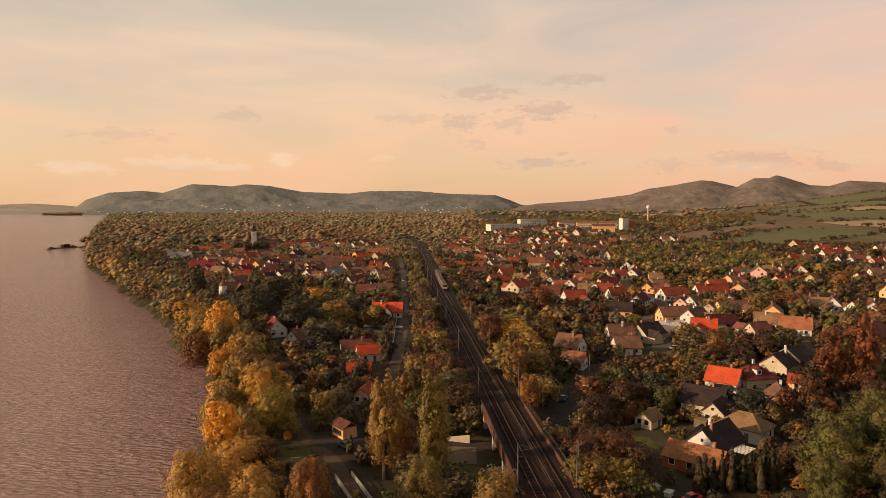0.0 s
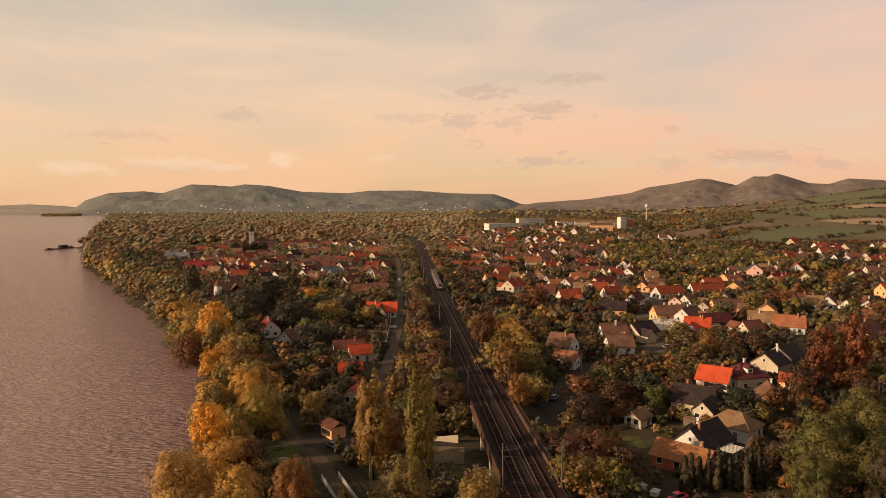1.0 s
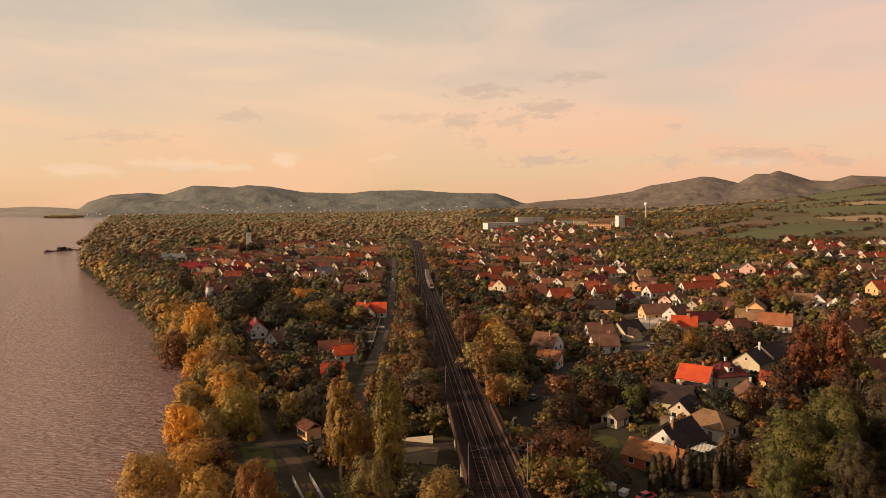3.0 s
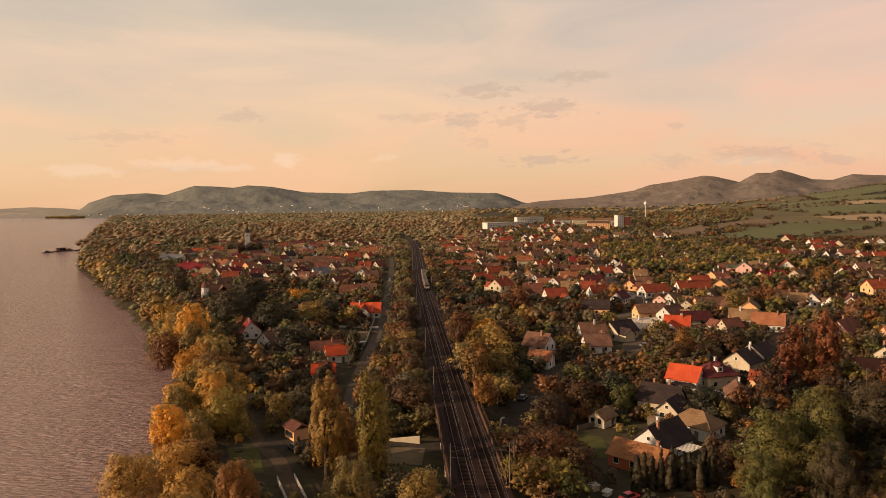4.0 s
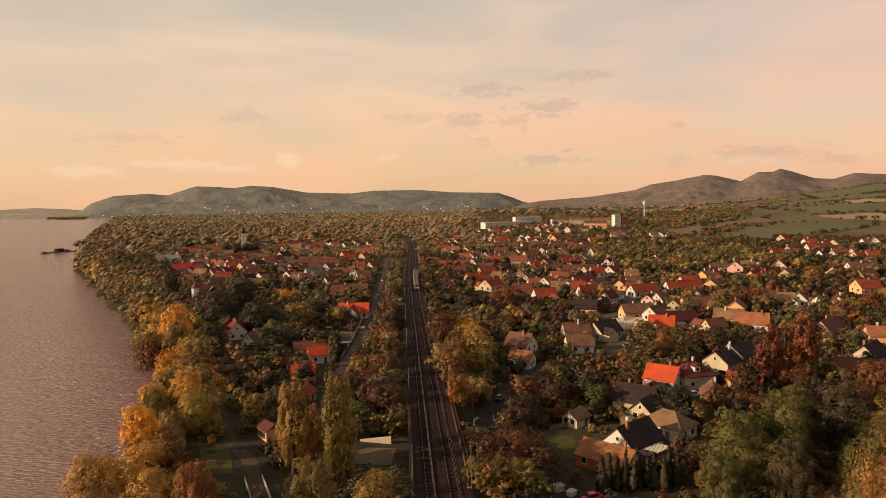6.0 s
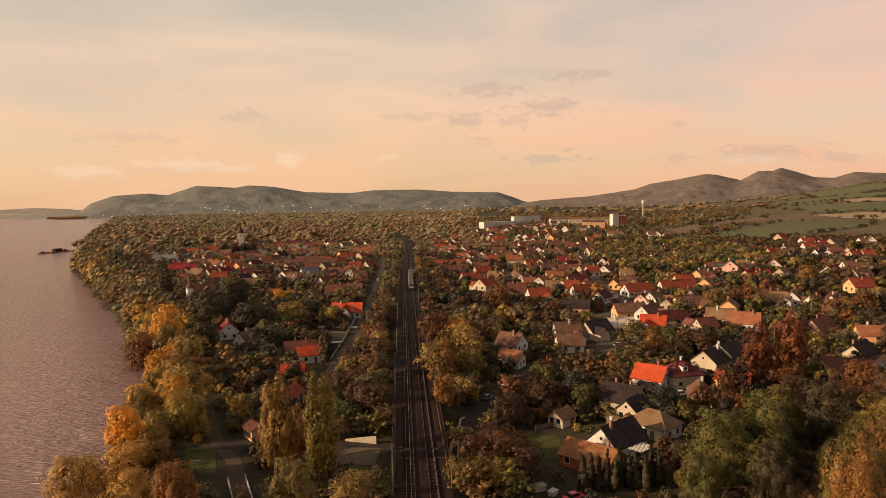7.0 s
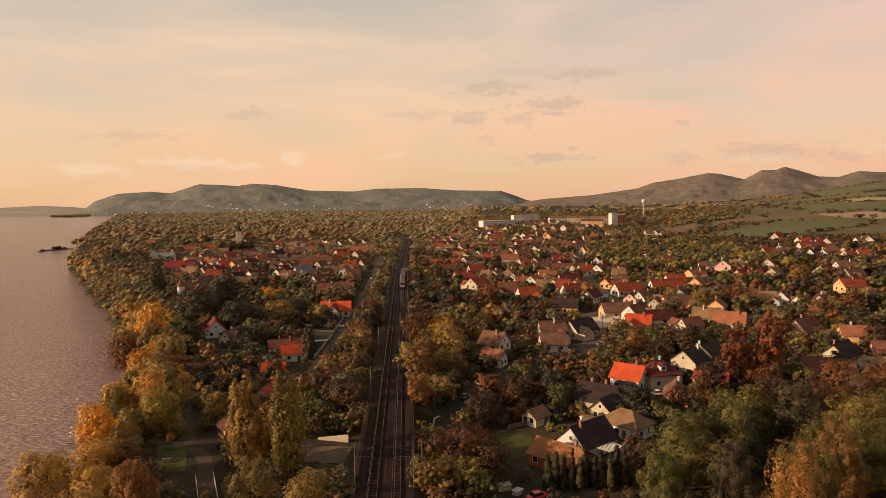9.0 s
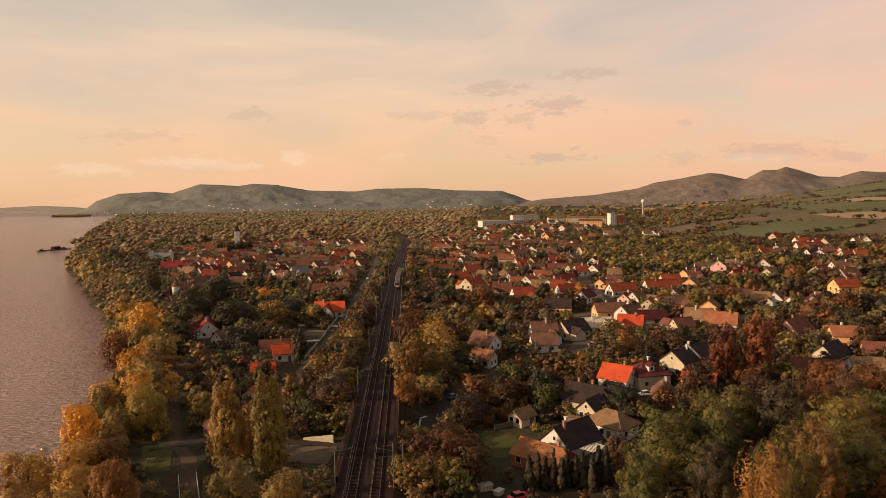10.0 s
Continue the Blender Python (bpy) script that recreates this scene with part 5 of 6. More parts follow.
def block(x, y, rot, L, W, floors, wall, label, name="apartment_block", roof="rust", flat=True):
    th = tagged(new(name), label, "building", group="large buildings")
    th.matrix_basis = pose(x, y, gz(x, y), 0, 0, rot)
    H = floors * 2.9
    bm = bmesh.new()
    box(bm, 0, 0, H / 2 - 1, L, W, H + 2, bevel=0.05)
    part("wall", bm, wall, th)
    if flat:
        bm = bmesh.new()
        box(bm, 0, 0, H + 0.2, L + 0.5, W + 0.5, 0.5, bevel=0.06)
        part("roof", bm, M_CONCRETE, th)
    else:
        part("roof", roof_gable(L, W, H, W * 0.2), ROOF[roof], th)
    n = max(3, int(L / 3.2))
    for f in range(floors):
        for k in range(n):
            m = pose(-L / 2 + L * (k + 0.5) / n, -W / 2, 1.5 + 2.9 * f)
            w = shared("window", WIN, th, m)
            shared("pane", PANE, w, Matrix.Identity(4))
    BUILT.append((x, y, math.hypot(L, W) / 2 + 2, rot, L, W))


def water_tower(x, y):
    th = tagged(new("water_tower"), "slender water tower with a white drum tank", "water tower")
    z = gz(x, y)
    th.location = (x, y, z)
    top = 51 - z
    bm = bmesh.new()
    rod(bm, (0, 0, -1), (0, 0, top - 6), 1.7, 1.3, 12)
    part("stem", bm, M_CONCRETE, th)
    bm = bmesh.new()
    rod(bm, (0, 0, top - 7), (0, 0, top - 4), 1.4, 3.6, 16)
    rod(bm, (0, 0, top - 4), (0, 0, top), 3.6, 3.6, 16)
    rod(bm, (0, 0, top), (0, 0, top + 1.2), 3.6, 0.6, 16)
    part("tank", bm, WALL["white"], th, "white drum tank")


church(-223, 776)
block(250, 958, 12, 9, 11, 6, WALL["white"], "six-storey pale apartment block")
block(262, 966, 12, 10, 12, 5, WALL["brick"], "brick-red apartment block beside a pale one")
block(108, 1180, 20, 80, 22, 3, WALL["white"], "long low white factory hall", "factory_hall")
block(152, 1215, 14, 50, 16, 4, WALL["white"], "long white factory wing", "factory_hall")
block(186, 1060, 6, 26, 12, 3, WALL["white"], "white school building with a tan roof", "school", "tan", False)
block(212, 1030, -6, 30, 13, 3, WALL["cream"], "cream apartment block with a tan roof", "apartment_block", "tan", False)
block(244, 1015, -6, 30, 13, 3, WALL["cream"], "cream apartment block with a tan roof", "apartment_block", "tan", False)
block(216, 935, -8, 30, 12, 3, WALL["orange"], "apricot apartment block with a brown roof", "apartment_block", "brown", False)
water_tower(388, 1310)


def train(y0, y1):
    """A short grey commuter train on the eastern track."""
    th = tagged(new("train"), "grey electric commuter train with dark windows", "train")
    n = 3
    step = (y1 - y0) / n
    m_body = material("train_paint", (0.13, 0.085, 0.07), (0.20, 0.135, 0.11), 0.8, 0.5, 0.05)
    m_roof = material("train_roof", (0.075, 0.056, 0.046), (0.125, 0.095, 0.078), 0.8, 0.75, 0.1)
    for k in range(n):
        ya = y0 + step * k + 0.4
        yb = y0 + step * (k + 1) - 0.4
        ym = (ya + yb) / 2
        x = float(rail_x(ym)) + 2.05
        turn = math.atan2(float(rail_x(ya)) - float(rail_x(yb)), yb - ya)
        bm = bmesh.new()
        box(bm, x, ym, 8.0, 2.8, yb - ya, 2.9, turn, bevel=0.35)
        car = part("carriage", bm, m_body, th)
        bm = bmesh.new()
        box(bm, x, ym, 9.55, 2.3, yb - ya - 1.0, 0.3, turn, bevel=0.1)
        part("roof", bm, m_roof, car)
        for s in (-1, 1):
            bm = bmesh.new()
            box(bm, x + s * 1.40, ym, 8.4, 0.06, yb - ya - 2.5, 0.8, turn)
            part("window", bm, M_GLASS, car)
        for q in (ya + 3, yb - 3):
            bm = bmesh.new()
            box(bm, float(rail_x(q)) + 2.05, q, 6.2, 2.2, 3.2, 0.85, turn, bevel=0.1)
            part("bogie", bm, M_RUSTSTEEL, car)
    bm = bmesh.new()
    box(bm, float(rail_x(y0)) + 2.05, y0 + 0.42, 8.6, 2.2, 0.12, 0.9)
    part("windscreen", bm, M_GLASS, th)
    bm = bmesh.new()
    box(bm, float(rail_x(y0)) + 2.05, y0 + 0.42, 7.3, 2.4, 0.10, 0.8)
    part("cab_front", bm, WALL["cream"], th, "pale cab front")


train(384, 470)


def kiosk(x, y, rot):
    th = tagged(new("kiosk"), "small riverside kiosk with an orange front and a low rust-brown roof", "kiosk")
    th.matrix_basis = pose(x, y, gz(x, y), 0, 0, rot)
    bm = bmesh.new()
    box(bm, 0, 0, 1.2, 5.2, 3.8, 3.0, bevel=0.05)
    part("wall", bm, WALL["orange"], th)
    part("roof", roof_gable(5.4, 4.0, 2.7, 1.1, 0.4, 0.14), ROOF["rust"], th)
    bm = bmesh.new()
    box(bm, 0, -1.92, 1.5, 3.8, 0.1, 1.0)
    part("serving_window", bm, M_GLASS, th)
    bm = bmesh.new()
    box(bm, 0, -2.1, 0.95, 4.2, 0.5, 0.1)
    part("counter", bm, M_WOODPOLE, th)
    BUILT.append((x, y, 4.5, rot, 7, 6))


kiosk(-23.5, 157.5, -52)


def footbridge(ax, ay, bx, by):
    th = tagged(new("footbridge"), "narrow road bridge with pale metal railings", "bridge")
    a, b = Vector((ax, ay, 0)), Vector((bx, by, 0))
    d = (b - a).normalized()
    turn = math.atan2(d.y, d.x)
    mid = (a + b) / 2
    th.matrix_basis = pose(mid.x, mid.y, 0.3, 0, 0, math.degrees(turn))
    L = (b - a).length
    bm = bmesh.new()
    box(bm, 0, 0, 0.05, L, 3.4, 0.5, bevel=0.05)
    part("deck", bm, M_DIRT, th)
    for s in (-1, 1):
        bm = bmesh.new()
        for z in (0.55, 0.95, 1.35):
            box(bm, 0, s * 1.7, z, L, 0.09, 0.09)
        n = int(L / 0.9)
        for k in range(n + 1):
            box(bm, -L / 2 + L * k / n, s * 1.7, 0.75, 0.08, 0.08, 1.3)
        part("railing", bm, M_FENCE, th, "pale metal railing")


footbridge(-19.8, 132, -13.6, 118)


def car(x, y, rot, paint, label):
    th = tagged(new("car"), label, "car", group="parked cars")
    th.matrix_basis = pose(x, y, gz(x, y) + 0.08, 0, 0, rot)
    bm = bmesh.new()
    box(bm, 0, 0, 0.62, 4.2, 1.75, 0.62, bevel=0.16)
    body = part("body", bm, paint, th)
    bm = bmesh.new()
    made = bmesh.ops.create_cube(bm, size=1.0, matrix=Matrix.Translation((-0.2, 0, 1.18)) @ Matrix.Diagonal((2.4, 1.55, 0.56, 1)))
    for v in made["verts"]:
        if v.co.z > 1.2:
            v.co.x = -0.2 + (v.co.x + 0.2) * 0.68
            v.co.y *= 0.84
    part("cabin", bm, M_GLASS, th, "dark car windows")
    bm = bmesh.new()
    box(bm, -0.2, 0, 1.47, 1.55, 1.25, 0.06, bevel=0.02)
    part("roof", bm, paint, th)
    for sx in (-1.3, 1.3):
        for sy in (-0.82, 0.82):
            bm = bmesh.new()
            rod(bm, (sx, sy - 0.1, 0.32), (sx, sy + 0.1, 0.32), 0.32, n=14)
            part("wheel", bm, M_GLASS, th)


PAINT = {
    "white": material("white_car_paint", (0.66, 0.64, 0.60), (0.74, 0.72, 0.68), 0.5, 0.3, 0.0),
    "red": material("red_car_paint", (0.45, 0.02, 0.02), (0.55, 0.03, 0.03), 0.5, 0.3, 0.0),
    "silver": material("silver_car_paint", (0.36, 0.35, 0.33), (0.46, 0.44, 0.42), 0.5, 0.35, 0.0, metal=0.4),
    "dark": material("dark_car_paint", (0.03, 0.03, 0.035), (0.05, 0.05, 0.055), 0.5, 0.3, 0.0),
}
car(-22.0, 149.0, -50, PAINT["dark"], "dark car parked beside the kiosk")
car(46.5, 122.0, 30, PAINT["red"], "small red car parked under trees")
car(87.0, 184.5, 20, PAINT["white"], "white car parked in a house yard")
car(84.5, 245.5, 5, PAINT["silver"], "silver car parked beside a garden")
car(33.5, 186.0, 65, PAINT["dark"], "dark car on the underpass road")
car(111.5, 372.0, 85, PAINT["silver"], "silver car on the village road")
car(-24.5, 398.0, 98, PAINT["dark"], "dark car parked in the village street")
car(-31.0, 480.0, 98, PAINT["white"], "white car parked in the village street")


def picnic_table(x, y, rot):
    th = tagged(new("picnic_table"), "dark wooden picnic table with benches on the lawn", "table", group="picnic tables")
    th.matrix_basis = pose(x, y, gz(x, y) + 0.06, 0, 0, rot)
    bm = bmesh.new()
    box(bm, 0, 0, 0.73, 1.9, 0.8, 0.06, bevel=0.01)
    part("tabletop", bm, M_WOODPOLE, th)
    for s in (-1, 1):
        bm = bmesh.new()
        box(bm, 0, s * 0.72, 0.44, 1.9, 0.28, 0.05, bevel=0.01)
        part("bench", bm, M_WOODPOLE, th)
        bm = bmesh.new()
        box(bm, s * 0.7, 0, 0.41, 0.09, 1.5, 0.08)
        rod(bm, (s * 0.7, -0.6, 0), (s * 0.7, -0.25, 0.72), 0.05, n=6)
        rod(bm, (s * 0.7, 0.6, 0), (s * 0.7, 0.25, 0.72), 0.05, n=6)
        part("trestle", bm, M_WOODPOLE, th)


picnic_table(-34.5, 148.7, 20)
picnic_table(-31.7, 141.4, 10)


def retaining_wall():
    th = tagged(new("retaining_wall"), "white sloping concrete wall beside the underpass", "wall")
    bm = bmesh.new()
    pts = ((-1.4, 154.6, 0.4), (6.2, 152.2, 1.9))
    lo = []
    for x, y, h in pts:
        z = gz(x, y)
        for dy in (0.0, 0.4):
            lo.append((bm.verts.new((x, y + dy, z - 0.4)), bm.verts.new((x, y + dy, z + h))))
    a, b, c, d = lo
    for f in ((a[0], c[0], c[1], a[1]), (d[0], b[0], b[1], d[1]), (a[1], c[1], d[1], b[1]), (b[0], a[0], a[1], b[1]), (c[0], d[0], d[1], c[1])):
        bm.faces.new(f)
    bmesh.ops.recalc_face_normals(bm, faces=bm.faces)
    part("slab", bm, WALL["cream"], th)


retaining_wall()


def pole(x, y, h, label="wooden utility pole with a crossarm"):
    th = tagged(new("utility_pole"), label, "pole", group="utility poles")
    th.location = (x, y, gz(x, y))
    bm = bmesh.new()
    rod(bm, (0, 0, -0.5), (0, 0, h), 0.16, 0.10)
    part("post", bm, M_WOODPOLE, th)
    bm = bmesh.new()
    box(bm, 0, 0, h - 0.5, 1.6, 0.1, 0.12)
    part("crossarm", bm, M_WOODPOLE, th)


for px_, py_ in ((28.5, 133), (45, 206), (62, 232), (88, 262), (101, 306), (107, 360), (108, 410), (118, 470), (131, 540),
                 (-20.4, 232), (-21.2, 272), (-23.4, 312), (-27, 365), (-31.5, 430), (-38.5, 500), (-44, 580),
                 (124, 178), (132, 226), (150, 268), (182, 305), (225, 340)):
    pole(px_, py_, 8.5)
pole(25.2, 121, 12.0, "tall wooden utility pole with a crossarm")
pole(112.5, 168, 9.0)


def street_lamp(x, y, h, reach, turn):
    th = tagged(new("street_lamp"), "grey street lamp with a single white head", "street lamp", group="street lamps")
    th.matrix_basis = pose(x, y, gz(x, y), 0, 0, turn)
    bm = bmesh.new()
    rod(bm, (0, 0, -0.4), (0, 0, h), 0.09, 0.06)
    rod(bm, (0, 0, h), (reach, 0, h + 0.3), 0.045, n=6)
    part("post", bm, M_POLE, th)
    bm = bmesh.new()
    box(bm, reach + 0.3, 0, h + 0.3, 0.75, 0.3, 0.16, bevel=0.04)
    part("head", bm, M_FENCE, th)


street_lamp(38.5, 174.5, 7, 1.2, 160)
street_lamp(25.5, 171, 7, 1.2, 160)
street_lamp(114.5, 170, 7, 1.0, 40)


def fence(pts, h, mat, label, gap=2.2):
    th = tagged(new("fence"), label, "fence", group="garden fences")
    for (ax, ay), (bx, by) in zip(pts[:-1], pts[1:]):
        L = math.hypot(bx - ax, by - ay)
        turn = math.atan2(by - ay, bx - ax)
        n = max(1, int(L / gap))
        for k in range(n):
            t = (k + 0.5) / n
            x, y = ax + (bx - ax) * t, ay + (by - ay) * t
            z = gz(x, y)
            bm = bmesh.new()
            box(bm, x, y, z + h / 2, L / n - 0.14, 0.06, h * 0.84, turn)
            part("panel", bm, mat, th)
            bm = bmesh.new()
            box(bm, ax + (bx - ax) * k / n, ay + (by - ay) * k / n, z + h / 2 - 0.1, 0.14, 0.14, h + 0.3, turn)
            part("post", bm, mat, th)


fence(((-20, 236), (-20.8, 268), (-25, 350)), 1.3, M_FENCE, "pale garden fence along the village street")
fence(((-38, 300), (-19, 297)), 1.1, M_FENCE, "pale garden fence across a vegetable plot")
fence(((-40, 288), (-18.5, 285)), 1.0, M_WOODPOLE, "weathered fence across a vegetable plot")
fence(((42, 262), (66, 268), (84, 272)), 1.5, M_FENCE, "long pale garden fence behind the houses")
fence(((44, 160), (57, 168), (62, 180)), 1.4, M_WOODPOLE, "weathered wooden garden fence")
fence(((58, 156), (66, 165)), 1.4, M_WOODPOLE, "weathered wooden yard fence")
fence(((76, 143), (84, 150)), 1.4, M_FENCE, "pale yard fence beside a house")


def landing_stage():
    th = tagged(new("landing_stage"), "dark floating landing stage with a small cabin", "pontoon")
    th.matrix_basis = pose(-507, 882, -2.0, 0, 0, 84)
    bm = bmesh.new()
    box(bm, 8, 0, 0.6, 34, 7, 1.6, bevel=0.25)
    part("hull", bm, M_RUSTSTEEL, th)
    bm = bmesh.new()
    box(bm, -19, 1, 0.5, 15, 4, 1.3, bevel=0.4)
    tender = part("tender", bm, M_RUSTSTEEL, th, "small dark moored boat")
    bm = bmesh.new()
    box(bm, -20, 1, 1.9, 4, 3, 1.6, bevel=0.2)
    part("wheelhouse", bm, ROOF["dark"], tender)
    bm = bmesh.new()
    box(bm, 19, 0, 2.2, 5, 4.4, 1.8, bevel=0.15)
    part("shelter", bm, ROOF["brown"], th)
    bm = bmesh.new()
    box(bm, 6, 0, 3.0, 12, 5, 3.4, bevel=0.15)
    part("cabin", bm, ROOF["dark"], th)
    bm = bmesh.new()
    rod(bm, (14, 0, 1), (14, 0, 8), 0.2, 0.1)
    part("mast", bm, M_POLE, th)
    bm = bmesh.new()
    box(bm, 14, -12, 1.2, 2.0, 22, 0.4)
    part("gangway", bm, M_RUSTSTEEL, th)


def boat():
    th = tagged(new("boat"), "small dark river boat under way", "boat")
    th.matrix_basis = pose(-1320, 1830, -2.0, 0, 0, 20)
    bm = bmesh.new()
    box(bm, 0, 0, 0.8, 22, 5, 2.0, bevel=0.5)
    part("hull", bm, M_RUSTSTEEL, th)
    bm = bmesh.new()
    box(bm, -5, 0, 2.8, 6, 3.6, 2.4, bevel=0.2)
    part("wheelhouse", bm, WALL["white"], th)


landing_stage()
boat()


# ---- trees ----
def limb_mesh(name, h, w):
    """A tapered trunk that forks into limbs, one metre per unit of height and width given."""
    rnd = random.Random(int(h * 10 + w))
    bm = bmesh.new()
    rod(bm, (0, 0, -0.5), (0, 0, h * 0.35), h * 0.026, h * 0.019)
    rod(bm, (0, 0, h * 0.35), (w * 0.03, 0, h * 0.8), h * 0.019, h * 0.006)
    for k in range(6):
        a = k * 2.4 + rnd.random()
        z = h * rnd.uniform(0.22, 0.5)
        e = (math.cos(a) * w * 0.32, math.sin(a) * w * 0.32, z + h * rnd.uniform(0.18, 0.32))
        rod(bm, (0, 0, z), e, h * 0.010, h * 0.004, 6)
    me = bpy.data.meshes.new(name)
    bm.to_mesh(me)
    bm.free()
    me.materials.append(M_BARK)
    return me


OCTA = np.array([(1.0, 0, 0), (0, 1.0, 0), (-1.0, 0, 0), (0, -1.0, 0), (0, 0, 1.0), (0, 0, -1.0)])
OCTA_FACES = np.array([(k, (k + 1) % 4, 4) for k in range(4)] + [((k + 1) % 4, k, 5) for k in range(4)])


def unit(v):
    return v / (np.linalg.norm(v, axis=1)[:, None] + 1e-9)


def crown_arrays(shape, seed, leaves, size, lobes=10, twigs=8, ruffle=0.3, cores=12, dense=0.74, loose=0.14):
    """Foliage of a tree one unit high and one unit wide. Leaf sprays lie in tufts round uneven boughs, over a dense inner mass:
    the sprays' middles, two half-axes and the way they face, and the inner masses' middles and radii."""
    r = np.random.RandomState(seed)
    if shape == "poplar":
        lobes, twigs = lobes * 2, twigs + 2
    lo = {"round": 0.10, "tall": 0.10, "willow": 0.04, "poplar": 0.05, "cone": 0.0}[shape]
    z = lo + (0.93 - lo) * np.sort(r.uniform(0.0, 1.0, lobes)) ** 0.85
    u = (z - lo) / (1 - lo)
    wide = {"round": 0.50 * np.sqrt(np.clip(np.sin(np.pi * (0.10 + 0.86 * u)), 0, 1)),
            "tall": 0.50 * np.clip(np.sin(np.pi * (0.16 + 0.82 * u ** 0.8)), 0, 1) ** 0.8,
            "willow": 0.50 * np.sqrt(np.clip(np.cos(np.pi * 0.49 * u ** 1.5), 0, 1)),
            "poplar": 0.50 * np.clip((1.03 - u) * 3, 0, 1) ** 0.7 * (0.55 + 0.45 * np.sin(np.pi * np.clip(u, 0, 1))),
            "cone": 0.50 * (1.02 - u) ** 0.75}[shape]
    a = np.arange(lobes) * 2.4 + r.uniform(-0.5, 0.5, lobes)
    k = r.uniform(0.40, 0.78, lobes) * wide * (1 + 0.22 * np.sin(a * 2 + seed))
    if shape == "cone":
        k = k * 0.15
    c = np.stack([np.cos(a) * k, np.sin(a) * k, z], 1)
    br = wide * r.uniform(0.34, 0.60, lobes) + 0.02
    if shape == "cone":
        br = wide * 0.9 + 0.03
    if shape == "poplar":
        br = br * 1.25
    tall = {"round": 0.85, "tall": 0.62, "willow": 0.9, "poplar": 0.30, "cone": 0.30}[shape]
    # tufts round each bough
    bi = np.repeat(np.arange(lobes), twigs)
    d = r.normal(size=(lobes * twigs, 3))
    d[:, 2] += 0.3
    d = unit(d)
    rad = np.stack([br[bi], br[bi], br[bi] * tall], 1)
    tc = c[bi] + d * rad * r.uniform(0.6, 0.95, len(bi))[:, None]
    tr = br[bi] * r.uniform(0.30, 0.55, len(bi))
    if shape == "willow":
        tc[:, 2] -= 0.06 * r.uniform(0, 1, len(bi))
    tc[:, 2] = np.clip(tc[:, 2], 0.02, 1.0)
    vol = tr ** 1.8 + 1e-4
    pick = r.choice(len(tc), leaves, p=vol / vol.sum())
    e = r.normal(size=(leaves, 3)) + d[pick] * 1.1
    e[:, 2] += 0.15
    e = unit(e)
    reach = np.stack([tr, tr, tr * (tall if shape != "willow" else 1.6)], 1)
    p = tc[pick] + e * reach[pick] * (0.70 + 0.40 * np.sqrt(r.uniform(0, 1, leaves)))[:, None]
    p[:, 2] = np.clip(p[:, 2], 0.0, 1.05)
    out = unit(p - np.array([0, 0, 0.45]))
    face = unit(0.85 * e + 0.45 * d[pick] + 0.4 * out)
    nrm = unit(face + r.normal(scale=ruffle, size=(leaves, 3)))
    t = unit(np.cross(nrm, r.normal(size=(leaves, 3))))
    b = np.cross(nrm, t)
    s = size * r.uniform(0.55, 1.4, leaves)[:, None]
    facing = unit(face + r.normal(scale=loose, size=(leaves, 3)))
    # the inner mass: the largest boughs, a little smaller than their tufts reach
    big = np.argsort(-br)[:cores]
    return p, t * s, b * s, facing, c[big], np.stack([br[big], br[big], br[big] * tall], 1) * dense


def crown_points(arr, sx, sz):
    """A crown sx wide and sz high, its leaves not stretched: points, triangles and the way each point faces."""
    p, t, b, facing, cc, cr = arr
    k = np.array([sx, sx, sz])
    q = p * k
    leaf = np.stack([q - t - b * 0.7, q + t - b * 0.7, q + b * 1.3], 1).reshape(-1, 3)
    uneven = 1 + 0.16 * np.sin(np.arange(len(cc) * 6) * 2.7 + sx).reshape(len(cc), 6, 1)
    core = ((cc[:, None, :] + OCTA[None] * cr[:, None, :] * uneven) * k).reshape(-1, 3)
    core[:, 2] = np.maximum(core[:, 2], 0.02 * sz)
    n_leaf = len(leaf)
    tris = np.concatenate([np.arange(n_leaf).reshape(-1, 3), (n_leaf + np.arange(len(cc))[:, None, None] * 6 + OCTA_FACES[None]).reshape(-1, 3)])
    face = np.concatenate([np.repeat(facing, 3, axis=0), np.tile(OCTA, (len(cc), 1))])
    return np.concatenate([leaf, core]), tris, face


def leaf_mesh(name, lots, mats):
    """One mesh from many crowns."""
    start = np.cumsum([0] + [len(v) for v, _, _ in lots])
    pts = np.concatenate([v for v, _, _ in lots])
    tris = np.concatenate([f + a for (_, f, _), a in zip(lots, start)])
    face = np.concatenate([n for _, _, n in lots])
    me = bpy.data.meshes.new(name)
    n = len(tris)
    me.vertices.add(len(pts))
    me.vertices.foreach_set("co", pts.astype(np.float32).ravel())
    me.loops.add(n * 3)
    me.loops.foreach_set("vertex_index", tris.astype(np.int32).ravel())
    me.polygons.add(n)
    me.polygons.foreach_set("loop_start", np.arange(n, dtype=np.int32) * 3)
    me.polygons.foreach_set("loop_total", np.full(n, 3, dtype=np.int32))
    me.polygons.foreach_set("use_smooth", np.ones(n, dtype=bool))
    for m in mats:
        me.materials.append(m)
    me.update(calc_edges=True)
    me.attributes.new("custom_normal", "FLOAT_VECTOR", "POINT").data.foreach_set("vector", face.astype(np.float32).ravel())
    return me


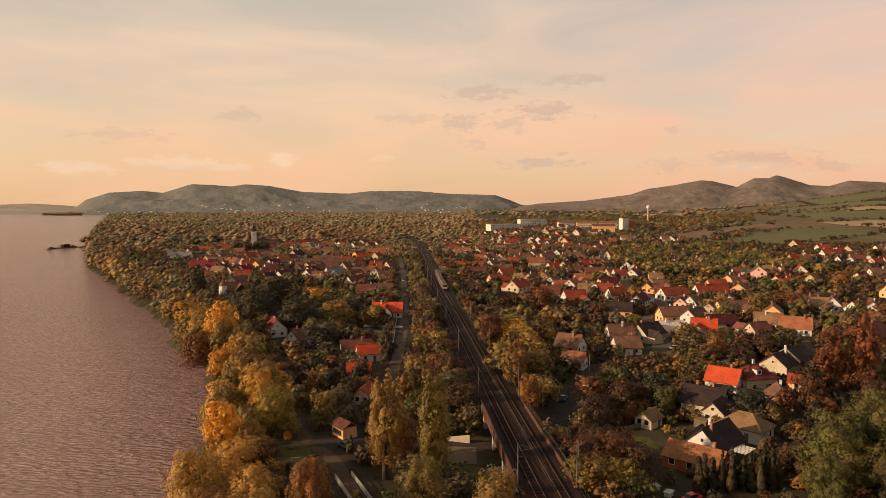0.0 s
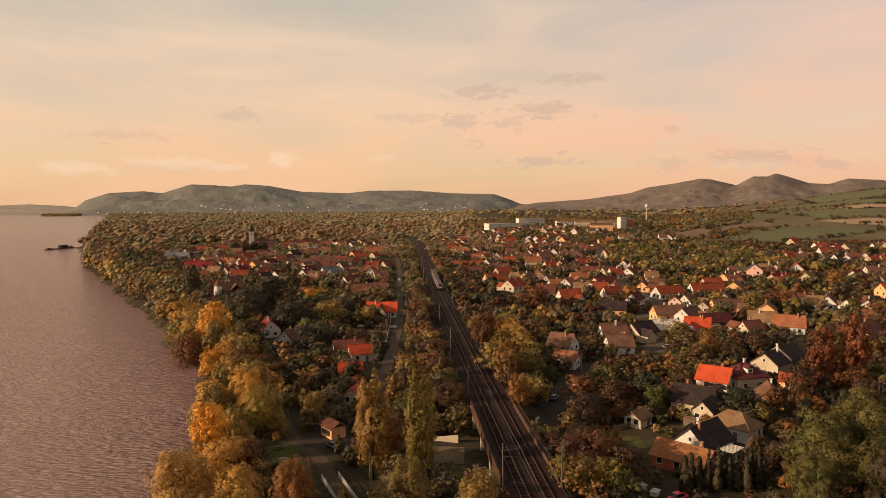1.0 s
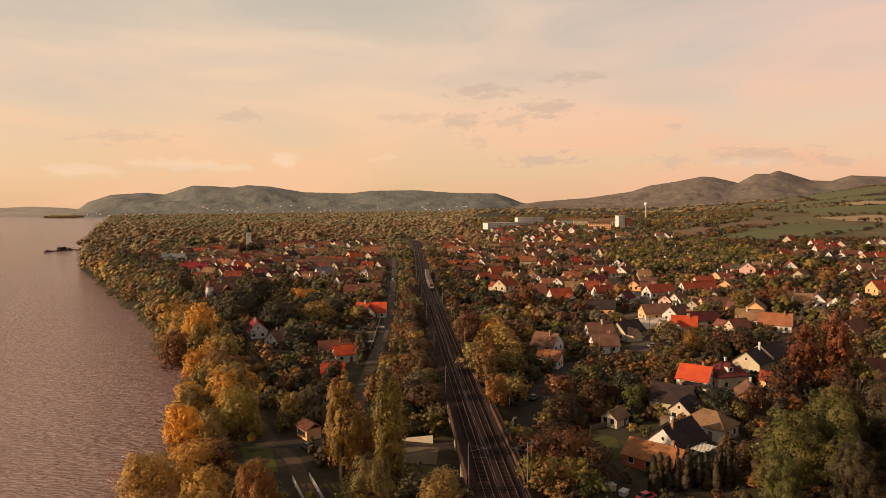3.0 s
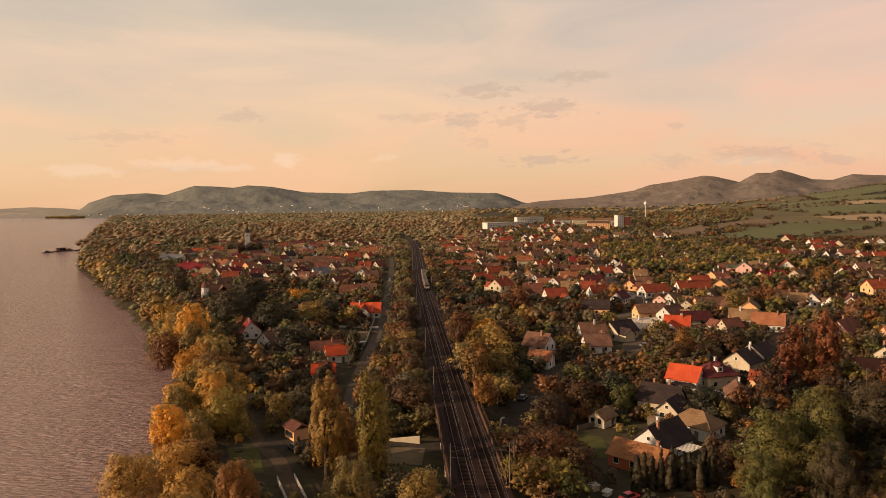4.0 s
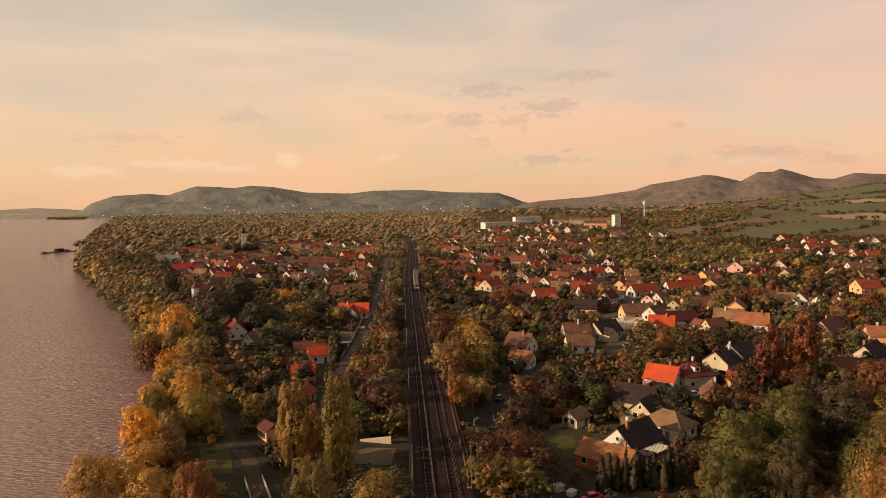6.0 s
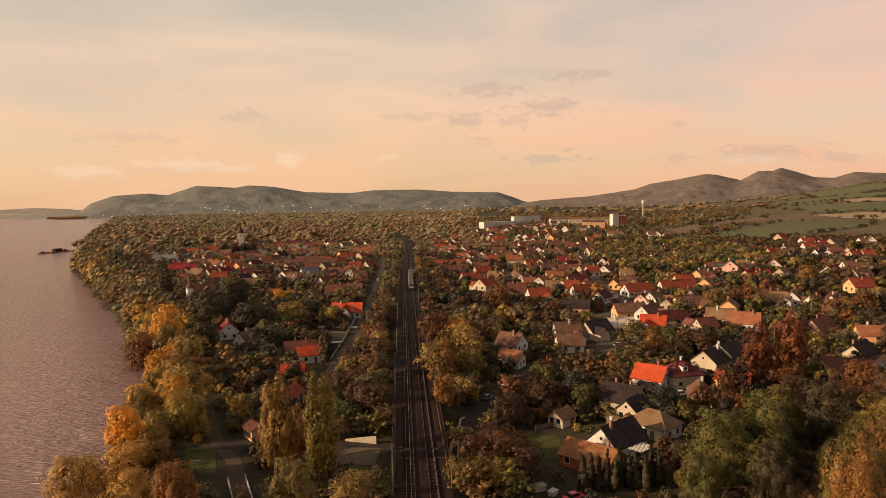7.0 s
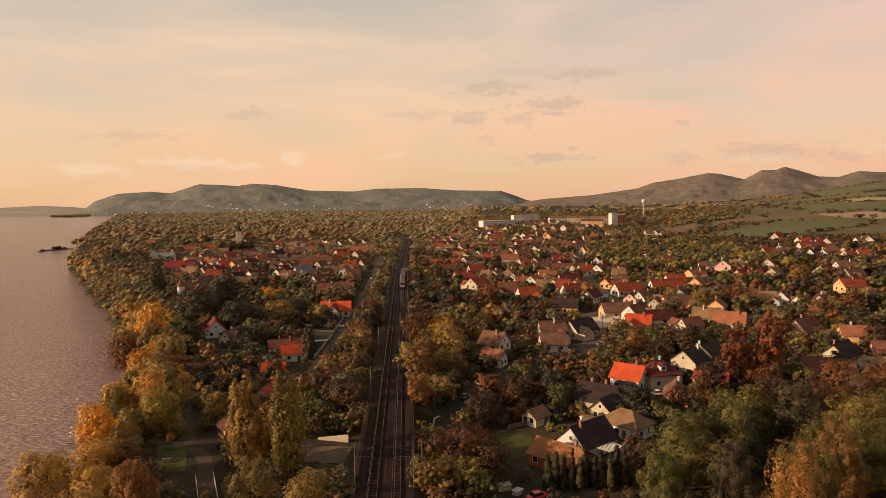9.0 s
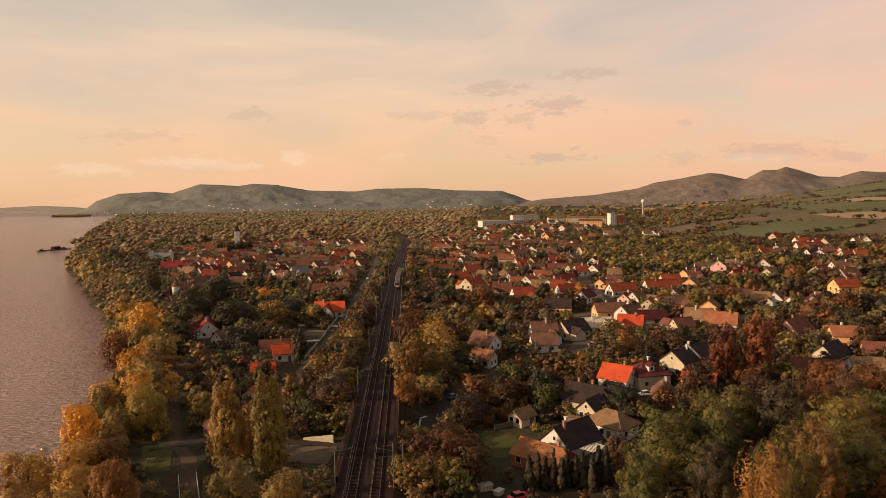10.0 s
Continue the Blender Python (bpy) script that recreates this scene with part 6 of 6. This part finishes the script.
CROWNS = {}
TREES = []
TREE_WORDS = {"bronze": "golden brown", "sienna": "orange-brown", "moss": "mossy olive", "gold_green": "yellowing green", "amber": "amber autumn", "haze": "ochre-olive", "straw": "straw-yellow", "dull": "dull olive", "olive": "olive-green", "green": "green", "dark": "dark green", "yellow": "yellow autumn", "gold": "golden green", "orange": "orange autumn",
              "ochre": "ochre autumn", "rust": "rusty brown autumn", "red": "copper-red autumn", "brown": "brown autumn"}
SHAPE_WORDS = {"round": "broad tree with a rounded", "tall": "tall tree with a full", "willow": "willow with a drooping", "poplar": "slender poplar with a columnar", "cone": "narrow conifer with a pointed"}


def tree(x, y, h, w, shape, tone, name="tree", seed=None):
    """One tree: trunk with limbs and a crown of leaf clumps."""
    seed = (int(abs(x) * 3 + abs(y) * 5) % 3) if seed is None else seed
    hq, wq = max(2, round(h / 2) * 2), max(2, round(w / 2) * 2)
    level = 0 if y < 178 else 1
    key = (shape, seed, hq, wq, level, tone, y < 115)
    if key not in CROWNS:
        leaves = int(400 + 74 * wq * hq) if level == 0 else int(240 + 26 * wq * hq)
        leaves = min(leaves * (3 if shape == "cone" else 2 if y < 115 else 1), 30000 if y < 115 else 16000)
        arr = crown_arrays(shape, seed * 17 + hq * 3 + wq, leaves, 0.16 if shape == "cone" else 0.105 if y < 115 else 0.15 if level == 0 else 0.26, 12 + hq // 2, 9 + wq // 2, 0.30, 16, 1.2 if shape == "cone" else 0.40)
        CROWNS[key] = (leaf_mesh("crown", [crown_points(arr, wq, hq)], [LEAF[tone]]), limb_mesh("trunk", hq, wq))
    crown, trunk = CROWNS[key]
    th = tagged(new(name), f"{SHAPE_WORDS[shape]} {TREE_WORDS[tone]} crown", "tree", group="trees")
    g = random.Random(int(x * 31 + y * 17))
    lean = pose(x, y, gz(x, y), g.uniform(-3, 3), g.uniform(-3, 3), g.uniform(0, 360))
    th.matrix_basis = lean @ Matrix.Diagonal((g.uniform(0.86, 1.18), g.uniform(0.86, 1.18), g.uniform(0.9, 1.14), 1))
    shared("trunk", trunk, th, Matrix.Identity(4))
    shared("crown", crown, th, Matrix.Identity(4))
    TREES.append((x, y, w / 2))


def trees_by_the_river():
    tree(-89.5, 240, 13, 12, "willow", "rust")
    tree(-79, 240, 12, 10, "willow", "olive")
    tree(-85, 252, 17, 10, "round", "orange")
    tree(-71.5, 236, 13, 13, "willow", "olive")
    tree(-57.5, 179, 12, 8, "willow", "olive")
    tree(-50.5, 184, 13, 13, "round", "yellow")
    tree(-40.5, 159, 11, 10, "willow", "gold")
    tree(-48, 143, 11, 7, "round", "orange")
    tree(-39.5, 128, 10, 12, "willow", "straw")
    tree(-20.5, 106, 14, 7, "round", "amber")
    tree(-42, 144, 7, 7, "willow", "straw")
    tree(-59.5, 196, 9, 8, "willow", "straw")
    tree(-63.5, 212, 10, 9, "willow", "ochre")
    tree(-70.5, 222, 10, 9, "willow", "straw")
    tree(-60, 207, 9, 10, "round", "ochre")
    tree(-66, 224, 11, 11, "round", "olive")
    tree(-49.5, 170, 10, 9, "round", "olive")
    tree(-49.5, 131, 8, 9, "willow", "olive")
    tree(-43.5, 118, 10, 11, "willow", "straw")
    tree(-33.5, 116, 10, 9, "willow", "straw")
    tree(-54.5, 165, 10, 8, "willow", "olive")
    tree(-56.5, 171, 9, 8, "round", "yellow")
    tree(-47, 168, 12, 10, "round", "yellow")
    tree(-49, 180, 12, 10, "willow", "olive")
    tree(-37.5, 133, 7, 8, "round", "ochre")
    tree(-63.5, 203, 9, 8, "willow", "straw")
    tree(-105.5, 285, 10, 9, "willow", "straw")
    tree(-100.5, 272, 10, 9, "willow", "straw")
    tree(-109.5, 300, 11, 10, "willow", "straw")
    tree(-93.5, 262, 11, 10, "willow", "olive")


def trees_by_the_railway():
    tree(-11.5, 132, 19, 6, "tall", "bronze")
    tree(-9, 139, 14, 8, "tall", "ochre")
    tree(-2.2, 127, 26, 4, "poplar", "gold")
    tree(0.2, 128, 24, 4, "poplar", "gold")
    tree(-3.5, 110, 14, 8, "willow", "olive")
    tree(8.5, 99, 12, 7, "willow", "olive")
    tree(-8, 168, 4, 5, "round", "green", "shrub")
    tree(-1, 174, 9, 9, "round", "brown")
    tree(-3, 190, 9, 9, "round", "rust")
    tree(31, 131, 11, 12, "round", "rust")
    tree(27, 121, 8, 8, "round", "gold")
    tree(33, 141, 9, 9, "round", "brown")
    tree(40, 182, 9, 9, "round", "rust")
    tree(22, 168, 8, 6, "round", "amber")
    tree(27, 180, 8, 8, "round", "olive")
    tree(18, 200, 9, 9, "round", "olive")
    tree(20.5, 187, 12, 6, "round", "ochre")
    tree(21, 197, 13, 6, "tall", "amber")
    tree(22, 212, 13, 8, "round", "bronze")
    tree(28, 205, 10, 9, "round", "olive")
    tree(26, 228, 11, 11, "round", "olive")
    tree(17, 240, 11, 9, "round", "rust")
    tree(26, 243, 11, 11, "round", "orange")
    tree(34, 254, 11, 11, "round", "brown")
    tree(18, 264, 12, 10, "round", "rust")
    tree(26, 272, 13, 13, "round", "olive")
    for k in range(8):
        tree(-10.5 + (k * 29 % 5) * 0.7, 181 + k * 7.5, 7 + k % 3, 6, "round", ("ochre", "brown", "dull", "olive")[k % 4])
    tree(-17, 161, 7, 5, "round", "brown")
    tree(-13.5, 146, 5, 4, "round", "ochre", "shrub")
    tree(-11, 156, 8, 5, "tall", "dark")
    tree(-30, 167, 8, 6, "round", "olive")
    for k in range(26):
        y = 168 + k * 8.5 + (k * 37 % 5)
        x = float(rail_x(y)) - 10.5 - (k * 53 % 3)
        tree(x, y, 8 + (k * 29 % 3), 8 + (k * 17 % 3), ("round", "tall", "willow")[k % 3], ("brown", "dull", "olive", "brown", "rust", "dull")[k % 6])
        if k % 2 == 0 and y > 190:
            tree(x - 4.5, y + 3, 6, 5, "round", ("brown", "dark", "dull")[k % 3])
        if 178 < y < 300:
            tree(float(rail_x(y)) - 17.5 + (k * 31 % 4) * 0.6, y + 4, 6 + k % 3, 6, "round", ("olive", "brown", "dull", "ochre")[k % 4])
    tree(37, 133, 7, 8, "round", "rust")
    tree(34, 123, 8, 9, "round", "gold")
    tree(38, 128, 9, 9, "round", "brown")


def trees_near_houses():
    tree(74, 125, 18, 12, "tall", "green")
    tree(84, 129, 19, 10, "tall", "green")
    tree(98, 151, 12, 11, "tall", "green")
    tree(83.5, 99, 20, 9, "round", "gold_green")
    tree(78, 110, 17, 8, "tall", "dark")
    tree(67, 114, 13, 8, "round", "green")
    tree(72, 77, 23, 7, "round", "amber")
    tree(96, 112, 16, 9, "round", "ochre")
    tree(111.5, 191, 20, 7, "tall", "red")
    tree(120.5, 192, 21, 8, "tall", "red")
    tree(117, 183, 9, 6, "round", "rust")
    tree(93, 163, 7, 6, "round", "rust")
    tree(101, 181, 7, 7, "round", "brown")
    tree(80, 163, 6, 6, "round", "olive")
    tree(94.5, 172.5, 7, 6, "round", "rust")
    tree(88.5, 172, 6, 5, "round", "rust")
    tree(91.5, 168, 7, 5, "round", "brown")
    tree(83.5, 169, 5, 5, "round", "dark")
    tree(110, 131, 15, 14, "tall", "green")
    tree(119, 158, 10, 10, "round", "rust")
    tree(131, 164, 10, 10, "round", "brown")
    tree(76, 164, 8, 7, "round", "dark")
    tree(91, 225, 12, 9, "willow", "ochre")
    tree(105, 120, 15, 12, "round", "green")
    tree(58, 180, 8, 8, "round", "dark")
    tree(-20, 228, 11, 6, "tall", "dark")
    tree(-34, 176, 5, 6, "round", "brown")
    tree(-46, 248, 11, 12, "round", "dark")
    tree(-72, 254, 10, 11, "round", "dark")
    tree(-87, 302, 18, 18, "tall", "dark")
    tree(-84, 330, 20, 18, "tall", "dark")
    tree(-64, 288, 13, 14, "round", "dark")
    tree(-145, 389, 20, 10, "tall", "dark")
    tree(-48, 298, 11, 14, "round", "olive")
    tree(-69, 362, 11, 13, "round", "orange")
    tree(-45, 320, 10, 12, "round", "dark")
    tree(109, 230, 9, 10, "round", "brown")
    tree(-229, 762, 13, 12, "round", "dark")
    tree(-216, 763, 12, 11, "round", "dull")
    tree(-224, 754, 12, 12, "round", "brown")
    tree(-205, 758, 11, 12, "round", "dark")
    tree(-241, 766, 12, 12, "round", "dull")
    tree(221, 376, 13, 13, "round", "ochre")
    tree(144, 312, 10, 12, "round", "olive")
    tree(160, 317, 10, 12, "round", "rust")
    tree(46, 334, 11, 14, "round", "rust")
    tree(48, 175, 8, 8, "round", "brown")
    tree(89, 139, 14, 10, "tall", "green")
    tree(104, 133, 13, 9, "round", "green")
    tree(118, 140, 14, 11, "tall", "ochre")
    tree(126, 148, 13, 12, "round", "green")
    tree(80, 118, 14, 12, "tall", "green")
    tree(84, 141, 10, 9, "round", "green")
    tree(108, 150, 11, 11, "round", "dark")
    tree(110, 170, 9, 9, "round", "brown")
    tree(133, 178, 10, 8, "round", "rust")
    tree(140, 172, 10, 9, "round", "rust")
    tree(142, 155, 12, 12, "round", "rust")
    tree(135, 140, 13, 13, "tall", "ochre")
    for k in range(11):
        tree(49.0 + k * 1.5, 125.0 + (k * 7 % 4) * 0.8 + k * 0.1, 7 + (k * 5 % 3), 2, "cone", "dark", "conifer")


trees_by_the_river()
trees_by_the_railway()
trees_near_houses()


def free_spot(x, y, r, roads=True):
    for hx, hy, hr, rot, L, W in BUILT:
        if abs(hx - x) < 22 + r and abs(hy - y) < 22 + r:
            a = math.radians(rot)
            dx, dy = x - hx, y - hy
            u = abs(dx * math.cos(a) + dy * math.sin(a)) - L / 2
            v = abs(-dx * math.sin(a) + dy * math.cos(a)) - W / 2
            if max(u, v) < 0.3 + r * 0.55:
                return False
    if abs(x - float(rail_x(y))) < 6.0 + r * 0.5:
        return False
    if x < float(bank(y)) + 1.0 + r * 0.55:
        return False
    if roads:
        for line, w in ROADS:
            for (ax, ay), (bx, by) in zip(line[:-1], line[1:]):
                dx, dy = bx - ax, by - ay
                t = max(0.0, min(1.0, ((x - ax) * dx + (y - ay) * dy) / (dx * dx + dy * dy)))
                if math.hypot(ax + dx * t - x, ay + dy * t - y) < w / 2 + r * 0.6 + 0.5:
                    return False
    return True


OPEN_PLOTS = [(-25, 137.5, 3.5), (109, 318, 9), (110, 335, 9), (111, 352, 8), (111, 372, 7), (112, 400, 6), (104, 306, 9), (98, 296, 8), (90, 302, 7), (98, 282, 5), (82, 270, 4), (45.5, 150, 10), (-32, 144, 8), (5, 140, 6), (78, 232, 8), (-24, 156, 5), (-18, 130, 5), (-30, 282, 11), (-66, 267, 7), (-62, 257, 7), (-55, 254, 6), (-38, 170, 5), (-46, 190, 5), (-27, 226, 6), (45, 138, 5), (83, 186, 5), (90, 187, 5), (87, 171, 4), (74, 149, 6), (60, 160, 4), (62, 152, 4)]


def fill_near():
    """Single trees and shrubs between the houses, up to about 330 m away."""
    r = random.Random(11)
    n = 0
    for _ in range(5200):
        y = 104 + 240 * r.random() ** 1.2
        x = r.uniform(-0.62 * y + 0, 0.74 * y + 40)
        west = x < float(rail_x(y))
        by_bank = x - float(bank(y))
        h = r.uniform(3.5, 8)
        if by_bank < 16:
            h = r.uniform(7, 11)
        if abs(x - float(rail_x(y))) < 24:
            h = r.uniform(4.5, 8)
        w = h * r.uniform(0.8, 1.15)
        if y < 135 and -30 < x < 60:
            continue
        if not free_spot(x, y, w / 2):
            continue
        if any(math.hypot(x - a, y - b) < c + w * 0.4 for a, b, c in OPEN_PLOTS):
            continue
        if any(abs(x - a) < 12 and math.hypot(x - a, y - b) < (c + w / 2) * 0.72 for a, b, c in TREES):
            continue
        if by_bank < 16:
            shape, tone = r.choice(("willow", "willow", "round")), r.choice(("straw", "straw", "olive", "olive", "ochre", "yellow"))
        elif west:
            shape, tone = r.choice(("round", "round", "tall")), r.choice(("dark", "dark", "dull", "brown", "dark", "green", "olive"))
        else:
            shape, tone = r.choice(("round", "round", "tall", "willow")), r.choice(("dark", "green", "brown", "brown", "rust", "dull", "olive"))
        tree(x, y, h, w, shape, tone, "tree" if h > 5 else "shrub")
        n += 1
        if n >= 300:
            break


fill_near()


def fill_far():
    """The woods and gardens beyond, one mass of foliage for each autumn tone."""
    r = random.Random(23)
    sets = {t: [] for t in ("olive", "dark", "green", "ochre", "rust", "brown", "straw", "dull", "haze", "sienna", "moss")}
    lib = {}
    for s in range(5):
        kind_ = ("round", "willow", "round", "tall", "round")[s]
        lib[("s", s)] = crown_arrays(kind_, 400 + s, 520, 0.19, 10, 8, 0.35, 9, 0.5)
        lib[("m", s)] = crown_arrays(kind_, 100 + s, 260, 0.34, 9, 6, 0.35, 8, 0.6)
        lib[("b", s)] = crown_arrays(kind_, 170 + s, 180, 0.46, 10, 8, 0.35, 9, 0.95, 0.18)
        lib[("n", s)] = crown_arrays(kind_, 150 + s, 64, 0.48, 7, 6, 0.35, 5, 0.9, 0.18)
        lib[("f", s)] = crown_arrays(kind_, 200 + s, 44, 0.85, 8, 3, 0.25, 6, 1.04, 0.08)
        lib[("g", s)] = crown_arrays("round", 300 + s, 30, 1.7, 7, 3, 0.2, 5, 1.05, 0.08)
    taken = {}

    def in_field(x, y):
        for corners, _m, _w in FIELDS:
            side = [(bx - ax) * (y - ay) - (by - ay) * (x - ax) for (ax, ay), (bx, by) in zip(corners, corners[1:] + corners[:1])]
            if min(side) > 0 or max(side) < 0:
                return True
        return False

    def put(x, y, h, w, tone, lev, hedge=False):
        if x > 280 and not hedge and in_field(x, y):
            return
        c = (int(x // 16), int(y // 16))
        for i in (-1, 0, 1):
            for j in (-1, 0, 1):
                for a, b, q in taken.get((c[0] + i, c[1] + j), ()):
                    if math.hypot(a - x, b - y) < (q + w / 2) * (0.40 if y > 880 else 0.52):
                        return
        taken.setdefault(c, []).append((x, y, w / 2))
        p, tris, face = crown_points(lib[(lev, r.randrange(5))], w, h)
        a = r.uniform(0, 6.28)
        turn = np.array(((math.cos(a), math.sin(a), 0), (-math.sin(a), math.cos(a), 0), (0, 0, 1)))
        sets[tone].append((p @ turn + np.array((x, y, gz(x, y) - 0.08 * h)), tris, face @ turn))

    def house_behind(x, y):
        """True where a tall tree here would hide a house from the camera."""
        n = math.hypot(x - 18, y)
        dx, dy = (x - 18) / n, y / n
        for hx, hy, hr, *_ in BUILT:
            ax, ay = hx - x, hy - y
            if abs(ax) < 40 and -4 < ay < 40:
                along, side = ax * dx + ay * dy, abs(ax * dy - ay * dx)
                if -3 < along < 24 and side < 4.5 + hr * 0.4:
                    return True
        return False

    for x, y, q in TREES:
        taken.setdefault((int(x // 16), int(y // 16)), []).append((x, y, q))
    # gardens and banks, 104 to 700 m
    for _ in range(24000):
        y = 104 + 600 * r.random() ** 0.8
        x = r.uniform(-0.66 * y, 0.76 * y + 40)
        by_bank = x - float(bank(y))
        rail = abs(x - float(rail_x(y)))
        h = r.uniform(3.5, 7.5)
        if by_bank < 45 and y > 200:
            h = r.uniform(5, 15)
        elif by_bank < 70 and y > 240:
            h = r.uniform(6, 9)
        elif x > 290 and y > 560:
            h = r.uniform(2, 4)
        elif rail < 26:
            h = r.uniform(5, 8.5)
        elif 140 < x < 260 and 450 < y < 650:
            h = r.uniform(6, 10)
        elif y < 200:
            h = r.uniform(2.0, 4.5)
        elif y > 250:
            h = r.uniform(2.6, 5.4)
            grove = noise.noise(Vector((x / 38, y / 55, 1.7)))
            if x < float(rail_x(y)) - 24 and y > 470 and by_bank > 70:
                if r.random() < 0.55:
                    continue
                h = r.uniform(2.2, 4.2)
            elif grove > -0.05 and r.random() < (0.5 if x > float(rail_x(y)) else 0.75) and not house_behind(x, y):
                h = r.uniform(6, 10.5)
            elif r.random() < (0.35 if x > float(rail_x(y)) else 0.5):
                continue
        w = h * r.uniform(0.85, 1.25) * (1.15 if by_bank < 45 else 1)
        if 119 < y < 131 and 46 < x < 68:
            continue
        if not free_spot(x, y, w / 2) or any(math.hypot(x - a, y - b) < c + w * 0.4 for a, b, c in OPEN_PLOTS):
            continue
        if by_bank < 30:
            tone = r.choice(("straw", "olive", "dull", "olive", "moss", "ochre", "green") if y < 330 else ("olive", "ochre", "dull", "olive", "sienna", "moss", "straw"))
        elif x < float(rail_x(y)):
            tone = r.choice(("dark", "green", "dull", "brown", "green", "dark", "rust", "green", "dull", "moss"))
        else:
            tone = r.choice(("dark", "dark", "brown", "brown", "rust", "dull", "green", "dull", "ochre" if r.random() < 0.6 else "olive"))
            if 140 < x < 260 and 450 < y < 650:
                tone = r.choice(("green", "olive", "green", "dull"))
        put(x, y, h, w, tone, "s" if y < 165 else "m" if y < 270 or (by_bank < 45 and y < 470) else "b" if h > 5.8 else "n")
    # the outskirts, 700 to 1700 m
    for _ in range(11000):
        y = r.uniform(690, 1750)
        x = r.uniform(-0.62 * y, 0.45 * y)
        h = (r.choice((r.uniform(5, 9), r.uniform(9, 15))) if y > 930 or x - float(bank(y)) < 90 else r.uniform(2.5, 5)) if x < 40 else r.uniform(4, 8)
        w = h * (r.uniform(1.2, 2.1) if y > 880 else r.uniform(0.9, 1.6))
        if not free_spot(x, y, w / 2, False):
            continue
        if 55 < x < 300 and y < 1290:
            # the upper town: few trees, kept low
            if r.random() < 0.55:
                continue
            h, w = r.uniform(3, 5.5), r.uniform(4, 8)
        if (x > 270 + 0.02 * y and r.random() < 0.65) or (x > 60 and y > 1260 and r.random() < 0.4):
            continue
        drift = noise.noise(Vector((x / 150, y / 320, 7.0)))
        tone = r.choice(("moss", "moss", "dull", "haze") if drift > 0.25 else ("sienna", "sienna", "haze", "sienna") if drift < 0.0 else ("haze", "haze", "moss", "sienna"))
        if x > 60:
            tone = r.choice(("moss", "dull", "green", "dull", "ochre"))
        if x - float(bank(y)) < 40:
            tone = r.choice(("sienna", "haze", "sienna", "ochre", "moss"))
        if r.random() < 0.14:
            h, w = h * 1.35, w * 1.2
        put(x, y, h, w, tone, "f")
    # the wooded island upstream
    for _ in range(160):
        x, y = r.uniform(-2115, -1950), r.uniform(3500, 3600)
        h = r.uniform(9, 17)
        p, tris, face = crown_points(lib[("g", r.randrange(5))], h * 1.7, h)
        sets["olive"].append((p + np.array([x, y, -2.2]), tris, face))
    # hedgerows round the fields
    for corners, _m, _w in FIELDS:
        for (ax, ay), (bx, by) in zip(corners, corners[1:] + corners[:1]):
            n = int(math.hypot(bx - ax, by - ay) / 9)
            for k in range(n):
                if r.random() < 0.45:
                    t = (k + r.random()) / n
                    h = r.uniform(3, 8)
                    x, y = ax + (bx - ax) * t + r.uniform(-6, 6), ay + (by - ay) * t + r.uniform(-6, 6)
                    put(x, y, h, h * 1.4, r.choice(("brown", "dull", "dark", "dark")), "n", True)
    # far flood-plain woods
    for _ in range(5200):
        y = 1700 + 2000 * r.random()
        x = r.uniform(-0.62 * y, 0.5 * y)
        h = r.uniform(9, 16)
        w = h * r.uniform(2.0, 3.2)
        if x < float(bank(y)) + 6 or (x > 0.04 * y and r.random() < 0.93):
            continue
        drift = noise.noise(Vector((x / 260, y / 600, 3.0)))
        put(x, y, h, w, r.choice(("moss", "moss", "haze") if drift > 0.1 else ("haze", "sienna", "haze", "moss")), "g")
    for tone, lots in sets.items():
        if lots:
            me = leaf_mesh("woodland", lots, [LEAF[tone]])
            tagged(new("woodland", me), f"dense {TREE_WORDS[tone]} trees filling gardens and river banks", "woods", kind="stuff")


fill_far()
